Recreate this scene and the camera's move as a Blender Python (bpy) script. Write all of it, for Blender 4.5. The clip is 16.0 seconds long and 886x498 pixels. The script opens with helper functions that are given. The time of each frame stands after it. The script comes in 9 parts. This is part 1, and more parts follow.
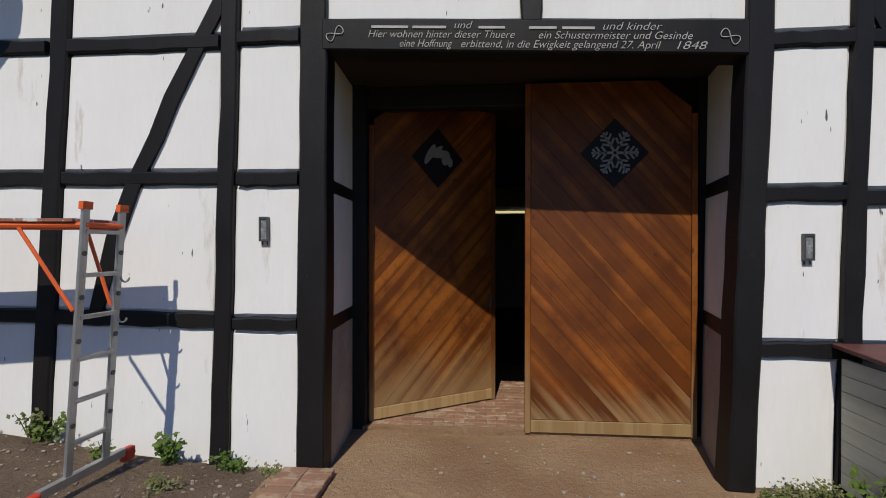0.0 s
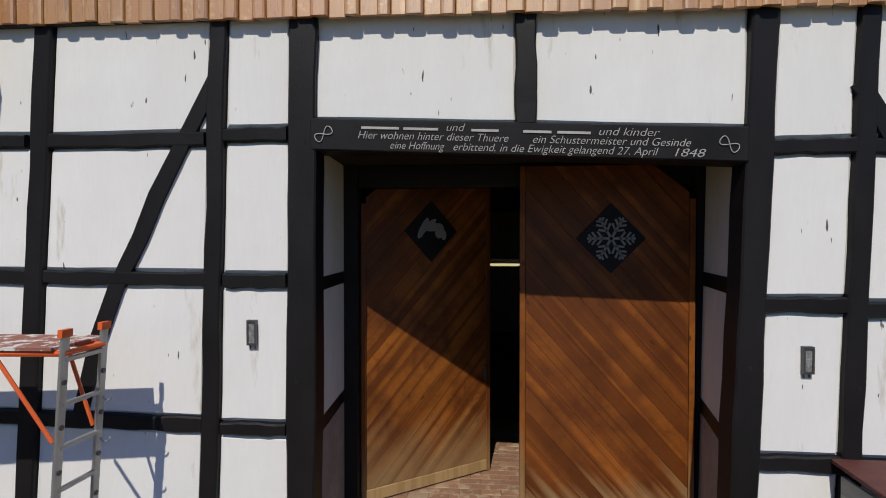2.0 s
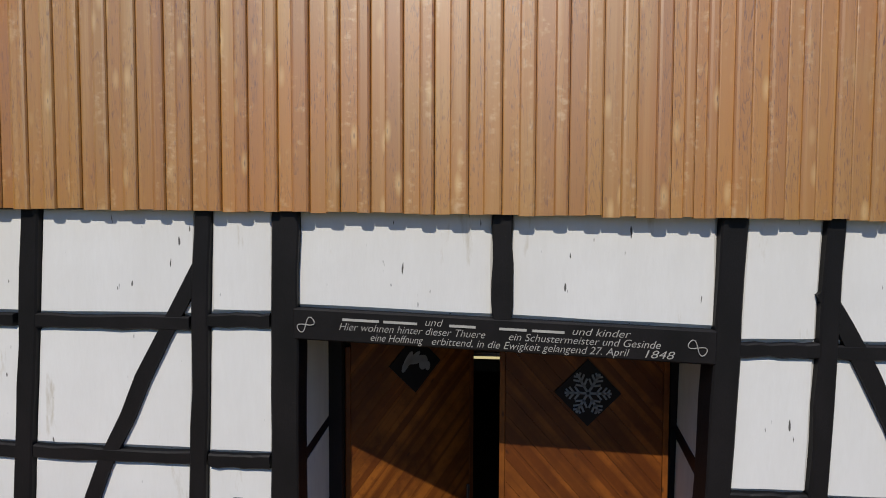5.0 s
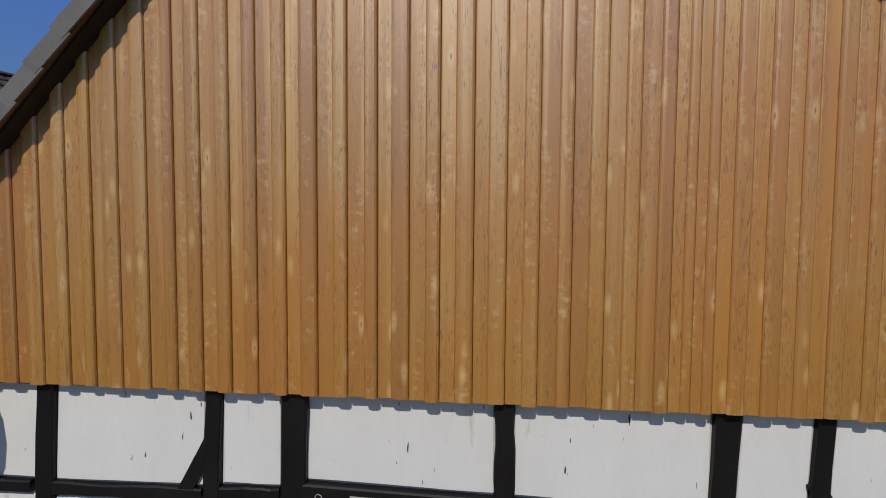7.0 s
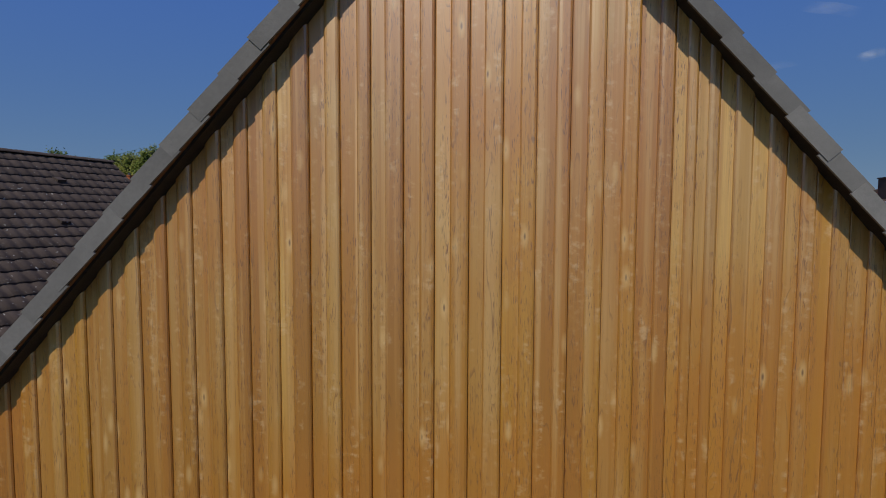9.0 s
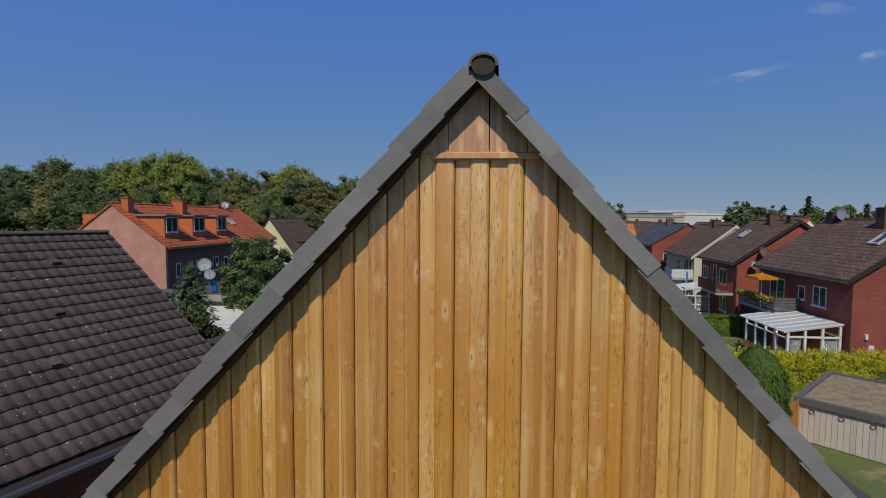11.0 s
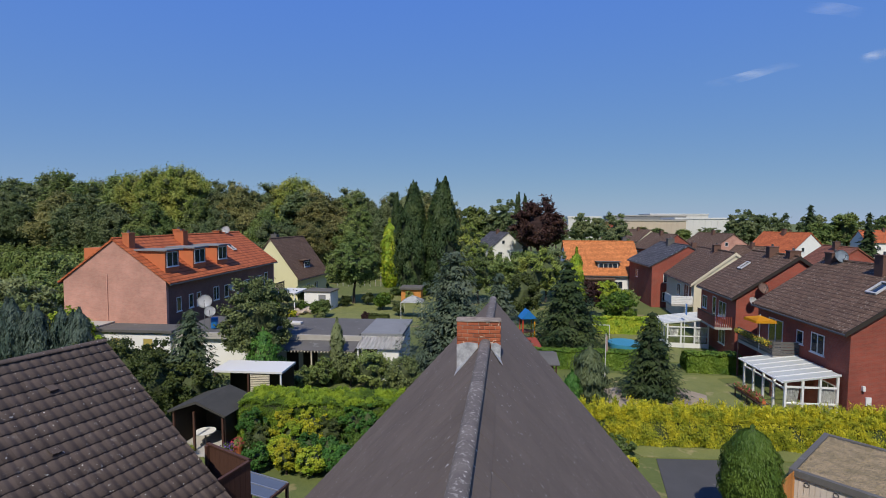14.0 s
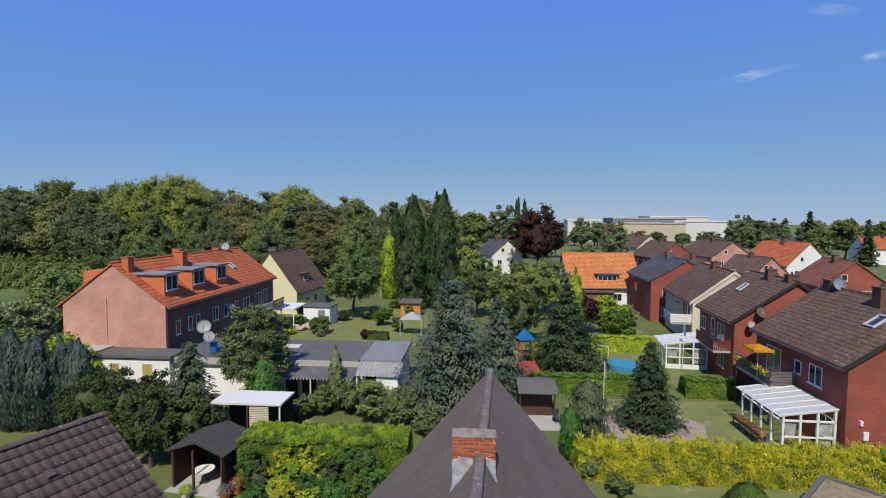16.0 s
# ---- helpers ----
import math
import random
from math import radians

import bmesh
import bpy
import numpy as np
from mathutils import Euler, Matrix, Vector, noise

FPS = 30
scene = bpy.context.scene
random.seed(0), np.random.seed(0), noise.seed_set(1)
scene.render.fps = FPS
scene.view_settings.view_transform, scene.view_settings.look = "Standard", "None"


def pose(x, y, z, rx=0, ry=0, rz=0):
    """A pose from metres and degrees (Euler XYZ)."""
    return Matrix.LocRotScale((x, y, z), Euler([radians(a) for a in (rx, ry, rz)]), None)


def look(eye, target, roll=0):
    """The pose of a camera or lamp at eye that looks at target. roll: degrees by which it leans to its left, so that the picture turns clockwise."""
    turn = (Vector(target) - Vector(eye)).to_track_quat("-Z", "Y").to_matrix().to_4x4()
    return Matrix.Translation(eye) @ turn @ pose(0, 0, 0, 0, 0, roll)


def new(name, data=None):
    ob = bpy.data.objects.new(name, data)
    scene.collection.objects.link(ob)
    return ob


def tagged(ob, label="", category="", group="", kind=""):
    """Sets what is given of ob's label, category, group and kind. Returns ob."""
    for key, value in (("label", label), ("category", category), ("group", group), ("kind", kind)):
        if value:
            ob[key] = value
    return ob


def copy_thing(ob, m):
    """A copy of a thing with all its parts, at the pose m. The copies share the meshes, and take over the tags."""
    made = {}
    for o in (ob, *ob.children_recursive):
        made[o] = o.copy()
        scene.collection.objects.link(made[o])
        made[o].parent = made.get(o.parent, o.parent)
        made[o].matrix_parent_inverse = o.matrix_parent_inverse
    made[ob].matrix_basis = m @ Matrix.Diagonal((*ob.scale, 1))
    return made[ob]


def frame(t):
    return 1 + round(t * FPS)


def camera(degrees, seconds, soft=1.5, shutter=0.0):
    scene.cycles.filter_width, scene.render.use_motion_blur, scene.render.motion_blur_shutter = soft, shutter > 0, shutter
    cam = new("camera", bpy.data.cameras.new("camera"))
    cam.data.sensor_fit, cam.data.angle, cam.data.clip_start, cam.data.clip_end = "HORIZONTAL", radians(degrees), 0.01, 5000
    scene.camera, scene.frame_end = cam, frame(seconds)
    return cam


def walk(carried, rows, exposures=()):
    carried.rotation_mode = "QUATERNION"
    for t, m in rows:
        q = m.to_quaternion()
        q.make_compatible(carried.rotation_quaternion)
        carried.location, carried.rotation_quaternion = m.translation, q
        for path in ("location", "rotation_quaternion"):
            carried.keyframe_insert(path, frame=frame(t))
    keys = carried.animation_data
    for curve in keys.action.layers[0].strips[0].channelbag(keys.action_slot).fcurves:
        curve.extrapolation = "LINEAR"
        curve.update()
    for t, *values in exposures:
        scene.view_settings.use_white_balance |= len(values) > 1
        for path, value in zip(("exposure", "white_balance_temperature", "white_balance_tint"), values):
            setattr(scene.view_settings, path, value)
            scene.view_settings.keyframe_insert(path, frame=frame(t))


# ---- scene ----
# the drone: 84 degrees across, rising in front of the gable and over the ridge
cam = camera(84.0, 16.0, soft=1.0)
walk(cam, [
    (0.0, look((-0.344, -3.699, 1.766), (-1.182, 6.266, 1.717), 0.06)),
    (0.5, look((-0.358, -3.692, 1.851), (-1.193, 6.273, 1.789), 0.05)),
    (1.0, look((-0.362, -3.675, 2.060), (-1.187, 6.291, 1.967), 0.04)),
    (1.5, look((-0.345, -3.648, 2.321), (-1.149, 6.319, 2.197), -0.00)),
    (2.0, look((-0.315, -3.600, 2.586), (-1.097, 6.368, 2.439), -0.01)),
    (2.5, look((-0.289, -3.561, 2.801), (-1.066, 6.407, 2.626), 0.04)),
    (3.0, look((-0.264, -3.543, 3.037), (-1.029, 6.426, 2.827), 0.04)),
    (5.5, look((-0.176, -3.683, 4.437), (-0.875, 6.283, 4.003), 0.25)),
    (6.0, look((-0.192, -3.691, 4.797), (-0.891, 6.273, 4.326), 0.28)),
    (6.5, look((-0.210, -3.692, 5.134), (-0.911, 6.271, 4.638), 0.30)),
    (7.0, look((-0.224, -3.706, 5.561), (-0.919, 6.256, 5.038), 0.40)),
    (7.5, look((-0.221, -3.714, 6.033), (-0.919, 6.246, 5.477), 0.37)),
    (8.0, look((-0.212, -3.690, 6.519), (-0.904, 6.269, 5.938), 0.34)),
    (8.5, look((-0.202, -3.674, 6.927), (-0.889, 6.285, 6.341), 0.30)),
    (9.0, look((-0.192, -3.652, 7.418), (-0.877, 6.307, 6.831), 0.24)),
    (9.5, look((-0.176, -3.621, 7.933), (-0.856, 6.338, 7.338), 0.30)),
    (10.0, look((-0.150, -3.617, 8.444), (-0.829, 6.342, 7.847), 0.30)),
    (12.5, look((0.003, -3.374, 10.875), (-0.697, 6.584, 10.283), 0.29)),
    (13.0, look((0.047, -3.397, 11.412), (-0.662, 6.560, 10.820), 0.30)),
    (13.5, look((0.093, -3.421, 12.049), (-0.625, 6.535, 11.440), 0.31)),
    (14.0, look((0.121, -3.438, 12.587), (-0.600, 6.518, 11.982), 0.32)),
    (14.5, look((0.146, -3.437, 13.040), (-0.576, 6.519, 12.442), 0.32)),
    (15.0, look((0.173, -3.425, 13.585), (-0.554, 6.531, 12.988), 0.31)),
    (15.5, look((0.185, -3.385, 14.135), (-0.536, 6.571, 13.535), 0.31)),
    (16.0, look((0.185, -3.362, 14.718), (-0.533, 6.594, 14.112), 0.33)),
], exposures=[(0.0, -0.55), (3.0, -0.60), (6.5, -0.80), (8.5, -1.02), (9.5, -0.98), (10.2, -0.82), (12.5, -0.45), (14.0, -0.25), (16.0, -0.10)])

# ---- light: a clear summer sky and one sun behind the camera, a little to its left
TO_SUN = Vector((-0.12, -1.0, 1.20)).normalized()
sky_world = bpy.data.worlds.new("clear_sky")
scene.world = sky_world
sky_world.use_nodes = True
_wn, _wl = sky_world.node_tree.nodes, sky_world.node_tree.links
_wn.clear()
_sky = _wn.new("ShaderNodeTexSky")
_sky.sky_type = "NISHITA"
_sky.sun_disc = False
_sky.sun_elevation = math.asin(TO_SUN.z)
_sky.sun_rotation = math.atan2(TO_SUN.x, TO_SUN.y)
_sky.altitude = 2500
_sky.air_density, _sky.dust_density, _sky.ozone_density = 1.0, 0.0, 2.0
_bg = _wn.new("ShaderNodeBackground")
_bg.inputs["Strength"].default_value = 0.285
_wo = _wn.new("ShaderNodeOutputWorld")
_hs = _wn.new("ShaderNodeHueSaturation")      # a deep, dry summer blue
_hs.inputs["Saturation"].default_value = 1.25
_wl.new(_sky.outputs[0], _hs.inputs["Color"])
_tint = _wn.new("ShaderNodeMix")
_tint.data_type, _tint.blend_type = "RGBA", "MULTIPLY"
_tint.inputs[0].default_value = 1.0
_tint.inputs[7].default_value = (0.86, 0.80, 1.12, 1.0)
_wl.new(_hs.outputs[0], _tint.inputs[6])
# summer haze: blue stays even from zenith to horizon, red and green gather low down
_sep, _com = _wn.new("ShaderNodeSeparateColor"), _wn.new("ShaderNodeCombineColor")
_wl.new(_tint.outputs[2], _sep.inputs[0])
for _k, (_p, _s) in enumerate(((0.40, 0.585), (0.312, 0.925), (-0.14, 3.26))):
    _mx, _pw, _ml = (_wn.new("ShaderNodeMath") for _ in range(3))
    _mx.operation, _pw.operation, _ml.operation = "MAXIMUM", "POWER", "MULTIPLY"
    _mx.inputs[1].default_value, _pw.inputs[1].default_value, _ml.inputs[1].default_value = 0.02, _p, _s
    _wl.new(_sep.outputs[_k], _mx.inputs[0])
    _wl.new(_mx.outputs[0], _pw.inputs[0])
    _wl.new(_pw.outputs[0], _ml.inputs[0])
    _wl.new(_ml.outputs[0], _com.inputs[_k])
_wl.new(_com.outputs[0], _bg.inputs["Color"])
_wl.new(_bg.outputs[0], _wo.inputs["Surface"])

_sun = bpy.data.lights.new("sun", "SUN")
_sun.energy, _sun.angle, _sun.color = 5.2, radians(0.53), (1.0, 0.925, 0.80)
sun = new("sun", _sun)
sun.matrix_world = look(TO_SUN * 200, (0, 0, 0))

# ---- material tools
def tree(name):
    m = bpy.data.materials.new(name)
    m.use_nodes = True
    n, l = m.node_tree.nodes, m.node_tree.links
    n.clear()
    out = n.new("ShaderNodeOutputMaterial")
    b = n.new("ShaderNodeBsdfPrincipled")
    l.new(b.outputs[0], out.inputs["Surface"])
    return m, n, l, b


def coords(n, l, stretch, shift=True):
    """Object coordinates, stretched; each object's own random number shifts the grain."""
    tc = n.new("ShaderNodeTexCoord")
    mp = n.new("ShaderNodeMapping")
    mp.inputs["Scale"].default_value = stretch
    l.new(tc.outputs["Object"], mp.inputs["Vector"])
    if not shift:
        return mp.outputs[0]
    oi = n.new("ShaderNodeObjectInfo")
    mu = n.new("ShaderNodeMath")
    mu.operation = "MULTIPLY"
    mu.inputs[1].default_value = 57.0
    l.new(oi.outputs["Random"], mu.inputs[0])
    ad = n.new("ShaderNodeVectorMath")
    ad.operation = "ADD"
    l.new(mp.outputs[0], ad.inputs[0])
    l.new(mu.outputs[0], ad.inputs[1])
    return ad.outputs[0]


def noise_node(n, l, vec, scale, detail=4.0, rough=0.6):
    t = n.new("ShaderNodeTexNoise")
    t.inputs["Scale"].default_value = scale
    t.inputs["Detail"].default_value = detail
    t.inputs["Roughness"].default_value = rough
    l.new(vec, t.inputs["Vector"])
    return t.outputs["Fac"]


def span(n, l, fac, lo, hi, a=0.0, b=1.0):
    r = n.new("ShaderNodeMapRange")
    l.new(fac, r.inputs["Value"])
    for k, v in (("From Min", lo), ("From Max", hi), ("To Min", a), ("To Max", b)):
        r.inputs[k].default_value = v
    return r.outputs[0]


def blend(n, l, fac, a, b, mode="MIX"):
    m = n.new("ShaderNodeMix")
    m.data_type, m.blend_type = "RGBA", mode
    for sock, v in ((m.inputs[0], fac), (m.inputs[6], a), (m.inputs[7], b)):
        if isinstance(v, (int, float)):
            sock.default_value = v
        elif isinstance(v, tuple):
            sock.default_value = (*v[:3], 1.0)
        else:
            l.new(v, sock)
    return m.outputs[2]


def lift(n, l, col, val, sat=1.0):
    h = n.new("ShaderNodeHueSaturation")
    h.inputs["Saturation"].default_value = sat
    l.new(col, h.inputs["Color"])
    if isinstance(val, (int, float)):
        h.inputs["Value"].default_value = val
    else:
        l.new(val, h.inputs["Value"])
    return h.outputs[0]


def bumped(n, l, b, fac, strength, dist):
    bp = n.new("ShaderNodeBump")
    bp.inputs["Strength"].default_value = strength
    bp.inputs["Distance"].default_value = dist
    l.new(fac, bp.inputs["Height"])
    l.new(bp.outputs[0], b.inputs["Normal"])


def mat(name, base, rough=0.75, dark=None, coarse=1.5, fine=25.0, amount=0.5, stain=None, stain_at=0.62, stain_scale=2.0,
        stretch=(1, 1, 1), bump=0.25, depth=0.01, metal=0.0, each=0.0, island=0.0, spec=0.4, specks=None):
    """A weathered surface: two scales of tone, stains with edges of their own, fine relief; 'each' varies it object by object, 'island' piece by piece."""
    m, n, l, b = tree(name)
    v = coords(n, l, stretch)
    big, small = noise_node(n, l, v, coarse), noise_node(n, l, v, fine, 5.0, 0.7)
    dark = dark or tuple(c * 0.6 for c in base)
    c = blend(n, l, span(n, l, big, 0.3, 0.7, 0.0, amount), base, dark)
    c = blend(n, l, span(n, l, small, 0.35, 0.75, 0.0, amount * 0.7), c, dark)
    if stain:
        s = noise_node(n, l, v, stain_scale, 6.0, 0.65)
        c = blend(n, l, span(n, l, s, stain_at, stain_at + 0.08), c, stain)
    if specks:
        # small hard-edged flecks: colour, scale, threshold
        s = noise_node(n, l, v, specks[1], 2.0, 0.5)
        c = blend(n, l, span(n, l, s, specks[2], specks[2] + 0.03), c, specks[0])
    if each:
        oi = n.new("ShaderNodeObjectInfo")
        c = lift(n, l, c, span(n, l, oi.outputs["Random"], 0, 1, 1 - each, 1 + each))
    if island:
        g = n.new("ShaderNodeNewGeometry")
        c = lift(n, l, c, span(n, l, g.outputs["Random Per Island"], 0, 1, 1 - island, 1 + island))
    l.new(c, b.inputs["Base Color"])
    b.inputs["Roughness"].default_value = rough
    b.inputs["Metallic"].default_value = metal
    b.inputs["Specular IOR Level"].default_value = spec
    if bump:
        bumped(n, l, b, small, bump, depth)
    return m


def leaf_mat(name, a, b_, c_, spread=1.0, gloss=0.55):
    """Foliage: leaf by leaf between three greens, with light let through."""
    m, n, l, b = tree(name)
    g = n.new("ShaderNodeNewGeometry")
    r = g.outputs["Random Per Island"]
    v = coords(n, l, (1, 1, 1))
    big = noise_node(n, l, v, 0.45 * spread, 3.0)
    c = blend(n, l, span(n, l, r, 0.0, 1.0), a, b_)
    c = blend(n, l, span(n, l, big, 0.42, 0.66), c, c_)
    oi = n.new("ShaderNodeObjectInfo")
    c = lift(n, l, c, span(n, l, oi.outputs["Random"], 0, 1, 0.82, 1.18))
    l.new(c, b.inputs["Base Color"])
    b.inputs["Roughness"].default_value = gloss
    b.inputs["Specular IOR Level"].default_value = 0.25
    tr = n.new("ShaderNodeBsdfTranslucent")
    l.new(c, tr.inputs["Color"])
    mx = n.new("ShaderNodeMixShader")
    mx.inputs[0].default_value = 0.25
    l.new(b.outputs[0], mx.inputs[1])
    l.new(tr.outputs[0], mx.inputs[2])
    out = [q for q in n if q.type == "OUTPUT_MATERIAL"][0]
    l.new(mx.outputs[0], out.inputs["Surface"])
    return m


# ---- mesh tools
def box(bm, x0, x1, y0, y1, z0, z1, m=None, slot=0):
    vs = [bm.verts.new((x, y, z)) for z in (z0, z1) for y in (y0, y1) for x in (x0, x1)]
    if m is not None:
        for v in vs:
            v.co = m @ v.co
    for q in ((0, 2, 3, 1), (4, 5, 7, 6), (0, 1, 5, 4), (2, 6, 7, 3), (0, 4, 6, 2), (1, 3, 7, 5)):
        f = bm.faces.new([vs[i] for i in q])
        f.material_index = slot
    return vs


def prism(bm, poly, d, slot=0):
    """A polygon (list of points, in order) pushed along the vector d."""
    d = Vector(d)
    a = [bm.verts.new(p) for p in poly]
    b = [bm.verts.new(Vector(p) + d) for p in poly]
    k = len(a)
    fs = [bm.faces.new(a), bm.faces.new(b[::-1])]
    for i in range(k):
        fs.append(bm.faces.new((a[i], b[i], b[(i + 1) % k], a[(i + 1) % k])))
    for f in fs:
        f.material_index = slot
    bmesh.ops.recalc_face_normals(bm, faces=fs)


def tube(bm, p, q, r0, r1=None, k=8, caps=True):
    p, q = Vector(p), Vector(q)
    r1 = r0 if r1 is None else r1
    u = (q - p).normalized()
    a = u.orthogonal().normalized()
    b = u.cross(a)
    ring = [[bm.verts.new(c + (a * math.cos(2 * math.pi * i / k) + b * math.sin(2 * math.pi * i / k)) * r) for i in range(k)] for c, r in ((p, r0), (q, r1))]
    for i in range(k):
        bm.faces.new((ring[0][i], ring[0][(i + 1) % k], ring[1][(i + 1) % k], ring[1][i]))
    if caps:
        bm.faces.new(ring[0][::-1])
        bm.faces.new(ring[1])


def bevel(bm, w):
    bmesh.ops.bevel(bm, geom=list(bm.edges), offset=w, segments=1, affect="EDGES", clamp_overlap=True)


def mesh_of(name, bm, mats, smooth=False):
    me = bpy.data.meshes.new(name)
    bm.to_mesh(me)
    bm.free()
    for m in (mats if isinstance(mats, (list, tuple)) else [mats]):
        me.materials.append(m)
    if smooth:
        me.polygons.foreach_set("use_smooth", [True] * len(me.polygons))
    return me


def part(name, bm, material, parent, label="", m=None, smooth=False):
    """One mesh object under a thing or a part. bm: a bmesh, or a mesh that alike pieces share."""
    me = bm if isinstance(bm, bpy.types.Mesh) else mesh_of(name, bm, material, smooth)
    ob = new(name, me)
    ob.parent = parent
    if m is not None:
        ob.matrix_local = m
    return tagged(ob, label)


def thing(name, label, category, m=None, group="", kind=""):
    ob = new(name)
    if m is not None:
        ob.matrix_world = m
    return tagged(ob, label, category, group, kind)


def solo(name, bm, material, label, category, m=None, group="", kind="", smooth=False):
    ob = new(name, bm if isinstance(bm, bpy.types.Mesh) else mesh_of(name, bm, material, smooth))
    if m is not None:
        ob.matrix_world = m
    return tagged(ob, label, category, group, kind)


def slab(name, x0, x1, y0, y1, z0, z1, material, parent, label="", w=0.0, m=None):
    bm = bmesh.new()
    box(bm, x0, x1, y0, y1, z0, z1)
    if w:
        bevel(bm, w)
    return part(name, bm, material, parent, label, m)

# ---- materials
def wood_boards(name, tones, rough=0.55, grain=(60, 60, 1.1), knots=True, spec=0.35, stain_foot=None, bleach=None, flecks=None, vary=0.19, blotch=None):
    """Sawn softwood with the grain along z: streaks, dark grain lines, knots; every board draws its own tone."""
    m, n, l, b = tree(name)
    v = coords(n, l, grain)
    v2 = coords(n, l, (11, 11, 0.14))
    streak, line = noise_node(n, l, v2, 1.0, 3.0, 0.5), noise_node(n, l, v, 1.0, 6.0, 0.75)
    oi = n.new("ShaderNodeObjectInfo")
    c = blend(n, l, span(n, l, streak, 0.455, 0.545), tones[0], tones[1])
    c = blend(n, l, span(n, l, oi.outputs["Random"], 0.35, 1.0, 0.0, 0.75), c, tones[2])
    c = blend(n, l, span(n, l, line, 0.56, 0.78, 0.0, 0.55), c, tones[3])
    wh = n.new("ShaderNodeTexWhiteNoise")
    wh.noise_dimensions = "1D"
    l.new(oi.outputs["Random"], wh.inputs["W"])
    c = lift(n, l, c, span(n, l, wh.outputs["Value"], 0, 1, 1 - vary, 1 + vary))
    if blotch:
        # oil that took unevenly, over the boards' joints
        gp = n.new("ShaderNodeNewGeometry")
        bl = noise_node(n, l, gp.outputs["Position"], 3.1, 5.0, 0.62)
        c = blend(n, l, span(n, l, bl, 0.40, 0.68, 0.0, 0.8), c, blotch)
        bl2 = noise_node(n, l, gp.outputs["Position"], 13.0, 4.0, 0.7)
        c = blend(n, l, span(n, l, bl2, 0.54, 0.74, 0.0, 0.5), c, blotch)
    if knots:
        kv = n.new("ShaderNodeTexVoronoi")
        kv.inputs["Scale"].default_value = 1.0
        l.new(coords(n, l, (5.5, 5.5, 2.3)), kv.inputs["Vector"])
        c = blend(n, l, span(n, l, kv.outputs["Distance"], 0.035, 0.09, 0.85, 0.0), c, tones[4])
    if flecks:
        fv = n.new("ShaderNodeTexVoronoi")
        fv.inputs["Scale"].default_value = 1.0
        l.new(coords(n, l, (13, 13, 5.5)), fv.inputs["Vector"])
        wave = noise_node(n, l, coords(n, l, (30, 30, 14)), 1.0, 3.0)
        sm = n.new("ShaderNodeMath")
        sm.operation = "ADD"
        l.new(fv.outputs["Distance"], sm.inputs[0])
        l.new(span(n, l, wave, 0.3, 0.7, -0.2, 0.2), sm.inputs[1])
        c = blend(n, l, span(n, l, sm.outputs[0], 0.06, 0.16, 0.6, 0.0), c, flecks)
        dash = noise_node(n, l, coords(n, l, (75, 75, 7)), 1.0, 4.0, 0.7)
        c = blend(n, l, span(n, l, dash, 0.63, 0.70, 0.0, 0.8), c, tones[3])
    if stain_foot:
        # weather stain that soaks up from the sawn ends, ragged with the grain
        tc = n.new("ShaderNodeTexCoord")
        sp = n.new("ShaderNodeSeparateXYZ")
        l.new(tc.outputs["Object"], sp.inputs[0])
        ad = n.new("ShaderNodeMath")
        ad.operation = "ADD"
        l.new(sp.outputs["Z"], ad.inputs[0])
        l.new(span(n, l, streak, 0.3, 0.7, -0.45, 0.45), ad.inputs[1])
        c = blend(n, l, span(n, l, ad.outputs[0], stain_foot[1], stain_foot[2], 0.55, 0.0), c, stain_foot[0])
    if bleach:
        # the foot, bleached grey-gold by rain, ragged along the grain
        ge = n.new("ShaderNodeNewGeometry")
        sp = n.new("ShaderNodeSeparateXYZ")
        l.new(ge.outputs["Position"], sp.inputs[0])
        ad = n.new("ShaderNodeMath")
        ad.operation = "ADD"
        l.new(sp.outputs["Z"], ad.inputs[0])
        l.new(span(n, l, streak, 0.3, 0.7, -0.25, 0.25), ad.inputs[1])
        c = blend(n, l, span(n, l, ad.outputs[0], bleach[1], bleach[2], 0.75, 0.0), c, bleach[0])
    l.new(c, b.inputs["Base Color"])
    b.inputs["Roughness"].default_value = rough
    b.inputs["Specular IOR Level"].default_value = spec
    bumped(n, l, b, line, 0.35, 0.004)
    return m


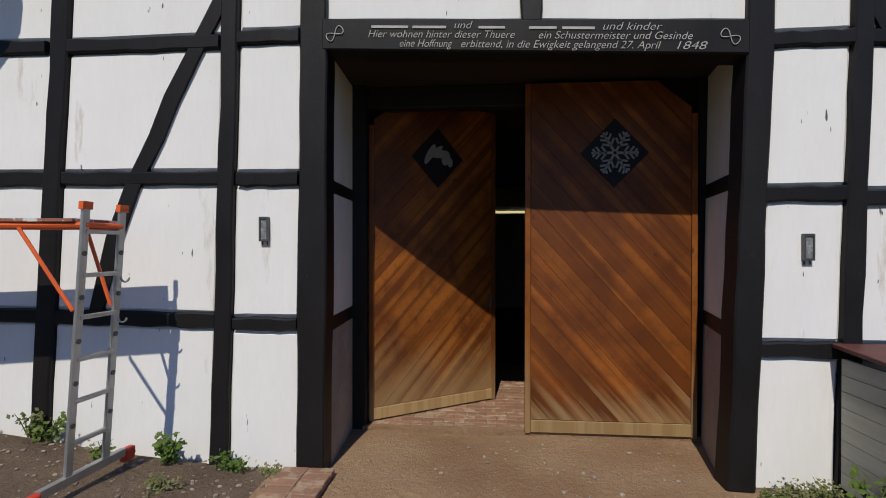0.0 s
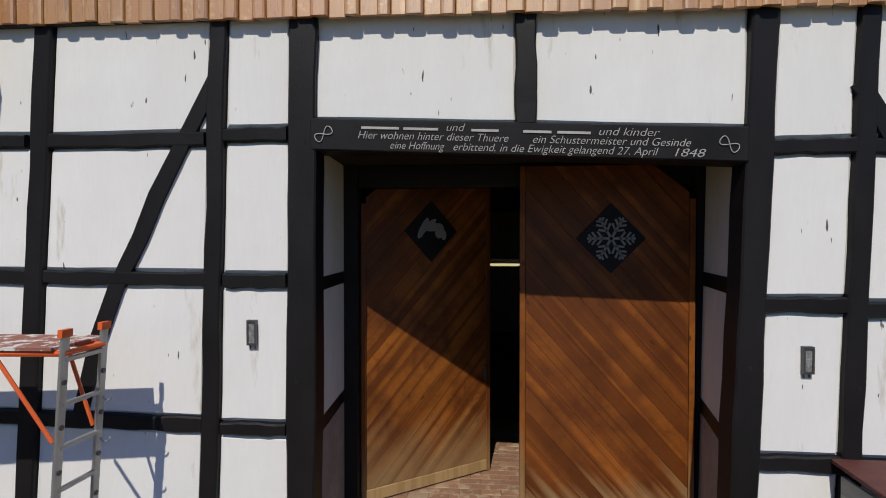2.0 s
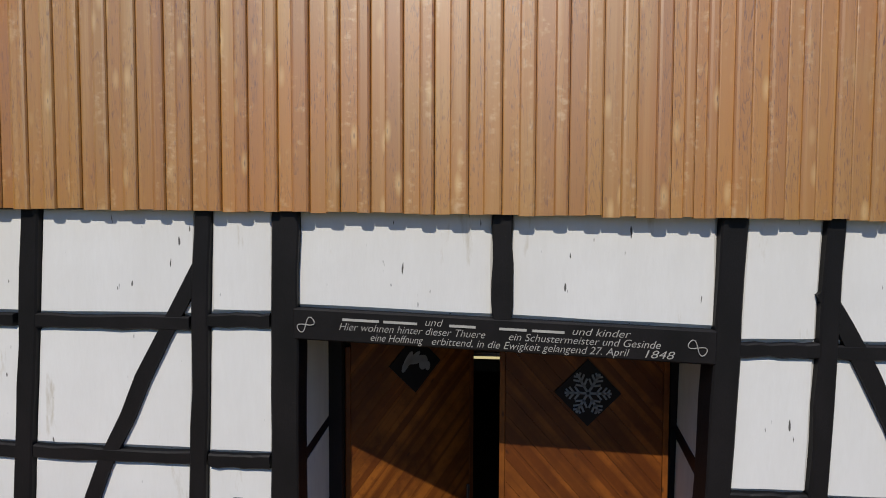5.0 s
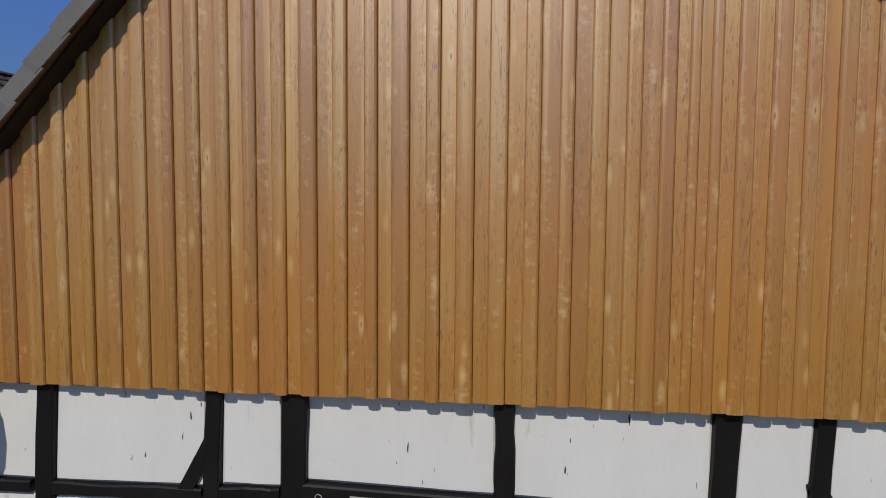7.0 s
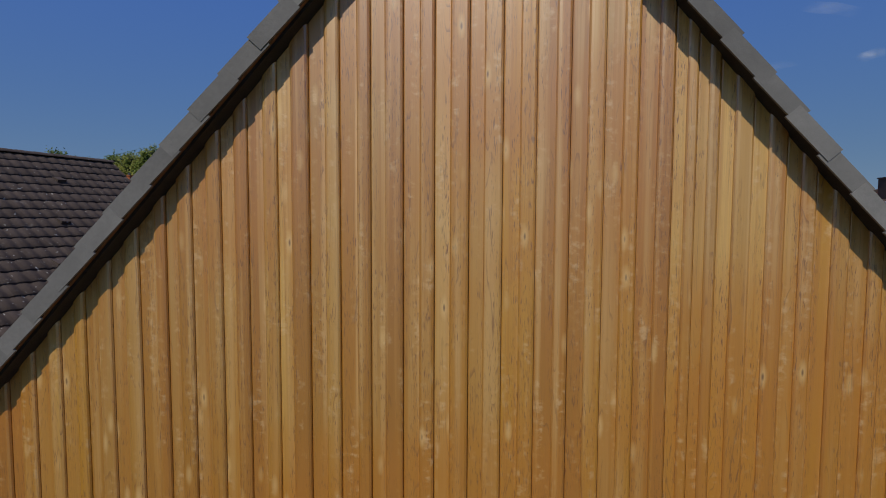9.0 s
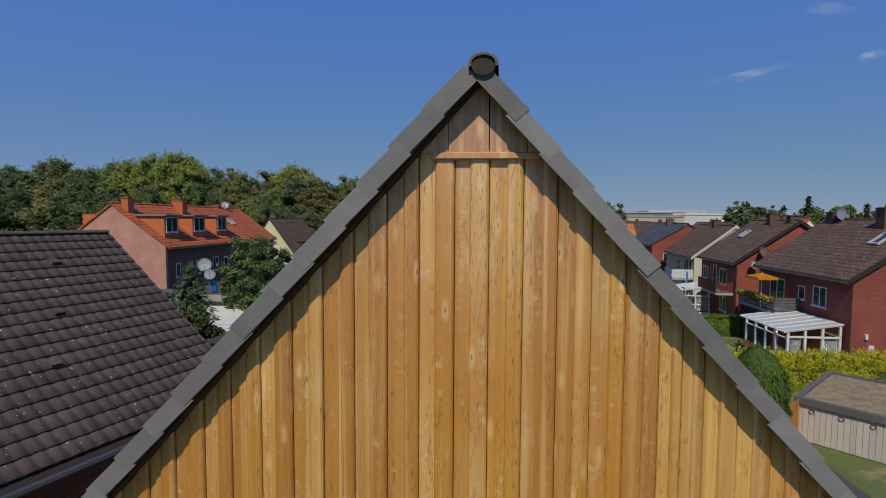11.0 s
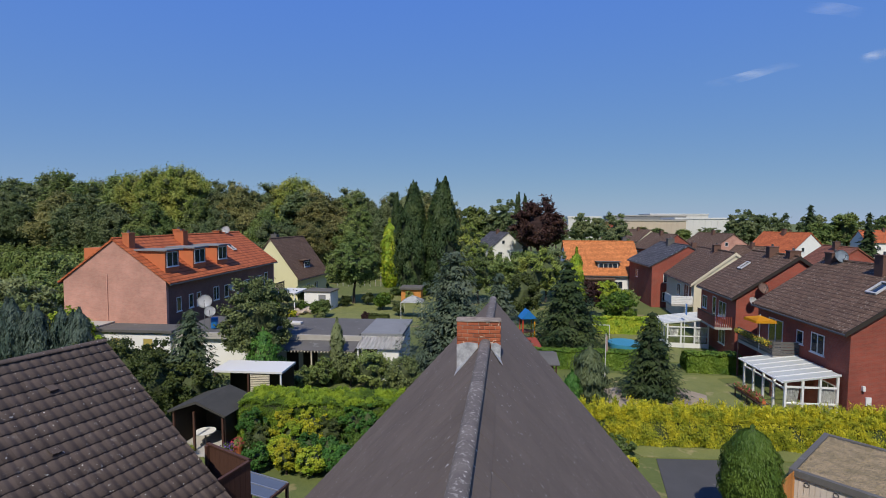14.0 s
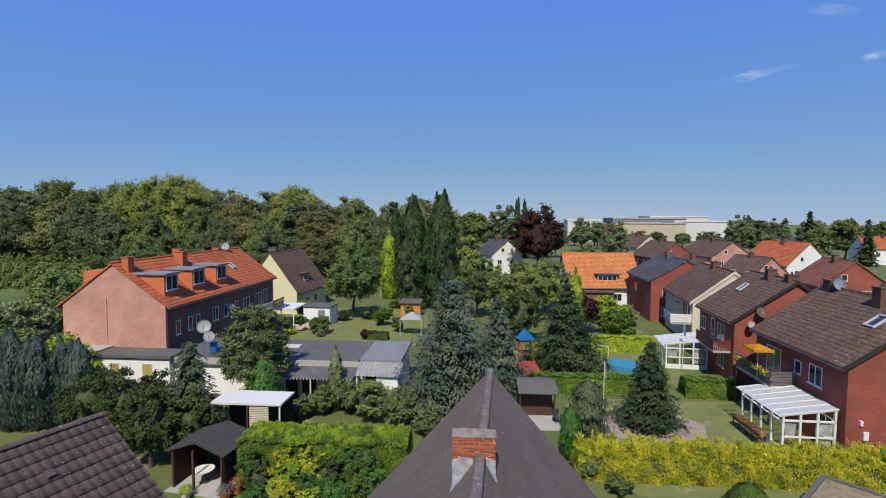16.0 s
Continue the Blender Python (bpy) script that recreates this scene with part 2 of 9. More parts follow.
def gable_wood(name):
    """Planed larch, oiled and glossy: each plank draws its tone from pale to orange brown; streaks, grain dashes, saw ripple, knots, an orange cast towards the sawn foot."""
    m, n, l, b = tree(name)
    g = n.new("ShaderNodeNewGeometry")
    oi = n.new("ShaderNodeObjectInfo")
    own_n = n.new("ShaderNodeMath")
    own_n.operation = "MULTIPLY_ADD"
    l.new(g.outputs["Random Per Island"], own_n.inputs[0])
    own_n.inputs[1].default_value = 7.31
    l.new(oi.outputs["Random"], own_n.inputs[2])
    wn = n.new("ShaderNodeTexWhiteNoise")
    wn.noise_dimensions = "1D"
    l.new(own_n.outputs[0], wn.inputs["W"])
    pick = wn.outputs["Value"]
    ramp = n.new("ShaderNodeValToRGB")
    tones = ((0.0, (0.577, 0.382, 0.164)), (0.16, (0.372, 0.198, 0.058)), (0.32, (0.688, 0.460, 0.184)), (0.46, (0.307, 0.133, 0.030)), (0.58, (0.558, 0.308, 0.076)), (0.72, (0.465, 0.290, 0.120)), (0.86, (0.391, 0.156, 0.024)), (1.0, (0.205, 0.075, 0.018)))
    el = ramp.color_ramp.elements
    while len(el) < len(tones):
        el.new(0.5)
    for e, (at, col) in zip(el, tones):
        e.position, e.color = at, (*col, 1)
    l.new(pick, ramp.inputs[0])
    c = ramp.outputs[0]

    def own(stretch):
        v = coords(n, l, stretch)
        ad = n.new("ShaderNodeVectorMath")
        ad.operation = "MULTIPLY_ADD"
        l.new(pick, ad.inputs[0])
        ad.inputs[1].default_value = (31.0, 47.0, 23.0)
        l.new(v, ad.inputs[2])
        return ad.outputs[0]
    streak = noise_node(n, l, own((26, 26, 0.22)), 1.0, 4.0, 0.6)
    c = blend(n, l, span(n, l, streak, 0.46, 0.62, 0.0, 0.6), c, (0.36, 0.150, 0.030))
    pale = noise_node(n, l, own((17, 17, 0.22)), 1.0, 3.0, 0.5)
    c = blend(n, l, span(n, l, pale, 0.48, 0.66, 0.0, 0.7), c, (0.64, 0.44, 0.23))
    # orange cast low on the gable
    sp = n.new("ShaderNodeSeparateXYZ")
    l.new(g.outputs["Position"], sp.inputs[0])
    ad = n.new("ShaderNodeMath")
    ad.operation = "ADD"
    l.new(sp.outputs["Z"], ad.inputs[0])
    l.new(span(n, l, streak, 0.3, 0.7, -0.9, 0.9), ad.inputs[1])
    c = blend(n, l, span(n, l, ad.outputs[0], 4.2, 9.0, 0.72, 0.0), c, (0.30, 0.126, 0.016))
    # where the oil has gone deeper, over the boards' joints: broad orange patches with ragged edges
    deep = noise_node(n, l, g.outputs["Position"], 0.42, 3.0, 0.55)
    c = blend(n, l, span(n, l, deep, 0.46, 0.62, 0.0, 0.62), c, (0.40, 0.150, 0.018))
    # flame grain: thin year rings cut lengthwise, on some planks only
    fig = noise_node(n, l, own((7, 7, 0.55)), 1.0, 1.5, 0.4)
    ring = n.new("ShaderNodeMath")
    ring.operation = "MULTIPLY"
    ring.inputs[1].default_value = 17.0
    l.new(fig, ring.inputs[0])
    fr = n.new("ShaderNodeMath")
    fr.operation = "FRACT"
    l.new(ring.outputs[0], fr.inputs[0])
    broken = noise_node(n, l, own((14, 14, 2.4)), 1.0, 3.0, 0.6)
    mr = n.new("ShaderNodeMath")
    mr.operation = "MULTIPLY"
    l.new(span(n, l, fr.outputs[0], 0.0, 0.16, 1.0, 0.0), mr.inputs[0])
    l.new(span(n, l, broken, 0.50, 0.60, 0.0, 0.75), mr.inputs[1])
    c = blend(n, l, mr.outputs[0], c, (0.16, 0.058, 0.016))
    # grain dashes and lines
    line = noise_node(n, l, own((110, 110, 2.2)), 1.0, 5.0, 0.75)
    c = blend(n, l, span(n, l, line, 0.55, 0.75, 0.0, 0.4), c, (0.25, 0.105, 0.03))
    dash = noise_node(n, l, own((130, 130, 13)), 1.0, 3.0, 0.65)
    here = noise_node(n, l, own((9, 9, 0.8)), 1.0, 2.0)
    mu = n.new("ShaderNodeMath")
    mu.operation = "MULTIPLY"
    l.new(span(n, l, dash, 0.565, 0.64), mu.inputs[0])
    l.new(span(n, l, here, 0.44, 0.56), mu.inputs[1])
    c = blend(n, l, mu.outputs[0], c, (0.17, 0.065, 0.02))
    # saw ripple and rubbed arrises, pale
    rip = noise_node(n, l, own((16, 16, 21)), 1.0, 3.0, 0.6)
    where = noise_node(n, l, own((10, 10, 1.3)), 1.0, 3.0)
    mu2 = n.new("ShaderNodeMath")
    mu2.operation = "MULTIPLY"
    l.new(span(n, l, rip, 0.50, 0.68, 0.0, 0.42), mu2.inputs[0])
    l.new(span(n, l, where, 0.50, 0.64), mu2.inputs[1])
    c = blend(n, l, mu2.outputs[0], c, (0.66, 0.50, 0.33))
    kv = n.new("ShaderNodeTexVoronoi")
    kv.inputs["Scale"].default_value = 1.0
    l.new(own((6.5, 6.5, 2.0)), kv.inputs["Vector"])
    c = blend(n, l, span(n, l, kv.outputs["Distance"], 0.05, 0.22, 0.55, 0.0), c, (0.72, 0.52, 0.28))
    c = blend(n, l, span(n, l, kv.outputs["Distance"], 0.025, 0.07, 0.9, 0.0), c, (0.13, 0.05, 0.016))
    c = lift(n, l, c, 1.22, 1.12)
    c = blend(n, l, 1.0, c, (1.0, 1.01, 0.92), "MULTIPLY")
    l.new(c, b.inputs["Base Color"])
    l.new(span(n, l, line, 0.35, 0.7, 0.46, 0.60), b.inputs["Roughness"])
    b.inputs["Specular IOR Level"].default_value = 1.0
    b.inputs["Coat Weight"].default_value = 1.0
    b.inputs["Coat Roughness"].default_value = 0.46
    b.inputs["Coat IOR"].default_value = 2.0
    sumb = n.new("ShaderNodeMath")
    sumb.operation = "ADD"
    l.new(streak, sumb.inputs[0])
    l.new(mu2.outputs[0], sumb.inputs[1])
    bumped(n, l, b, sumb.outputs[0], 0.35, 0.008)
    return m


def brick_mat(name, a, b_, mortar, scale=1.0, rough=0.85, course=0.075, length=0.25):
    """Far brickwork in running bond, brick by brick tone, at true size; needs a mesh whose walls follow the axes."""
    m, n, l, b = tree(name)
    tc = n.new("ShaderNodeTexCoord")
    sp = n.new("ShaderNodeSeparateXYZ")
    l.new(tc.outputs["Object"], sp.inputs[0])
    ad = n.new("ShaderNodeMath")
    ad.operation = "ADD"
    l.new(sp.outputs["X"], ad.inputs[0])
    l.new(sp.outputs["Y"], ad.inputs[1])
    cb = n.new("ShaderNodeCombineXYZ")
    l.new(ad.outputs[0], cb.inputs["X"])
    l.new(sp.outputs["Z"], cb.inputs["Y"])
    t = n.new("ShaderNodeTexBrick")
    t.inputs["Scale"].default_value = scale
    t.inputs["Brick Width"].default_value = length
    t.inputs["Row Height"].default_value = course
    t.inputs["Mortar Size"].default_value = 0.008
    t.inputs["Bias"].default_value = 0.0
    for k, col in (("Color1", a), ("Color2", b_), ("Mortar", mortar)):
        t.inputs[k].default_value = (*col, 1)
    l.new(cb.outputs[0], t.inputs["Vector"])
    v = coords(n, l, (1, 1, 1))
    big = noise_node(n, l, v, 0.5, 5.0)
    c = lift(n, l, t.outputs["Color"], span(n, l, big, 0.3, 0.7, 0.78, 1.18))
    l.new(c, b.inputs["Base Color"])
    b.inputs["Roughness"].default_value = rough
    bumped(n, l, b, t.outputs["Fac"], -0.3, 0.01)
    return m


def glass_mat(name, tint=(0.02, 0.03, 0.04)):
    m, n, l, b = tree(name)
    b.inputs["Base Color"].default_value = (*tint, 1)
    b.inputs["Roughness"].default_value = 0.06
    b.inputs["Specular IOR Level"].default_value = 0.8
    return m


M_RENDER = mat("white_lime_render", (0.80, 0.80, 0.79), 0.9, dark=(0.66, 0.65, 0.62), coarse=1.1, fine=18, amount=0.35,
               stain=(0.60, 0.57, 0.51), stain_at=0.62, stain_scale=2.4, stretch=(1.7, 1.7, 0.35), bump=0.3, depth=0.006, spec=0.2, specks=((0.10, 0.095, 0.09), 15.0, 0.735))
M_REVEAL = mat("greyed_render", (0.78, 0.79, 0.69), 0.9, dark=(0.57, 0.57, 0.49), coarse=1.6, fine=9, amount=0.6, stretch=(1, 1, 0.3), bump=0.3, spec=0.2)
M_TIMBER = mat("black_tarred_timber", (0.016, 0.014, 0.015), 0.5, dark=(0.007, 0.007, 0.007), coarse=3, fine=90, amount=0.8,
               stain=(0.045, 0.042, 0.04), stain_at=0.70, stain_scale=22, stretch=(1, 1, 0.55), bump=0.45, depth=0.004, spec=0.22)
M_LETTER = mat("white_lettering_paint", (0.48, 0.47, 0.44), 0.8, coarse=8, fine=60, amount=0.5, bump=0)
M_GABLE = gable_wood("larch_boards")
M_DOOR = wood_boards("oiled_door_boards", [(0.29, 0.096, 0.014), (0.145, 0.041, 0.006), (0.20, 0.062, 0.0095), (0.11, 0.032, 0.008), (0.05, 0.016, 0.006)], rough=0.5, grain=(34, 34, 1.6), spec=0.3, bleach=((0.30, 0.20, 0.095), 0.1, 0.75), vary=0.24, blotch=(0.075, 0.020, 0.005))
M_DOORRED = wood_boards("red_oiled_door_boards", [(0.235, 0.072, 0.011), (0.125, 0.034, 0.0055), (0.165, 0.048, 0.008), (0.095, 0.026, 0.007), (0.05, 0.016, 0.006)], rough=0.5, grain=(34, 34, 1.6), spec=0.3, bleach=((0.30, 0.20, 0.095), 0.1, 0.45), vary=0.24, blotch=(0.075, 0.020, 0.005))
M_DOORPALE = wood_boards("bleached_door_rail", [(0.36, 0.24, 0.11), (0.30, 0.19, 0.08), (0.32, 0.22, 0.12), (0.18, 0.10, 0.04), (0.10, 0.05, 0.02)], rough=0.6)
M_ROOF = mat("dark_concrete_roof_tiles", (0.150, 0.119, 0.098), 0.85, dark=(0.100, 0.079, 0.065), coarse=0.8, fine=30, amount=0.7,
             stain=(0.21, 0.185, 0.17), stain_at=0.66, stain_scale=11.0, stretch=(1, 1, 1), island=0.05, bump=0.35, depth=0.006, spec=0.22, specks=((0.42, 0.41, 0.39), 15.0, 0.70))
M_VERGE = mat("grey_verge_tile", (0.215, 0.21, 0.205), 0.7, dark=(0.13, 0.128, 0.125), coarse=2.5, fine=30, amount=0.8, each=0.22, bump=0.3)
M_RIDGE = mat("lichened_ridge_tile", (0.165, 0.142, 0.125), 0.85, dark=(0.10, 0.085, 0.076), coarse=4, fine=40, amount=0.8,
              stain=(0.29, 0.27, 0.24), stain_at=0.56, stain_scale=19, each=0.15, bump=0.5, specks=((0.46, 0.43, 0.38), 21.0, 0.665))
M_DARK = mat("dark_wood", (0.03, 0.022, 0.017), 0.7, coarse=3, fine=30, bump=0.3, stretch=(4, 4, 0.5))
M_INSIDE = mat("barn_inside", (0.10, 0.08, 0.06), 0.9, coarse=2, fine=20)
M_CHIMBRICK = mat("red_chimney_brick", (0.38, 0.105, 0.042), 0.85, dark=(0.22, 0.055, 0.026), coarse=6, fine=50, amount=0.7, each=0.25, bump=0.5, specks=((0.62, 0.46, 0.33), 13.0, 0.66))
M_MORTAR = mat("mortar", (0.36, 0.24, 0.17), 0.95, coarse=8, fine=60, bump=0.4)
M_LEAD = mat("lead_flashing", (0.60, 0.61, 0.63), 0.5, dark=(0.24, 0.24, 0.25), coarse=7, fine=26, amount=1.0, metal=0.25, bump=0.5, depth=0.01)
M_ALU = mat("aluminium", (0.50, 0.50, 0.49), 0.42, dark=(0.33, 0.33, 0.32), coarse=8, fine=60, amount=0.6, metal=0.75, bump=0.08)
M_ORANGE = mat("orange_lacquer", (0.75, 0.13, 0.025), 0.45, dark=(0.5, 0.07, 0.015), coarse=6, fine=40, amount=0.4, bump=0.05)
M_REDCAP = mat("red_plastic", (0.55, 0.045, 0.02), 0.4, amount=0.3, bump=0)
M_STEEL = mat("dark_steel", (0.12, 0.12, 0.12), 0.45, metal=0.6, amount=0.4, bump=0.1)
M_EARTH = mat("sandy_earth", (0.37, 0.255, 0.15), 0.95, dark=(0.21, 0.118, 0.06), coarse=1.0, fine=24, amount=0.9, stain=(0.44, 0.38, 0.29), stain_at=0.63, stain_scale=30, bump=0.9, depth=0.03)
M_SOIL = mat("dry_soil", (0.19, 0.135, 0.09), 0.95, dark=(0.10, 0.068, 0.043), coarse=2.2, fine=26, amount=0.9, stain=(0.28, 0.25, 0.21), stain_at=0.66, stain_scale=40, bump=1.0, depth=0.04)
M_PALESOIL = mat("pale_dry_soil", (0.36, 0.30, 0.225), 0.95, dark=(0.23, 0.185, 0.135), coarse=1.2, fine=18, amount=0.9, bump=0.8, depth=0.03)
M_STONE = mat("pebble", (0.34, 0.28, 0.215), 0.8, each=0.25, island=0.3, bump=0.2)
M_PAVER = mat("red_paving_brick", (0.27, 0.150, 0.095), 0.9, dark=(0.20, 0.112, 0.072), coarse=5, fine=40, each=0.14, bump=0.4, stain=(0.33, 0.24, 0.16), stain_at=0.5, stain_scale=7)
M_GRASS = mat("meadow", (0.135, 0.155, 0.042), 0.95, dark=(0.075, 0.10, 0.025), coarse=0.25, fine=2.6, amount=0.9, stain=(0.22, 0.19, 0.08), stain_at=0.57, stain_scale=0.5, bump=0.8, depth=0.08)
M_LAWN = mat("mown_lawn", (0.20, 0.205, 0.062), 0.95, dark=(0.115, 0.138, 0.04), coarse=0.7, fine=12, amount=0.8, stain=(0.27, 0.23, 0.11), stain_at=0.60, stain_scale=0.9, bump=0.8, depth=0.04)
M_ASPHALT = mat("asphalt", (0.075, 0.073, 0.072), 0.9, dark=(0.05, 0.05, 0.05), coarse=0.7, fine=60, amount=0.7, stain=(0.12, 0.115, 0.11), stain_at=0.66, stain_scale=1.2, bump=0.4)
M_PANE = glass_mat("window_glass")
M_WHITEPVC = mat("white_window_frame", (0.70, 0.70, 0.68), 0.45, amount=0.15, bump=0)
M_WHITEWALL = mat("white_wall", (0.76, 0.75, 0.72), 0.9, dark=(0.6, 0.59, 0.56), coarse=0.6, fine=8, amount=0.4, bump=0.15)


# ---- plant tools
def quads(name, pos, nrm, size, long_, material, up=None, extra=None):
    """Small leaf-shaped faces at pos, facing nrm, size wide and long_ times as long; up gives the leaf's run."""
    n = len(pos)
    rng = np.random.default_rng(n + 7)
    nrm = nrm / np.maximum(np.linalg.norm(nrm, axis=1, keepdims=True), 1e-6)
    ref = rng.normal(size=(n, 3)) if up is None else up + 0.25 * rng.normal(size=(n, 3))
    a = np.cross(nrm, ref)
    a /= np.maximum(np.linalg.norm(a, axis=1, keepdims=True), 1e-6)
    b = np.cross(a, nrm)
    s = (size * rng.uniform(0.6, 1.35, n))[:, None]
    v = np.empty((n, 4, 3))
    v[:, 0] = pos - b * s * long_ * 0.5
    v[:, 1] = pos + a * s * 0.5
    v[:, 2] = pos + b * s * long_ * 0.5
    v[:, 3] = pos - a * s * 0.5
    verts = v.reshape(-1, 3)
    faces = np.arange(4 * n).reshape(-1, 4)
    vs, fs = verts.tolist(), faces.tolist()
    if extra:
        o = len(vs)
        vs += extra[0]
        fs += [[i + o for i in f] for f in extra[1]]
    me = bpy.data.meshes.new(name)
    me.from_pydata(vs, [], fs)
    for m in (material if isinstance(material, (list, tuple)) else [material]):
        me.materials.append(m)
    if extra and isinstance(material, (list, tuple)):
        idx = np.zeros(len(fs), dtype=np.int32)
        idx[n:] = 1
        me.polygons.foreach_set("material_index", idx)
    me.update()
    return me


def ball(rng, n):
    d = rng.normal(size=(n, 3))
    return d / np.linalg.norm(d, axis=1, keepdims=True)


def core_blob(rng, centres, radii):
    """Rough bodies inside a crown, darkened to stand for its inner shade, so that it is not seen through everywhere."""
    verts, faces = [], []
    for c, r in zip(centres, radii):
        bm = bmesh.new()
        bmesh.ops.create_icosphere(bm, subdivisions=1, radius=1.0)
        o = len(verts)
        for v in bm.verts:
            verts.append([c[k] + v.co[k] * r[k] * rng.uniform(0.8, 1.1) for k in range(3)])
        faces += [[v.index + o for v in f.verts] for f in bm.faces]
        bm.free()
    return verts, faces


def crown_mesh(seed, h, r, base, clumps, leaves, size, material, flat=1.0, lumpy=0.28, squash=1.0):
    """A broadleaf crown between base and h, r wide: boughs on an uneven body, tufts on the boughs, leaves on the tufts."""
    rng = np.random.default_rng(seed)
    clumps, lumpy = int(clumps * 1.6), lumpy * 0.74
    c = np.array([0, 0, (h + base) / 2])
    rad = np.array([r, r * squash, (h - base) / 2])
    d = ball(rng, clumps)
    d[:, 2] = np.where(d[:, 2] < -0.5, d[:, 2] * 0.6, d[:, 2])
    p1, p2, p3 = rng.uniform(0, 6.28, 3)
    az = np.arctan2(d[:, 1], d[:, 0])
    uneven = 1 + 0.09 * np.sin(2 * az + p1 + 2 * d[:, 2]) + 0.06 * np.sin(5 * az + p2 - 3 * d[:, 2]) + 0.05 * np.sin(7 * d[:, 2] + p3)
    reach = (rng.uniform(0.50, 0.86, clumps) * uneven)[:, None]
    cc = c + d * rad * reach
    cr = rng.uniform(lumpy * 0.6, lumpy * 1.35, clumps) * r
    # tufts: flat sprays that ring each bough, most of them on its outer and upper side
    per = 6
    k1 = np.repeat(np.arange(clumps), per)
    td = ball(rng, clumps * per) + 0.7 * d[k1] + np.array([0, 0, 0.35])
    td /= np.linalg.norm(td, axis=1, keepdims=True)
    tc = cc[k1] + td * (cr[k1] * rng.uniform(0.35, 0.95, clumps * per))[:, None]
    tr = cr[k1] * rng.uniform(0.35, 0.65, clumps * per)
    k = rng.integers(0, clumps * per, leaves)
    e = ball(rng, leaves)
    pos = tc[k] + e * np.array([1.15, 1.15, 0.75]) * (tr[k] * rng.uniform(0.35, 1.3, leaves))[:, None]
    stray = rng.random(leaves) < 0.10
    pos[stray] += (td[k] * (cr[k1][k] * 0.55)[:, None])[stray]
    pos[:, 2] = np.maximum(pos[:, 2], 0.02)
    nrm = e * 0.38 + 0.38 * td[k] + 0.85 * ball(rng, leaves) + np.array([0, 0, 0.35 * flat])
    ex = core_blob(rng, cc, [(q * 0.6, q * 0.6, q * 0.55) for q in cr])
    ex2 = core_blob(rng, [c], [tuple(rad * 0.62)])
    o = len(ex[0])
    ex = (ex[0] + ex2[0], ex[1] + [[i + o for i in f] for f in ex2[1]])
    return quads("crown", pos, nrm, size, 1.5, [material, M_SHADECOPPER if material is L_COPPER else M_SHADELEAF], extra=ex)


def trunk_mesh(seed, h, r, top, spread, limbs=5):
    rng = random.Random(seed)
    bm = bmesh.new()
    pts = [Vector((rng.uniform(-0.03, 0.03) * h * i, rng.uniform(-0.03, 0.03) * h * i, top * i / 3)) for i in range(4)]
    pts[0] = Vector((0, 0, -0.1))
    for i in range(3):
        tube(bm, pts[i], pts[i + 1], r * (1 - 0.22 * i), r * (0.78 - 0.22 * i), 8)
    for i in range(limbs):
        a = 2 * math.pi * i / limbs + rng.uniform(-0.4, 0.4)
        s = pts[2].lerp(pts[3], rng.uniform(0.0, 0.8))
        tube(bm, s, s + Vector((math.cos(a) * spread, math.sin(a) * spread, spread * rng.uniform(0.5, 1.1))), r * 0.4, r * 0.12, 6)
    return mesh_of("trunk", bm, M_BARK)


def leafy_tree(label, seed, m, h, r, base, leaves, size, material, clumps=26, name="tree", group="", trunk_r=None, squash=1.0, lumpy=0.28):
    t = thing(name, label, "tree", m, group)
    part("trunk", trunk_mesh(seed, h, trunk_r or 0.022 * h + 0.03, base + (h - base) * 0.5, r * 0.55), None, t)
    part("crown", crown_mesh(seed, h, r, base, clumps, leaves, size, material, squash=squash, lumpy=lumpy), None, t)
    return t


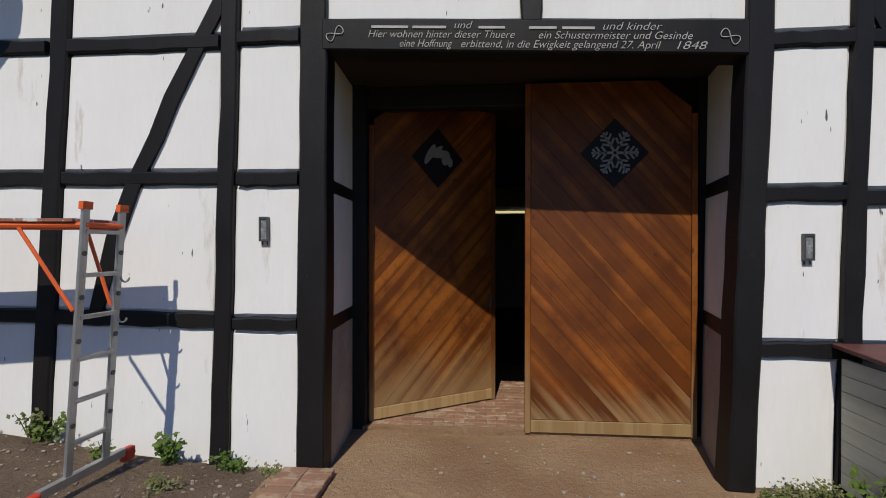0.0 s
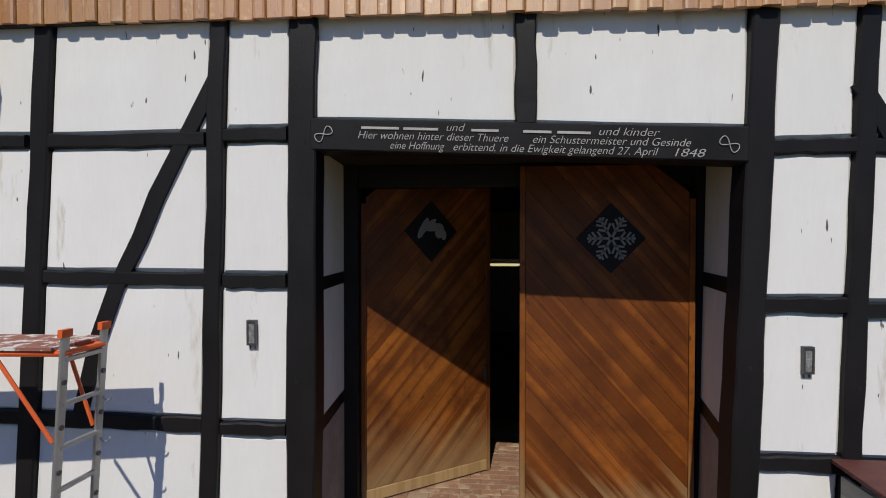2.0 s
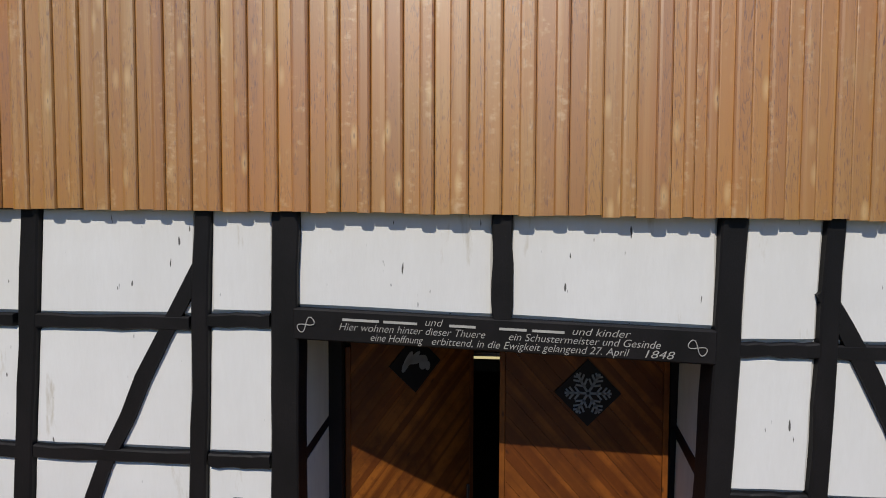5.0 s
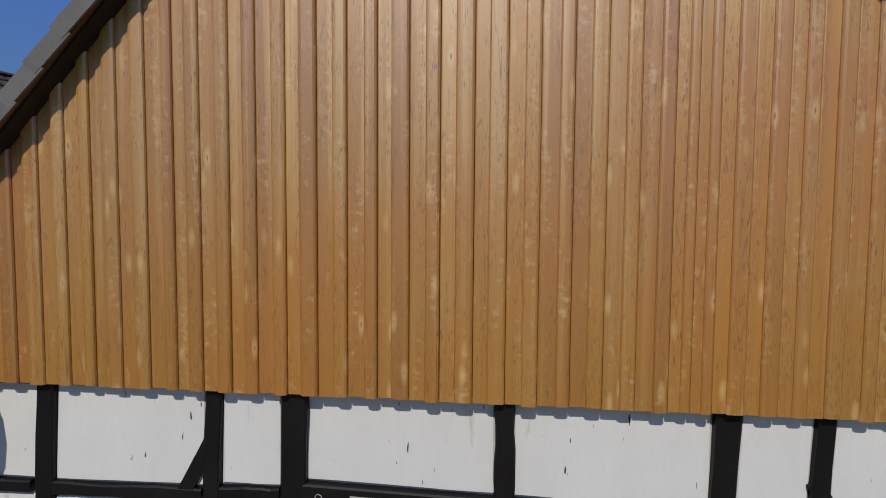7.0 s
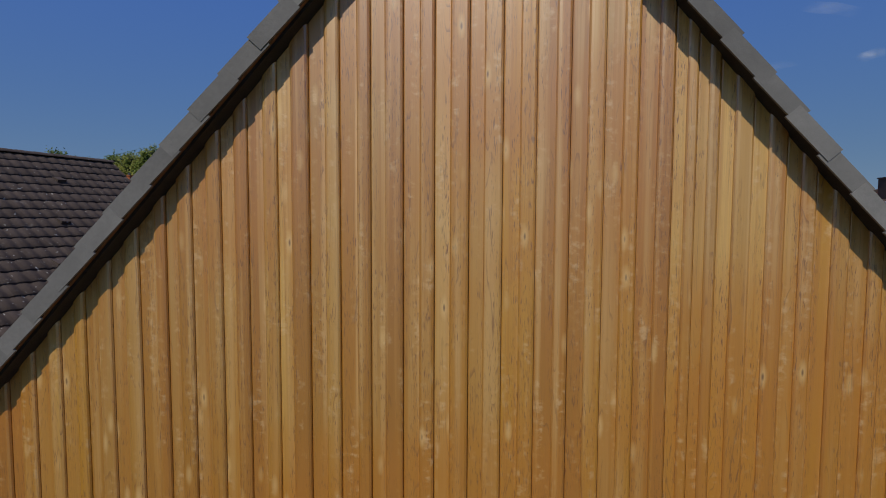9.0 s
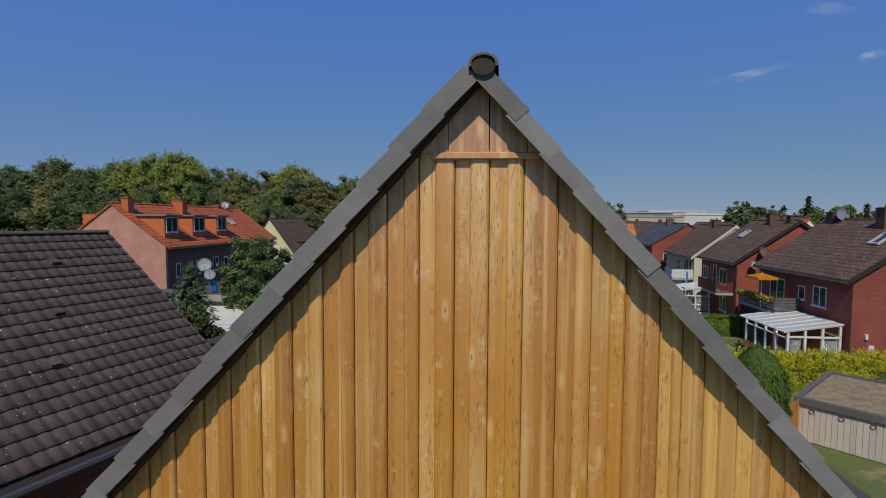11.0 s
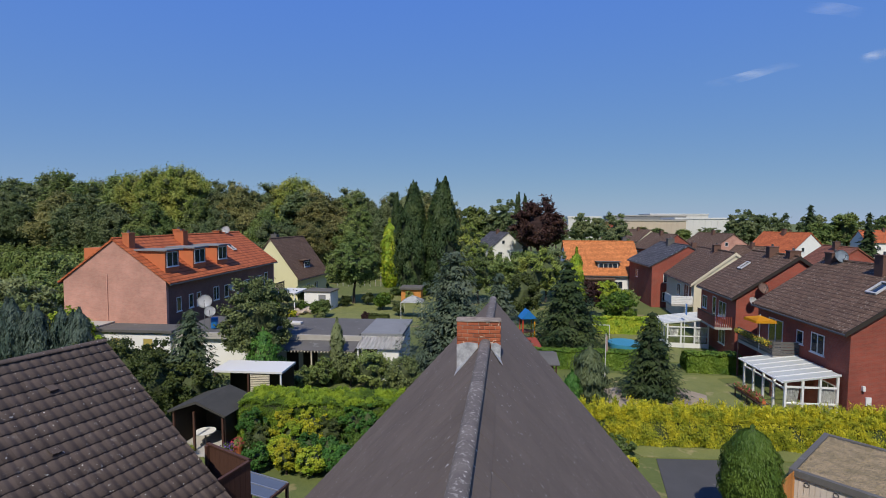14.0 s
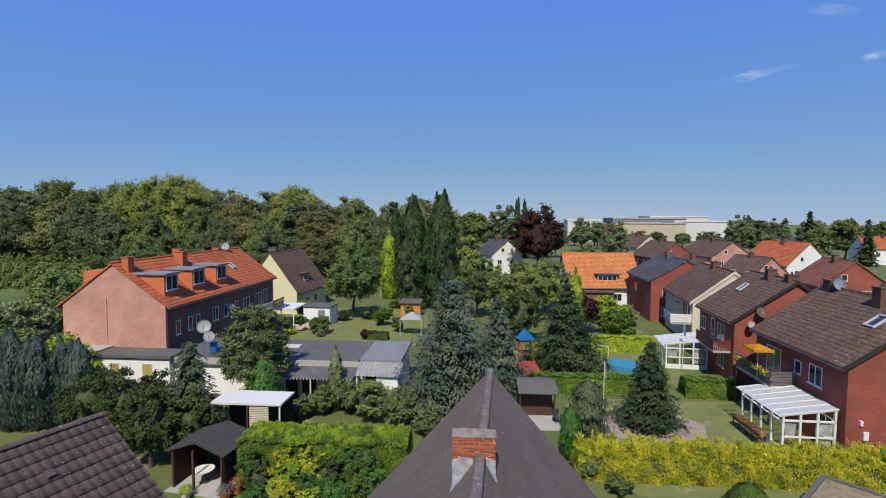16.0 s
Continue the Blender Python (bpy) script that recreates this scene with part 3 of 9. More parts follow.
def conifer(label, seed, m, h, r, material, levels=22, per=11, sprays=14, size=0.12, base=0.05, droop=0.25, power=0.85, name="conifer", group="", up_tips=0.0):
    """A spruce or fir: whorls of drooping branches carrying flat sprays, shorter towards the tip."""
    rng = np.random.default_rng(seed)
    pos, nrm, run = [], [], []
    for i in range(levels):
        f = base + (0.985 - base) * (i + rng.uniform(-0.3, 0.3)) / levels
        f = min(max(f, base), 0.985)
        rr = r * (1 - f) ** power * rng.uniform(0.85, 1.1) + 0.02 * r
        nb = max(4, int(per * (0.35 + 0.65 * (1 - f))))
        a0 = rng.uniform(0, 6.28)
        for b in range(nb):
            a = a0 + 2 * math.pi * b / nb + rng.uniform(-0.2, 0.2)
            ln = rr * rng.uniform(0.72, 1.12)
            d = np.array([math.cos(a), math.sin(a), 0.0])
            side = np.array([-d[1], d[0], 0.0])
            k = max(4, int(sprays * (0.35 + 0.65 * ln / r)))
            s = rng.uniform(0.12, 1.0, k)
            lat = rng.uniform(-1, 1, k) * (0.12 + 0.22 * s * (1.15 - s)) * ln
            z = f * h - droop * ln * s ** 1.3 + up_tips * ln * s ** 3 + rng.uniform(-0.03, 0.03, k) * h * 0.6
            p = d * (s * ln)[:, None] + side * lat[:, None]
            p[:, 2] = z
            pos.append(p)
            nn = np.tile(np.array([0, 0, 1.0]), (k, 1)) + d * 0.55 + side * (lat / max(ln, 0.01) * 2.0)[:, None] + 0.35 * ball(rng, k)
            nrm.append(nn)
            run.append(np.tile(d - np.array([0, 0, droop]), (k, 1)) + side * np.sign(lat)[:, None] * 0.8)
    pos, nrm, run = map(np.concatenate, (pos, nrm, run))
    vs, fs = [], []
    kk = 9
    for j, (f, q) in enumerate(((base + 0.01, 0.52), (0.35, 0.36), (0.65, 0.19), (0.93, 0.03))):
        for i in range(kk):
            a = 2 * math.pi * i / kk
            w = r * q * (1 + 0.22 * math.sin(i * 2.7 + j * 1.9))
            vs.append([math.cos(a) * w, math.sin(a) * w, f * h])
    for j in range(3):
        for i in range(kk):
            fs.append([j * kk + i, j * kk + (i + 1) % kk, (j + 1) * kk + (i + 1) % kk, (j + 1) * kk + i])
    t = thing(name, label, "tree", m, group)
    bm = bmesh.new()
    tube(bm, (0, 0, -0.1), (0, 0, h * 0.97), 0.018 * h + 0.04, 0.012, 8)
    part("trunk", bm, M_BARK, t)
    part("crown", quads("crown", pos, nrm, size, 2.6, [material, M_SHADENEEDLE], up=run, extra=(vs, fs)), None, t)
    return t


def column_tree(label, seed, m, h, r, leaves, size, material, name="thuja", group="", power=2.2, base=0.0, lump=0.18, cone=0.0, long=1.9, ragged=(0.84, 1.06)):
    """A dense columnar or egg-shaped evergreen with upright sprays."""
    rng = np.random.default_rng(seed)
    u = rng.uniform(0.0, 1.0, leaves)
    a = rng.uniform(0, 2 * math.pi, leaves)
    prof = (1 - np.abs(2 * u ** 0.8 - 0.9).clip(0, 1.1) ** power).clip(0.0, 1) ** 0.5
    prof = prof * (1 - cone) + cone * ((1 - u) ** 0.75 * np.minimum(1, 0.55 + u * 4)) * 1.05
    bumpy = 1 + lump * np.sin(a * 3 + seed + u * 5) * np.cos(a * 5 - u * 11) + lump * 0.7 * np.sin(u * 31 + a * 2)
    rr = r * (0.04 + 0.96 * prof) * bumpy * rng.uniform(*ragged, leaves)
    pos = np.stack([np.cos(a) * rr, np.sin(a) * rr, base + u * (h - base)], 1)
    nrm = np.stack([np.cos(a), np.sin(a), (u - 0.45) * 1.3], 1) + 0.5 * ball(rng, leaves)
    vs, fs = [], []
    kk, jj = 10, 9
    for j in range(jj):
        uu = 0.02 + 0.95 * j / (jj - 1)
        pr = max(0.0, 1 - min(1.1, abs(2 * uu ** 0.8 - 0.9)) ** power) ** 0.5
        pr = pr * (1 - cone) + cone * ((1 - uu) ** 0.75 * min(1, 0.55 + uu * 4)) * 1.05
        for i in range(kk):
            aa = 2 * math.pi * i / kk
            w = r * (0.04 + 0.96 * pr) * 0.80 * (1 + lump * math.sin(aa * 3 + seed + uu * 5) * math.cos(aa * 5 - uu * 11))
            vs.append([math.cos(aa) * w, math.sin(aa) * w, base + uu * (h - base)])
    for j in range(jj - 1):
        for i in range(kk):
            fs.append([j * kk + i, j * kk + (i + 1) % kk, (j + 1) * kk + (i + 1) % kk, (j + 1) * kk + i])
    t = thing(name, label, "tree", m, group)
    bm = bmesh.new()
    tube(bm, (0, 0, -0.1), (0, 0, h * 0.6), 0.02 * h + 0.03, 0.02, 7)
    part("trunk", bm, M_BARK, t)
    part("crown", quads("crown", pos, nrm, size, long, [material, M_SHADELEAF], up=np.tile([0.0, 0, 1.0], (leaves, 1)), extra=(vs, fs)), None, t)
    return t


def plumed_tree(label, seed, m, h, r, plumes, leaves, size, material, name="cypress", group=""):
    """A big dense evergreen built of upright plumes that lean in towards a ragged, many-pointed top."""
    rng = np.random.default_rng(seed)
    u = np.sort(rng.uniform(0.0, 1.0, plumes) ** 0.8)
    a = rng.uniform(0, 2 * math.pi, plumes)
    wide = r * np.minimum(1.0, 0.72 + 1.2 * u) * (1 - np.clip((u - 0.45) / 0.62, 0, 1) ** 1.5)
    rr = wide * rng.uniform(0.66, 0.98, plumes)
    ln = h * rng.uniform(0.10, 0.20, plumes)
    c = np.stack([np.cos(a) * rr, np.sin(a) * rr, u * h * 0.86], 1)
    k = rng.integers(0, plumes, leaves)
    t = rng.uniform(0, 1, leaves)
    e = ball(rng, leaves)
    fat = 0.26 * r * (1 - t) ** 0.7 * np.minimum(1, 0.4 + 3 * t)
    pos = c[k] + e * np.array([1, 1, 0.4]) * fat[:, None]
    pos[:, 2] += t * ln[k]
    pos[:, :2] *= (1 - 0.16 * t)[:, None]
    out = np.stack([np.cos(a), np.sin(a), np.full(plumes, 0.3)], 1)
    nrm = e * 0.6 + out[k] * 0.6 + 0.5 * ball(rng, leaves)
    vs, fs = [], []
    kk = 10
    for f, q in ((0.0, 0.58), (0.3, 0.66), (0.6, 0.52), (0.8, 0.26), (0.92, 0.03)):
        for i in range(kk):
            b_ = 2 * math.pi * i / kk
            w = r * q * (1 + 0.12 * math.sin(i * 2.1 + f * 7))
            vs.append([math.cos(b_) * w, math.sin(b_) * w, f * h])
    for j in range(4):
        for i in range(kk):
            fs.append([j * kk + i, j * kk + (i + 1) % kk, (j + 1) * kk + (i + 1) % kk, (j + 1) * kk + i])
    tr = thing(name, label, "tree", m, group)
    bm = bmesh.new()
    tube(bm, (0, 0, -0.1), (0, 0, h * 0.6), 0.02 * h, 0.05, 8)
    part("trunk", bm, M_BARK, tr)
    part("crown", quads("crown", pos, nrm, size, 2.4, [material, M_SHADENEEDLE], up=np.tile([0.0, 0, 1.0], (leaves, 1)), extra=(vs, fs)), None, tr)
    return tr


def hedge(label, seed, m, lx, ly, h, leaves, size, material, name="hedge", shoots=0, shoot_h=0.5, wave=0.12, upright=0.5, shoot_mat=None):
    """A clipped or shooting hedge: leaves all over an uneven block; shoots stand out of its top."""
    rng = np.random.default_rng(seed)
    area = np.array([lx * ly, lx * h, lx * h, ly * h, ly * h])
    f = rng.choice(5, leaves, p=area / area.sum())
    u, v = rng.uniform(-0.5, 0.5, leaves), rng.uniform(0, 1, leaves)
    w = rng.uniform(-0.5, 0.5, leaves)
    x = np.where(f >= 3, np.where(f == 3, -0.5, 0.5), u) * lx
    y = np.where(f == 0, w, np.where(f == 1, -0.5, np.where(f == 2, 0.5, w))) * ly
    z = np.where(f == 0, 1.0, v) * h
    dirs = np.array([[0, 0, 1.0], [0, -1, 0], [0, 1, 0], [-1, 0, 0], [1, 0, 0]])[f]
    wob = np.sin(x * 1.7 + seed) * np.cos(y * 2.3 + z * 2.1) + 0.6 * np.sin(x * 4.3 + z * 3.7 + y * 3) + rng.normal(size=leaves) * 0.45
    pos = np.stack([x, y, z], 1) + dirs * (wave * wob)[:, None]
    # round the long top edges
    top = (z > 0.8 * h) & (f != 0)
    pos[top] -= dirs[top] * (0.12 * ly * ((z[top] - 0.8 * h) / (0.2 * h)))[:, None]
    pos[:, 2] = np.maximum(pos[:, 2], 0.02)
    nrm = dirs + 0.55 * ball(rng, leaves)
    up = np.tile([0.0, 0, 1.0], (leaves, 1)) * upright + (1 - upright) * ball(rng, leaves)
    if shoots:
        per = 12
        # shoots stand in tufts, tall and short ones by turns
        tufts = int(lx * ly * 9)
        own = rng.integers(0, tufts, shoots)
        tx, ty = rng.uniform(-0.5, 0.5, tufts) * lx, rng.uniform(-0.46, 0.46, tufts) * ly
        sx, sy = tx[own] + rng.normal(size=shoots) * 0.06, ty[own] + rng.normal(size=shoots) * 0.06
        sh = (rng.uniform(0.25, 1.0, tufts)[own] * rng.uniform(0.6, 1.0, shoots)) * shoot_h
        t_ = np.tile(np.linspace(0.0, 1.0, per), shoots)
        k = np.repeat(np.arange(shoots), per)
        tilt = rng.normal(size=(shoots, 2)) * 0.14
        p2 = np.stack([sx[k] + tilt[k, 0] * t_ * sh[k], sy[k] + tilt[k, 1] * t_ * sh[k], h * 0.93 + t_ * sh[k]], 1) + rng.normal(size=(len(k), 3)) * 0.02
        n2, u2 = ball(rng, len(k)) + np.array([0, -0.5, 0.2]), np.tile([0.0, 0, 1.0], (len(k), 1)) + 0.5 * ball(rng, len(k))
    a, b, c = lx * 0.5 - 0.14, ly * 0.5 - 0.14, h - 0.14
    vs = [[s * a, t2 * b, zz] for zz in (0.0, c) for t2 in (-1, 1) for s in (-1, 1)]
    fs = [[0, 2, 3, 1], [4, 5, 7, 6], [0, 1, 5, 4], [2, 6, 7, 3], [0, 4, 6, 2], [1, 3, 7, 5]]
    hd = thing(name, label, "hedge", m)
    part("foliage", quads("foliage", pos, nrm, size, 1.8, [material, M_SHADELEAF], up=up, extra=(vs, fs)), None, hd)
    if shoots:
        part("young_growth", quads("young_growth", p2, n2, size * 0.8, 2.6, shoot_mat or material, up=u2), None, hd, "upright young shoots, lighter than the rest")
    return hd


M_BARK = mat("bark", (0.10, 0.075, 0.055), 0.95, dark=(0.05, 0.037, 0.028), coarse=3, fine=16, amount=0.9, stretch=(3, 3, 0.6), bump=0.9, depth=0.03)
# crown and hedge cores: dark tones that carry the shade between the leaves
M_SHADELEAF = mat("crown_core_shade", (0.075, 0.096, 0.034), 0.9, dark=(0.045, 0.058, 0.022), coarse=2, fine=9, amount=0.8, bump=0.8, depth=0.08)
M_SHADECOPPER = mat("copper_core_shade", (0.035, 0.016, 0.014), 0.9, coarse=2, fine=9, amount=0.8, bump=0.8, depth=0.08)
M_SHADENEEDLE = mat("needle_core_shade", (0.030, 0.044, 0.018), 0.9, coarse=2, fine=9, amount=0.8, bump=0.8, depth=0.08)
L_OAK = leaf_mat("oak_leaves", (0.150, 0.208, 0.056), (0.092, 0.142, 0.038), (0.225, 0.265, 0.074), 0.3)
L_WOOD = leaf_mat("greyish_wood_leaves", (0.150, 0.195, 0.080), (0.090, 0.130, 0.050), (0.215, 0.240, 0.105), 0.3)
L_TALL = leaf_mat("yellow_green_leaves", (0.270, 0.325, 0.066), (0.165, 0.225, 0.046), (0.350, 0.345, 0.075), 0.4)
L_OLIVE = leaf_mat("olive_brown_leaves", (0.190, 0.190, 0.066), (0.115, 0.130, 0.045), (0.250, 0.225, 0.078), 0.4)
L_BIRCH = leaf_mat("greygreen_leaves", (0.135, 0.172, 0.066), (0.082, 0.115, 0.042), (0.185, 0.212, 0.072))
L_SPRUCE = leaf_mat("spruce_needles", (0.0386, 0.0652, 0.0216), (0.0211, 0.0404, 0.0135), (0.0615, 0.0854, 0.0243))
L_BLUE = leaf_mat("blue_spruce_needles", (0.092, 0.128, 0.080), (0.046, 0.072, 0.042), (0.150, 0.178, 0.112))
L_THUJA = leaf_mat("thuja_sprays", (0.0929, 0.1708, 0.0216), (0.0506, 0.1069, 0.0135), (0.1604, 0.2376, 0.0297))
L_EGG = leaf_mat("clipped_thuja_sprays", (0.085, 0.150, 0.024), (0.050, 0.098, 0.016), (0.130, 0.195, 0.030))
L_LIME = leaf_mat("lime_green_sprays", (0.2562, 0.3571, 0.0279), (0.1452, 0.2562, 0.0217), (0.4099, 0.4347, 0.0342), 2.0)
L_GOLD = leaf_mat("golden_privet_leaves", (0.72, 0.60, 0.030), (0.44, 0.44, 0.028), (0.2211, 0.2916, 0.0324), 3.0)
L_COPPER = leaf_mat("copper_beech_leaves", (0.0562, 0.0238, 0.0216), (0.0316, 0.0164, 0.0149), (0.0789, 0.0386, 0.0243))
L_DARKTHUJA = leaf_mat("dark_cypress_sprays", (0.048, 0.084, 0.027), (0.027, 0.052, 0.017), (0.074, 0.106, 0.031))
L_HEDGE = leaf_mat("thuja_hedge_sprays", (0.15, 0.25, 0.022), (0.25, 0.36, 0.034), (0.085, 0.150, 0.018), 1.6)
L_HEDGETOP = leaf_mat("young_thuja_sprays", (0.30, 0.43, 0.034), (0.42, 0.52, 0.045), (0.22, 0.34, 0.03), 1.6)
L_GOLDBODY = leaf_mat("privet_hedge_leaves", (0.37, 0.385, 0.027), (0.19, 0.24, 0.022), (0.60, 0.53, 0.030), 3.4)
L_EMERALD = leaf_mat("emerald_shrub_leaves", (0.060, 0.165, 0.030), (0.036, 0.105, 0.020), (0.105, 0.220, 0.036), 3.0)
L_SHRUB = leaf_mat("dark_shrub_leaves", (0.058, 0.082, 0.020), (0.034, 0.052, 0.014), (0.090, 0.112, 0.026))
L_TEAL = leaf_mat("teal_conifer_sprays", (0.072, 0.108, 0.082), (0.037, 0.062, 0.046), (0.104, 0.140, 0.104))
L_CEDAR = leaf_mat("dark_greygreen_needles", (0.085, 0.120, 0.062), (0.046, 0.072, 0.036), (0.120, 0.150, 0.072))


# ---- house tools
def tiled(name, base, dark, lichen=None, period=0.21, col=0.30, rough=0.8, lichen_at=0.64, lichen_scale=6.0, light=None):
    """A roof seen from afar: courses and tile columns as relief and shade of the laps, tile by tile tone, lichen."""
    m, n, l, b = tree(name)
    tc = n.new("ShaderNodeTexCoord")
    sp = n.new("ShaderNodeSeparateXYZ")
    l.new(tc.outputs["Object"], sp.inputs[0])

    def saw(sock, per):
        d = n.new("ShaderNodeMath")
        d.operation = "DIVIDE"
        d.inputs[1].default_value = per
        l.new(sock, d.inputs[0])
        f = n.new("ShaderNodeMath")
        f.operation = "FRACT"
        l.new(d.outputs[0], f.inputs[0])
        g = n.new("ShaderNodeMath")
        g.operation = "FLOOR"
        l.new(d.outputs[0], g.inputs[0])
        return f.outputs[0], g.outputs[0]
    fz, iz = saw(sp.outputs["Z"], period)
    fy, iy = saw(sp.outputs["Y"], col)
    cb = n.new("ShaderNodeCombineXYZ")
    l.new(iy, cb.inputs["X"])
    l.new(iz, cb.inputs["Y"])
    wn = n.new("ShaderNodeTexWhiteNoise")
    wn.noise_dimensions = "2D"
    l.new(cb.outputs[0], wn.inputs["Vector"])
    v = coords(n, l, (1, 1, 1))
    big = noise_node(n, l, v, 0.7, 4.0)
    c = blend(n, l, span(n, l, big, 0.3, 0.7, 0.0, 0.8), base, dark)
    c = lift(n, l, c, span(n, l, wn.outputs["Value"], 0, 1, 0.80, 1.2))
    # shade under the laps and beside the ribs, mixed into the tile colour
    lap_shade = span(n, l, fz, 0.0, 0.34, 1.0, 0.0)
    c = blend(n, l, lap_shade, c, tuple(q * 0.35 for q in dark))
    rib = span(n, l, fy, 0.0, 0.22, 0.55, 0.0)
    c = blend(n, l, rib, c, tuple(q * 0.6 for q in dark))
    if lichen:
        s = noise_node(n, l, v, lichen_scale, 6.0, 0.7)
        c = blend(n, l, span(n, l, s, lichen_at, lichen_at + 0.06, 0.0, 0.85), c, lichen)
    l.new(c, b.inputs["Base Color"])
    b.inputs["Roughness"].default_value = rough
    b.inputs["Specular IOR Level"].default_value = 0.18
    ad = n.new("ShaderNodeMath")
    ad.operation = "ADD"
    l.new(span(n, l, fz, 0, 1, 1.0, 0.0), ad.inputs[0])
    l.new(span(n, l, fy, 0, 0.3, 0.0, 0.6), ad.inputs[1])
    bumped(n, l, b, ad.outputs[0], 0.7, 0.03)
    return m


def lattice(bm, xs, zs, open_cells, y0, y1):
    """A flat frame on the lines xs and zs, from y0 to y1, with some cells left open."""
    vf = [[bm.verts.new((x, y0, z)) for x in xs] for z in zs]
    vb = [[bm.verts.new((x, y1, z)) for x in xs] for z in zs]
    solid = lambda a, b: 0 <= a < len(xs) - 1 and 0 <= b < len(zs) - 1 and (a, b) not in open_cells
    for b in range(len(zs) - 1):
        for a in range(len(xs) - 1):
            if not solid(a, b):
                continue
            bm.faces.new((vf[b][a], vf[b][a + 1], vf[b + 1][a + 1], vf[b + 1][a]))
            bm.faces.new((vb[b][a], vb[b + 1][a], vb[b + 1][a + 1], vb[b][a + 1]))
            for (da, db), (p, q) in (((-1, 0), ((b, a), (b + 1, a))), ((1, 0), ((b + 1, a + 1), (b, a + 1))), ((0, -1), ((b, a + 1), (b, a))), ((0, 1), ((b + 1, a), (b + 1, a + 1)))):
                if not solid(a + da, b + db):
                    bm.faces.new((vf[p[0]][p[1]], vf[q[0]][q[1]], vb[q[0]][q[1]], vb[p[0]][p[1]]))
    bmesh.ops.recalc_face_normals(bm, faces=bm.faces)


def window(parent, m, w, h, panes=2, frame_mat=None, glass=None, curtain=False, depth=0.10, label=""):
    """A framed window on a wall: m puts its lower-left corner, x along the wall, -y outwards."""
    f = bmesh.new()
    t = 0.07
    xs = []
    for i in range(panes + 1):
        xs += [(w - t) * i / panes, (w - t) * i / panes + t]
    lattice(f, xs, [0, t, h - t, h], {(2 * i + 1, 1) for i in range(panes)}, -0.03, depth)
    win = part("window", f, frame_mat or M_WHITEPVC, parent, label, m)
    slab("sill", -0.08, w + 0.08, -0.09, -0.001, -0.06, -0.001, frame_mat or M_WHITEPVC, win)
    for i in range(panes):
        x = (w - t) * i / panes
        slab("pane", x + t, x + t + (w - t) / panes - t, -0.008, 0.012, t, h - t, glass or M_PANE, win)
    return win


def skylight(house, x, y, z, w, ln, tilt):
    """A roof window in its pale frame, lying on the slope: x, y, z its lower edge's end."""
    f = bmesh.new()
    t = 0.09
    lattice(f, [0, t, ln - t, ln], [0, t, w - t, w], {(1, 1)}, -0.10, 0.03)
    m = pose(x, y, z) @ pose(0, 0, 0, 0, -tilt, 0) @ pose(0, 0, 0, -90, 0, 0) @ Matrix.Diagonal((1, 1, -1, 1))
    for v in f.verts:
        v.co = m @ v.co
    bmesh.ops.recalc_face_normals(f, faces=f.faces)
    sk_ = part("skylight", f, M_PALEFRAME, house, "skylight in a pale frame")
    g = bmesh.new()
    box(g, t, ln - t, 0.0, 0.02, t, w - t)
    for v in g.verts:
        v.co = m @ v.co
    bmesh.ops.recalc_face_normals(g, faces=g.faces)
    part("pane", g, M_PANE, sk_)


M_PALEFRAME = mat("grey_sheet_frame", (0.48, 0.48, 0.50), 0.5, amount=0.3, bump=0)
FACE = {"S": lambda w, L: (0, 0, 0), "W": lambda w, L: (0, L, -90), "E": lambda w, L: (w, 0, 90), "N": lambda w, L: (w, L, 180)}


def on_face(face, w, L, u, z, out=0.0):
    """A pose on a wall of a house w wide and L long: u metres along it as seen from outside, left to right."""
    x, y, rz = FACE[face](w, L)
    return pose(x, y, 0, 0, 0, rz) @ pose(u, -out, z)


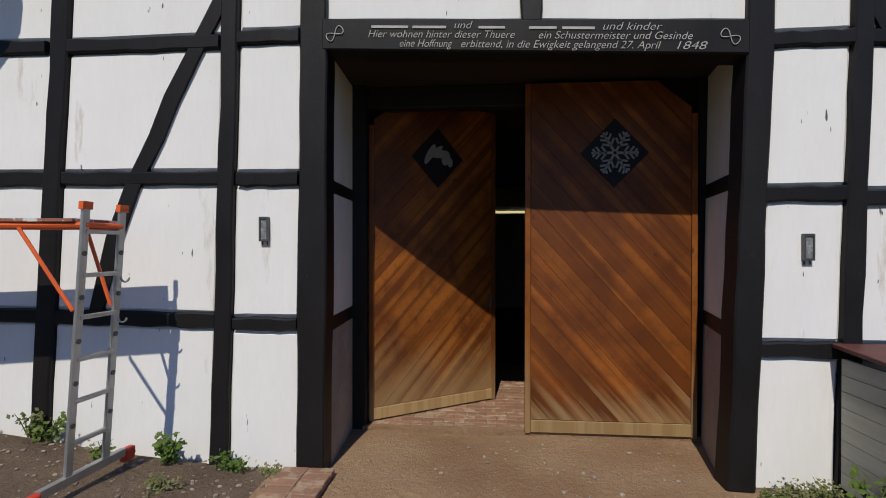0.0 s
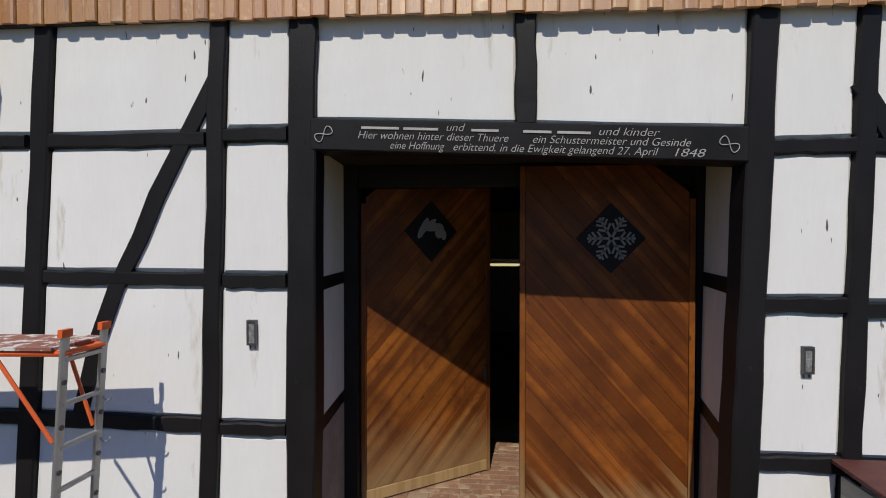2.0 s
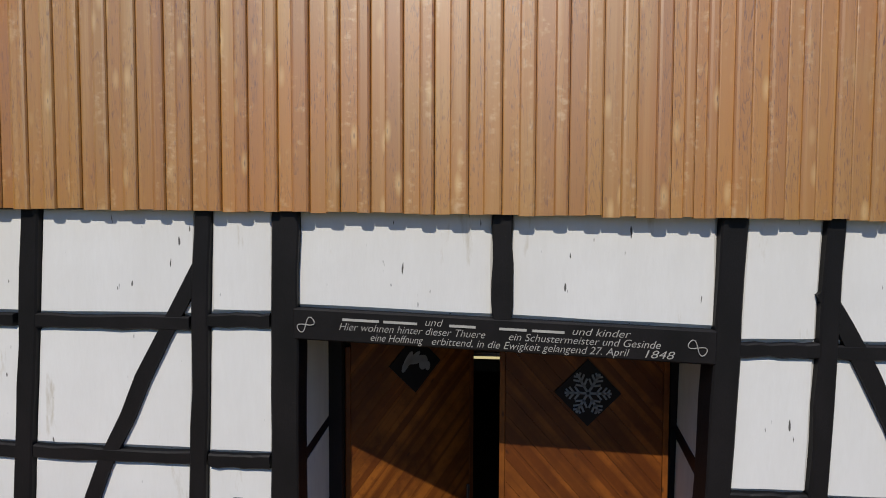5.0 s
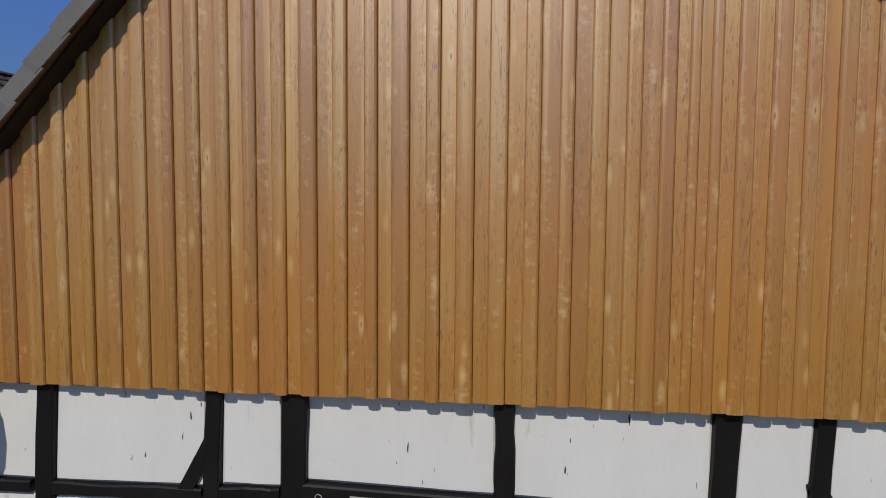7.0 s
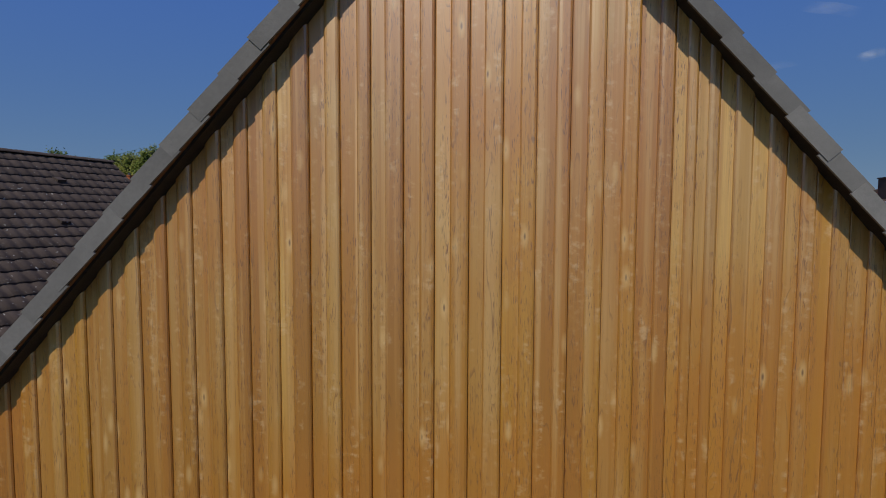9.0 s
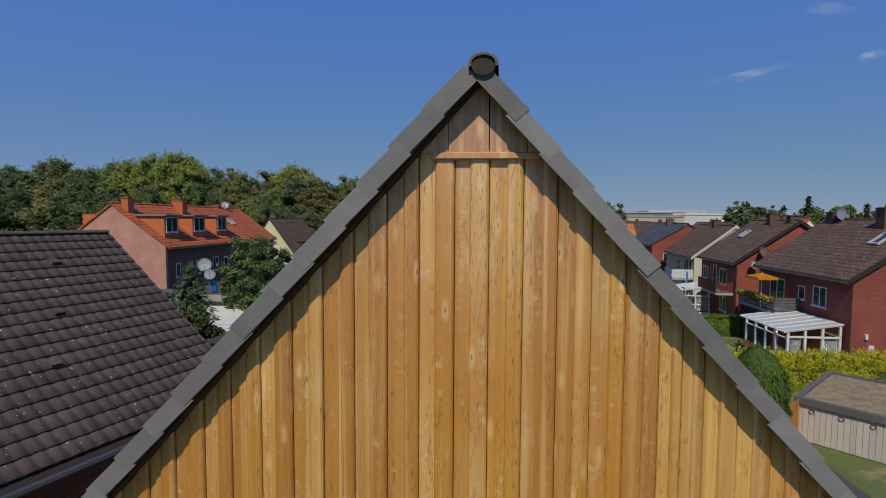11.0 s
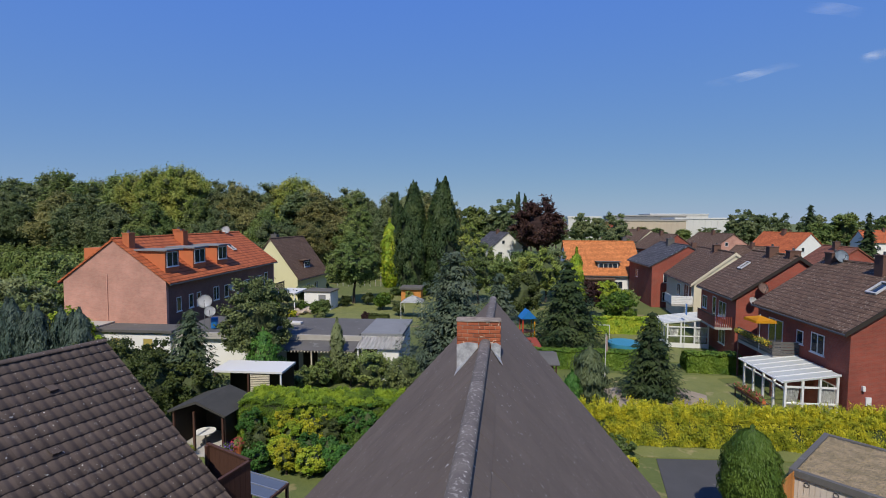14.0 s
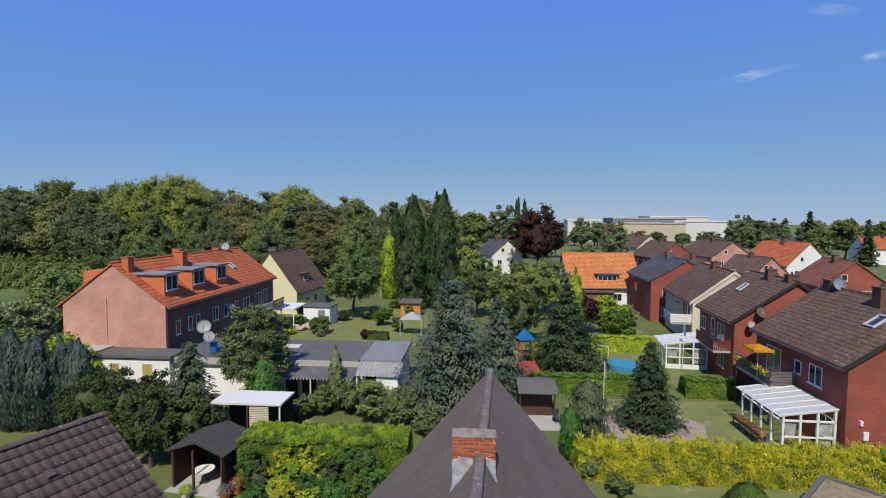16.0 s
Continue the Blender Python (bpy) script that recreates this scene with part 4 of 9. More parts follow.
def gable_house(name, label, m, w, L, eave, ridge, wall, roof_mat, gable=None, over=0.35, verge=0.18, windows=(), chimneys=(), thick=0.16, group="", trim=None, roof_label="", off=0.5):
    """A house with its gable to the south at y = 0; walls, two roof slopes, chimneys (x, y, w, d, top), windows (face, u, z, w, h, panes)."""
    h = thing(name, label, "house", m, group)
    rx = w * off
    for y0, y1, nm in ((0.0, 0.3, "gable_wall"), (L - 0.3, L, "gable_wall")):
        bm = bmesh.new()
        prism(bm, [(0, y0, -0.1), (w, y0, -0.1), (w, y0, eave), (rx, y0, ridge), (0, y0, eave)], (0, y1 - y0, 0))
        part(nm, bm, gable or wall, h)
    slab("wall", 0.0, 0.3, 0.3, L - 0.3, -0.1, eave, wall, h)
    slab("wall", w - 0.3, w, 0.3, L - 0.3, -0.1, eave, wall, h)
    for sgn in (-1, 1):
        s = (ridge - eave) / (rx if sgn < 0 else w - rx)
        x1 = -over if sgn < 0 else w + over
        z1 = eave - s * over
        bm = bmesh.new()
        prism(bm, [(rx, -verge, ridge + 0.03), (x1, -verge, z1 + 0.03), (x1, -verge, z1 + 0.03 + thick), (rx, -verge, ridge + 0.03 + thick * 1.1)], (0, L + 2 * verge, 0))
        rf = part("roof", bm, roof_mat, h, roof_label)
        g = bmesh.new()
        tube(g, (x1, -verge, z1 + 0.02), (x1, L + verge, z1 + 0.02), 0.07, k=8)
        part("gutter", g, M_STEEL, rf)
        if trim:
            b = bmesh.new()
            prism(b, [(rx, -verge - 0.03, ridge - 0.12), (x1, -verge - 0.03, z1 - 0.10), (x1, -verge - 0.03, z1 + 0.06 + thick), (rx, -verge - 0.03, ridge + 0.06 + thick)], (0, 0.028, 0))
            part("bargeboard", b, trim, rf)
    b = bmesh.new()
    tube(b, (rx, -verge, ridge + 0.03 + thick), (rx, L + verge, ridge + 0.03 + thick), 0.11, k=8)
    part("ridge_tiles", b, roof_mat, h)
    for x, y, cw, cd, top, cm in chimneys:
        s = (ridge - eave) / (rx if x < rx else w - rx)
        bm = bmesh.new()
        box(bm, x - cw / 2, x + cw / 2, y - cd / 2, y + cd / 2, ridge - abs(x - rx) * s - cw * s, top)
        box(bm, x - cw / 2 - 0.05, x + cw / 2 + 0.05, y - cd / 2 - 0.05, y + cd / 2 + 0.05, top, top + 0.08)
        ch = part("chimney", bm, cm, h)
        b = bmesh.new()
        tube(b, (x, y, top + 0.08), (x, y, top + 0.3), 0.11, 0.1, 8)
        part("flue_pot", b, M_STEEL, ch)
    for face, u, z, ww, wh, panes in windows:
        window(h, on_face(face, w, L, u, z), ww, wh, panes)
    return h


def dish(label, m, r, arm=0.5, name="satellite_dish", mat_=None):
    """A satellite dish that looks along -y, with feed arm and wall bracket."""
    t = thing(name, label, "satellite dish", m)
    bm = bmesh.new()
    k, rings = 20, []
    for rr, y in ((0.0, 0.11), (0.35, 0.095), (0.7, 0.055), (1.0, 0.0)):
        rings.append([bm.verts.new((rr * r * math.cos(2 * math.pi * i / k), y * r * 1.8, rr * r * math.sin(2 * math.pi * i / k))) for i in range(k)] if rr else [bm.verts.new((0, y * r * 1.8, 0))])
    for i in range(k):
        bm.faces.new((rings[0][0], rings[1][i], rings[1][(i + 1) % k]))
        for a, b in zip(rings[1:], rings[2:]):
            bm.faces.new((a[i], b[i], b[(i + 1) % k], a[(i + 1) % k]))
    ext = bmesh.ops.solidify(bm, geom=list(bm.faces), thickness=0.012)
    part("reflector", bm, mat_ or M_DISH, t, smooth=True)
    bm = bmesh.new()
    tube(bm, (0, 0.05, -r * 0.95), (0, -r * 0.9, -r * 0.15), 0.015)
    tube(bm, (0, -r * 0.9, -r * 0.2), (0, -r * 0.7, -r * 0.02), 0.035)
    part("feed_arm", bm, M_STEEL, t)
    bm = bmesh.new()
    tube(bm, (0, 0.2 * r, 0), (0, 0.2 * r + 0.06, 0), 0.05)
    tube(bm, (0, 0.2 * r + 0.06, -arm), (0, 0.2 * r + 0.06, 0.1), 0.022)
    part("bracket", bm, M_STEEL, t)
    return t


M_DISH = mat("dish_grey", (0.62, 0.62, 0.61), 0.5, dark=(0.5, 0.5, 0.49), amount=0.4, bump=0)
M_REDBRICK = brick_mat("red_brick", (0.29, 0.058, 0.033), (0.23, 0.046, 0.028), (0.22, 0.10, 0.075))
M_OLDBRICK = brick_mat("pinkish_brick", (0.50, 0.245, 0.180), (0.43, 0.205, 0.150), (0.46, 0.29, 0.23))
M_DARKBRICK = brick_mat("dark_brown_brick", (0.17, 0.072, 0.052), (0.13, 0.056, 0.042), (0.17, 0.11, 0.09))
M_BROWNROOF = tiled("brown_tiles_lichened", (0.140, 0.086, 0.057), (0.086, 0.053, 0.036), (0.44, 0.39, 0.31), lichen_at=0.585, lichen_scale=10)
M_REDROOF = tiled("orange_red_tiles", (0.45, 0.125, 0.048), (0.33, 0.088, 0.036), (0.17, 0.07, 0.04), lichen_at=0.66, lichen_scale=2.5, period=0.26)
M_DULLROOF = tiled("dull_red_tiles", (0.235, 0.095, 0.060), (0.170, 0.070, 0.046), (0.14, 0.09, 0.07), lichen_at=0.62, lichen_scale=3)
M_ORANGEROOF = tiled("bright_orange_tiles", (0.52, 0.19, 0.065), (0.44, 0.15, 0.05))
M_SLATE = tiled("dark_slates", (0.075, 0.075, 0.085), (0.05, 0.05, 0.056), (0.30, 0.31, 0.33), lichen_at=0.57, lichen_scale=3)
M_YELLOWWALL = mat("pale_yellow_render", (0.66, 0.62, 0.36), 0.9, dark=(0.56, 0.52, 0.30), coarse=0.5, fine=8, amount=0.4, bump=0.15)
M_CREAMWALL = mat("cream_render", (0.62, 0.56, 0.42), 0.9, coarse=0.5, fine=8, amount=0.25, bump=0.15)
M_TERRA = mat("terracotta_cladding", (0.50, 0.15, 0.055), 0.85, dark=(0.40, 0.11, 0.045), coarse=2, fine=20, amount=0.4, bump=0.2)
M_FELT = mat("roofing_felt", (0.120, 0.114, 0.106), 0.9, dark=(0.082, 0.078, 0.073), coarse=0.6, fine=14, amount=0.7, stain=(0.17, 0.17, 0.165), stain_at=0.62, stain_scale=0.9, bump=0.3)
M_FELTBLUE = mat("pale_roofing_felt", (0.21, 0.215, 0.22), 0.9, dark=(0.155, 0.16, 0.165), coarse=0.7, fine=14, amount=0.6, bump=0.3)
M_CONCRETE = mat("concrete_fascia", (0.42, 0.40, 0.36), 0.9, dark=(0.30, 0.28, 0.25), coarse=0.8, fine=10, amount=0.7, stretch=(1, 1, 3), bump=0.2)
M_WHITESHEET = mat("white_sheet_roof", (0.60, 0.60, 0.58), 0.6, dark=(0.6, 0.6, 0.58), coarse=1, fine=12, amount=0.4, bump=0.1)
M_WOODORANGE = wood_boards("orange_fence_boards", [(0.46, 0.19, 0.05), (0.42, 0.16, 0.04), (0.44, 0.20, 0.06), (0.28, 0.09, 0.02), (0.18, 0.06, 0.02)])
M_WOODBROWN = mat("brown_stained_wood", (0.085, 0.038, 0.024), 0.75, dark=(0.05, 0.022, 0.014), coarse=3, fine=30, amount=0.7, stretch=(4, 4, 0.5), bump=0.3)
M_GRAVEL = mat("gravel_roof", (0.33, 0.25, 0.15), 0.95, dark=(0.15, 0.12, 0.065), coarse=2.5, fine=24, amount=0.9, bump=0.9, depth=0.03)
M_PALEBOARD = mat("weathered_pale_boards", (0.56, 0.49, 0.42), 0.85, dark=(0.44, 0.38, 0.32), coarse=2, fine=26, amount=0.6, each=0.08, stretch=(3, 3, 0.5), bump=0.3)
M_YELLOWCLOTH = mat("yellow_canvas", (0.75, 0.36, 0.01), 0.8, dark=(0.65, 0.3, 0.01), amount=0.3, bump=0.05)
M_BLUEPLAST = mat("blue_plastic", (0.02, 0.16, 0.42), 0.4, amount=0.2, bump=0)
M_POOL = mat("pool_cover_blue", (0.05, 0.25, 0.38), 0.4, dark=(0.03, 0.18, 0.30), amount=0.4, bump=0.1)
M_CORR = mat("corrugated_sheet", (0.60, 0.58, 0.53), 0.7, dark=(0.46, 0.44, 0.40), coarse=1, fine=14, amount=0.7, bump=0.15)

# ================= the half-timbered barn =================
barn = thing("barn", "half-timbered barn with black beams, white infill and a boarded gable", "barn")
APEX = Vector((-0.06, 0.0, 10.32))          # under the verge, at the ridge
SLOPE_L, SLOPE_R = 1.105, 1.165
EDGE_L, EDGE_R = -5.75, 5.35
TURN = -3.2                                  # the ridge runs a little to the east of the facade's normal
WALL_D = 0.16


def rake(x):
    return APEX.z - (APEX.x - x) * SLOPE_L if x < APEX.x else APEX.z - (x - APEX.x) * SLOPE_R


def board_foot(x):
    return 4.215 - 0.013 * x


def timber(name, a, b, wa, wb, proud=0.030, thick=0.17, wob=0.008, along=7):
    """A hewn beam in the facade from a=(x, z) to b, wa and wb wide, its edges a little uneven."""
    a, b = Vector((a[0], a[1])), Vector((b[0], b[1]))
    d = (b - a).normalized()
    s = Vector((-d.y, d.x))
    bm = bmesh.new()
    rows = []
    for i in range(along + 1):
        t = i / along
        c, w = a.lerp(b, t), wa + (wb - wa) * t
        e1, e2 = w / 2 + random.uniform(-wob, wob), w / 2 + random.uniform(-wob, wob)
        p, q = c + s * e1, c - s * e2
        y = -proud + random.uniform(-0.003, 0.003)
        ch = 0.012
        pi_, qi = c + s * (e1 - ch), c - s * (e2 - ch)
        rows.append([bm.verts.new((p.x, thick, p.y)), bm.verts.new((p.x, y + ch, p.y)), bm.verts.new((pi_.x, y, pi_.y)),
                     bm.verts.new((qi.x, y, qi.y)), bm.verts.new((q.x, y + ch, q.y)), bm.verts.new((q.x, thick, q.y))])
    for r0, r1 in zip(rows, rows[1:]):
        for k in range(5):
            bm.faces.new((r0[k], r0[k + 1], r1[k + 1], r1[k]))
        bm.faces.new((r0[5], r0[0], r1[0], r1[5]))
    bm.faces.new(rows[0][::-1])
    bm.faces.new(rows[-1])
    bmesh.ops.recalc_face_normals(bm, faces=bm.faces)
    return part(name, bm, M_TIMBER, barn)


TOPZ = 4.42


def lean(x_hi, x_lo, z):
    """A leaning post's x at height z, from its x at 2.84 m and at 0.6 m."""
    return x_lo + (x_hi - x_lo) * (z - 0.6) / 2.24


POSTS = [(-5.52, -5.62, 0.17), (-3.78, -3.91, 0.15), (-2.335, -2.40, 0.135), (-1.655, -1.675, 0.215), (1.597, 1.512, 0.185), (2.285, 2.215, 0.13), (3.95, 3.90, 0.15), (5.05, 5.02, 0.18)]
for hi, lo, w in POSTS:
    timber("post", (lean(hi, lo, 0.02), 0.02), (lean(hi, lo, TOPZ), TOPZ), w * 1.06, w * 0.97, along=14)
timber("post", (0.0, 3.44), (0.0, TOPZ), 0.155, 0.15)
# rails: from x to x, the z of their middles, height
for x0, x1, z0, z1, h in (
        (-5.4, -3.87, 3.40, 3.37, 0.115), (-3.73, -2.41, 3.365, 3.37, 0.115), (-2.26, -1.77, 3.395, 3.395, 0.105), (1.66, 2.24, 3.245, 3.25, 0.105), (2.33, 3.88, 3.24, 3.24, 0.11),
        (-5.4, -3.87, 2.33, 2.31, 0.115), (-3.73, -2.41, 2.31, 2.30, 0.11), (-2.27, -1.78, 2.29, 2.29, 0.11), (1.63, 2.22, 2.145, 2.145, 0.11), (2.31, 3.88, 2.12, 2.12, 0.11),
        (-5.45, -3.95, 1.22, 1.20, 0.115), (-3.82, -2.45, 1.20, 1.18, 0.12), (-2.30, -1.79, 1.16, 1.16, 0.10), (1.59, 2.19, 1.035, 1.035, 0.11), (2.27, 3.88, 1.03, 1.03, 0.11),
        (3.98, 5.0, 2.12, 2.12, 0.11), (3.98, 5.0, 3.24, 3.24, 0.11), (3.98, 5.0, 1.03, 1.03, 0.11)):
    timber("rail", (x0, z0), (x1, z1), h, h, proud=0.024)
# curved braces in short lengths that share their joints
for path, w in ((((-2.31, 3.83), (-2.45, 3.58), (-2.62, 3.27), (-2.80, 2.93), (-2.93, 2.62), (-3.13, 2.24), (-3.29, 1.82), (-3.44, 1.24)), 0.12),
                (((2.26, 3.68), (2.40, 3.44), (2.58, 3.10), (2.76, 2.72), (2.92, 2.28), (3.06, 1.82), (3.18, 1.08)), 0.12)):
    bm = bmesh.new()
    loops = []
    for i, (x, z) in enumerate(path):
        a, b = path[max(i - 1, 0)], path[min(i + 1, len(path) - 1)]
        d = Vector((b[0] - a[0], b[1] - a[1])).normalized() * (w / 2 + random.uniform(-0.006, 0.006))
        loops.append([bm.verts.new(v) for v in ((x - d.y, 0.15, z + d.x), (x - d.y, -0.021, z + d.x), (x + d.y, -0.021, z - d.x), (x + d.y, 0.15, z - d.x))])
    for a, b in zip(loops, loops[1:]):
        for k in range(4):
            bm.faces.new((a[k], a[(k + 1) % 4], b[(k + 1) % 4], b[k]))
    bm.faces.new(loops[0])
    bm.faces.new(loops[-1][::-1])
    bmesh.ops.recalc_face_normals(bm, faces=bm.faces)
    part("brace", bm, M_TIMBER, barn)

# white infill panels, sitting a hair behind the beams; soft, hand-trowelled edges
def infill(quad, y=0.008):
    """A plaster panel; its rim falls back to the timber in a narrow hand-smoothed chamfer."""
    bm = bmesh.new()
    c = [Vector(p) for p in quad]
    wide, high = (c[1] - c[0]).length, (c[3] - c[0]).length
    ring = 0.035

    def steps(ln):
        return [0.0, ring / ln] + [ring / ln + (1 - 2 * ring / ln) * i / 5 for i in range(1, 5)] + [1 - ring / ln, 1.0]
    us, vs = steps(wide), steps(high)
    n_ = len(us) - 1
    grid = []
    for j, v in enumerate(vs):
        row = []
        for i, u in enumerate(us):
            p = (c[0] * (1 - u) + c[1] * u) * (1 - v) + (c[3] * (1 - u) + c[2] * u) * v
            edge = min(i, j, n_ - i, n_ - j)
            jig = 0.006 * noise.noise(Vector((p.x * 7, p.y * 7, 4))) if edge == 1 else 0.0
            row.append(bm.verts.new((p.x + jig, y + (0.030 if edge == 0 else 0.0) + 0.004 * noise.noise(Vector((p.x * 3, p.y * 3, 1))), p.y + jig)))
        grid.append(row)
    for j in range(n_):
        for i in range(n_):
            bm.faces.new((grid[j][i], grid[j][i + 1], grid[j + 1][i + 1], grid[j + 1][i]))
    back = [bm.verts.new((p.x, 0.13, p.y)) for p in c]
    bm.faces.new(back[::-1])
    rims = [[grid[0][i] for i in range(n_ + 1)], [grid[j][n_] for j in range(n_ + 1)], [grid[n_][n_ - i] for i in range(n_ + 1)], [grid[n_ - j][0] for j in range(n_ + 1)]]
    for k, r in enumerate(rims):
        bm.faces.new([back[k], back[(k + 1) % 4]] + r[::-1])
    bmesh.ops.recalc_face_normals(bm, faces=bm.faces)
    return part("infill_panel", bm, M_RENDER, barn, smooth=False)


def bay(i, j, zs_left, zs_right):
    """Panels between post i and post j, from height to height."""
    (hi, lo, w), (hi2, lo2, w2) = POSTS[i], POSTS[j]
    for k in range(len(zs_left) - 1):
        lo_, up_ = (0.045 if k else 0.0), (0.045 if k < len(zs_left) - 2 else 0.0)
        a, b, c, d = zs_left[k] + lo_, zs_right[k] + lo_, zs_right[k + 1] - up_, zs_left[k + 1] - up_
        infill([(lean(hi, lo, a) + w * 0.4, a), (lean(hi2, lo2, b) - w2 * 0.4, b), (lean(hi2, lo2, c) - w2 * 0.4, c), (lean(hi, lo, d) + w * 0.4, d)])


bay(0, 1, (0.0, 1.22, 2.33, 3.40, 4.4), (0.0, 1.20, 2.31, 3.37, 4.4))
bay(1, 2, (0.0, 1.20, 2.31, 3.365, 4.4), (0.0, 1.18, 2.30, 3.37, 4.4))
bay(2, 3, (0.0, 1.16, 2.29, 3.395, 4.4), (0.0, 1.16, 2.29, 3.395, 4.4))
bay(4, 5, (0.0, 1.035, 2.145, 3.245, 4.4), (0.0, 1.035, 2.145, 3.25, 4.4))
bay(5, 6, (0.0, 1.03, 2.12, 3.24, 4.4), (0.0, 1.03, 2.12, 3.24, 4.4))
bay(6, 7, (0.0, 1.03, 2.12, 3.24, 4.4), (0.0, 1.03, 2.12, 3.24, 4.4))
infill([(-1.60, 3.495), (-0.05, 3.435), (-0.05, 4.4), (-1.60, 4.4)], 0.026)
infill([(0.05, 3.435), (1.56, 3.375), (1.56, 4.4), (0.05, 4.4)], 0.026)

# the carved lintel over the gate, a little out of level
bm = bmesh.new()
prism(bm, [(-1.585, -0.036, 3.265), (1.535, -0.036, 3.135), (1.535, -0.036, 3.385), (-1.585, -0.036, 3.505)], (0, 0.24, 0))
bevel(bm, 0.012)
lintel = part("lintel", bm, M_TIMBER, barn, "black lintel beam with white hand-painted lettering")


# lettering: names as bars, the rest as words, in the lintel's own slope
TILT = math.atan2(-0.125, 3.12)


def on_lintel(u, v):
    """u metres from the lintel's west end, v metres above its lower edge."""
    return Vector((-1.585 + u, -0.041, 3.265 - 0.0417 * u + v))


def words(txt, u, v, width, cap=0.058):
    cu = bpy.data.curves.new("text", "FONT")
    cu.body, cu.size, cu.shear, cu.extrude, cu.offset = txt, 0.08, 0.28, 0.0015, -0.0010
    tmp = bpy.data.objects.new("text", cu)
    scene.collection.objects.link(tmp)
    me = bpy.data.meshes.new_from_object(tmp.evaluated_get(bpy.context.evaluated_depsgraph_get()))
    bpy.data.objects.remove(tmp)
    xs = [q.co.x for q in me.vertices]
    s = width / (max(xs) - min(xs))
    for q in me.vertices:
        q.co = Vector(((q.co.x - min(xs)) * s, q.co.y * cap / 0.058, q.co.z))
    me.materials.clear()
    me.materials.append(M_LETTER)
    ob = new("lettering", me)
    ob.parent = lintel
    tagged(ob, kind="stuff")
    ob.matrix_local = Matrix.Translation(on_lintel(u, v)) @ Euler((radians(90), 0, 0)).to_matrix().to_4x4() @ Euler((0, 0, TILT)).to_matrix().to_4x4()


def bar(u, v, width, h=0.018):
    bm = bmesh.new()
    box(bm, 0, width, -0.002, 0.004, 0, h, Matrix.Translation(on_lintel(u, v)) @ Euler((0, -TILT, 0)).to_matrix().to_4x4())
    part("lettering", bm, M_LETTER, lintel)


S_ = 0.00415
for a, b in ((93, 160), (168, 229), (287, 334)):
    bar((a + 1) * S_, 0.165, (b - a) * S_)
for a, b in ((376, 424), (434, 490)):
    bar((a + 1) * S_, 0.165, (b - a) * S_)
words("und", 245 * S_, 0.165, 32 * S_)
words("und kinder", 505 * S_, 0.162, 100 * S_)
words("Hier wohnen hinter dieser Thuere", 88 * S_, 0.095, 264 * S_)
words("ein Schustermeister und Gesinde", 394 * S_, 0.095, 262 * S_)
words("eine Hoffnung", 146 * S_, 0.026, 95 * S_)
words("erbittend, in die Ewigkeit gelangend 27. April", 257 * S_, 0.026, 346 * S_)
words("1848", 630 * S_, 0.026, 50 * S_, 0.060)
# the two painted knots at the lintel's ends
for u0, flip in ((26 * S_, 1), (718 * S_, -1)):
    bm = bmesh.new()
    k = 40
    pts = [Vector((0.07 * math.sin(2 * math.pi * i / k) * 1.0, -0.002, 0.032 * math.sin(4 * math.pi * i / k))) for i in range(k)]
    rot = Euler((0, -0.6 * flip, 0)).to_matrix()
    for i in range(k):
        tube(bm, on_lintel(u0, 0.12) + rot @ pts[i], on_lintel(u0, 0.12) + rot @ pts[(i + 1) % k], 0.0035, k=5, caps=False)
    part("painted_knot", bm, M_LETTER, lintel)

# the gate's recess: rendered cheeks with black rails, posts at the back, a boarded soffit
def cheek(side, z, inset=0.0):
    """Front and back x of a cheek at height z; the eastern one leans with its post."""
    return (-1.572 - inset, -1.605 - inset) if side < 0 else (1.428 + 0.036 * z + inset, 1.612 + 0.016 * z + inset)


def cheek_piece(name, side, z0, z1, inset, thick, material, label=""):
    bm = bmesh.new()
    vs = []
    for z in (z0, z1):
        f, k = cheek(side, z, inset * side)
        vs += [bm.verts.new(p) for p in ((f, 0.17, z), (k, 0.93, z), (k + thick * side, 0.93, z), (f + thick * side, 0.17, z))]
    for q in ((0, 1, 2, 3), (4, 5, 6, 7), (0, 1, 5, 4), (1, 2, 6, 5), (2, 3, 7, 6), (3, 0, 4, 7)):
        bm.faces.new([vs[i] for i in q])
    bmesh.ops.recalc_face_normals(bm, faces=bm.faces)
    part(name, bm, material, barn, label)


M_DIRTY = mat("bare_dirty_render", (0.40, 0.36, 0.30), 0.95, dark=(0.26, 0.225, 0.18), coarse=2.0, fine=16, amount=0.8, stain=(0.20, 0.165, 0.13), stain_at=0.60, stain_scale=3.0, bump=0.4, spec=0.15)
for side in (-1, 1):
    for z0, z1 in ((0.0, 1.08), (1.20, 2.20), (2.31, 3.30)):
        cheek_piece("cheek_panel", side, z0, z1, 0.0, 0.14, M_DIRTY if z0 < 1 else M_REVEAL, "bare grey-brown rendered foot of the gateway's cheek" if z0 < 1 else "greyed white rendered cheek of the gateway")
    for z in (1.08, 2.20):
        cheek_piece("rail", side, z, z + 0.12, -0.006, 0.16, M_TIMBER)
slab("post", -1.78, -1.475, 0.932, 1.12, 0, 3.32, M_TIMBER, barn, w=0.008)
slab("post", 1.585, 1.80, 0.932, 1.12, 0, 3.32, M_TIMBER, barn, w=0.008)
slab("soffit", -1.6, 1.72, 0.16, 1.2, 3.31, 3.36, M_DARK, barn)
slab("header_beam", -1.6, 1.72, 1.0, 1.16, 3.10, 3.31, M_TIMBER, barn, w=0.01)


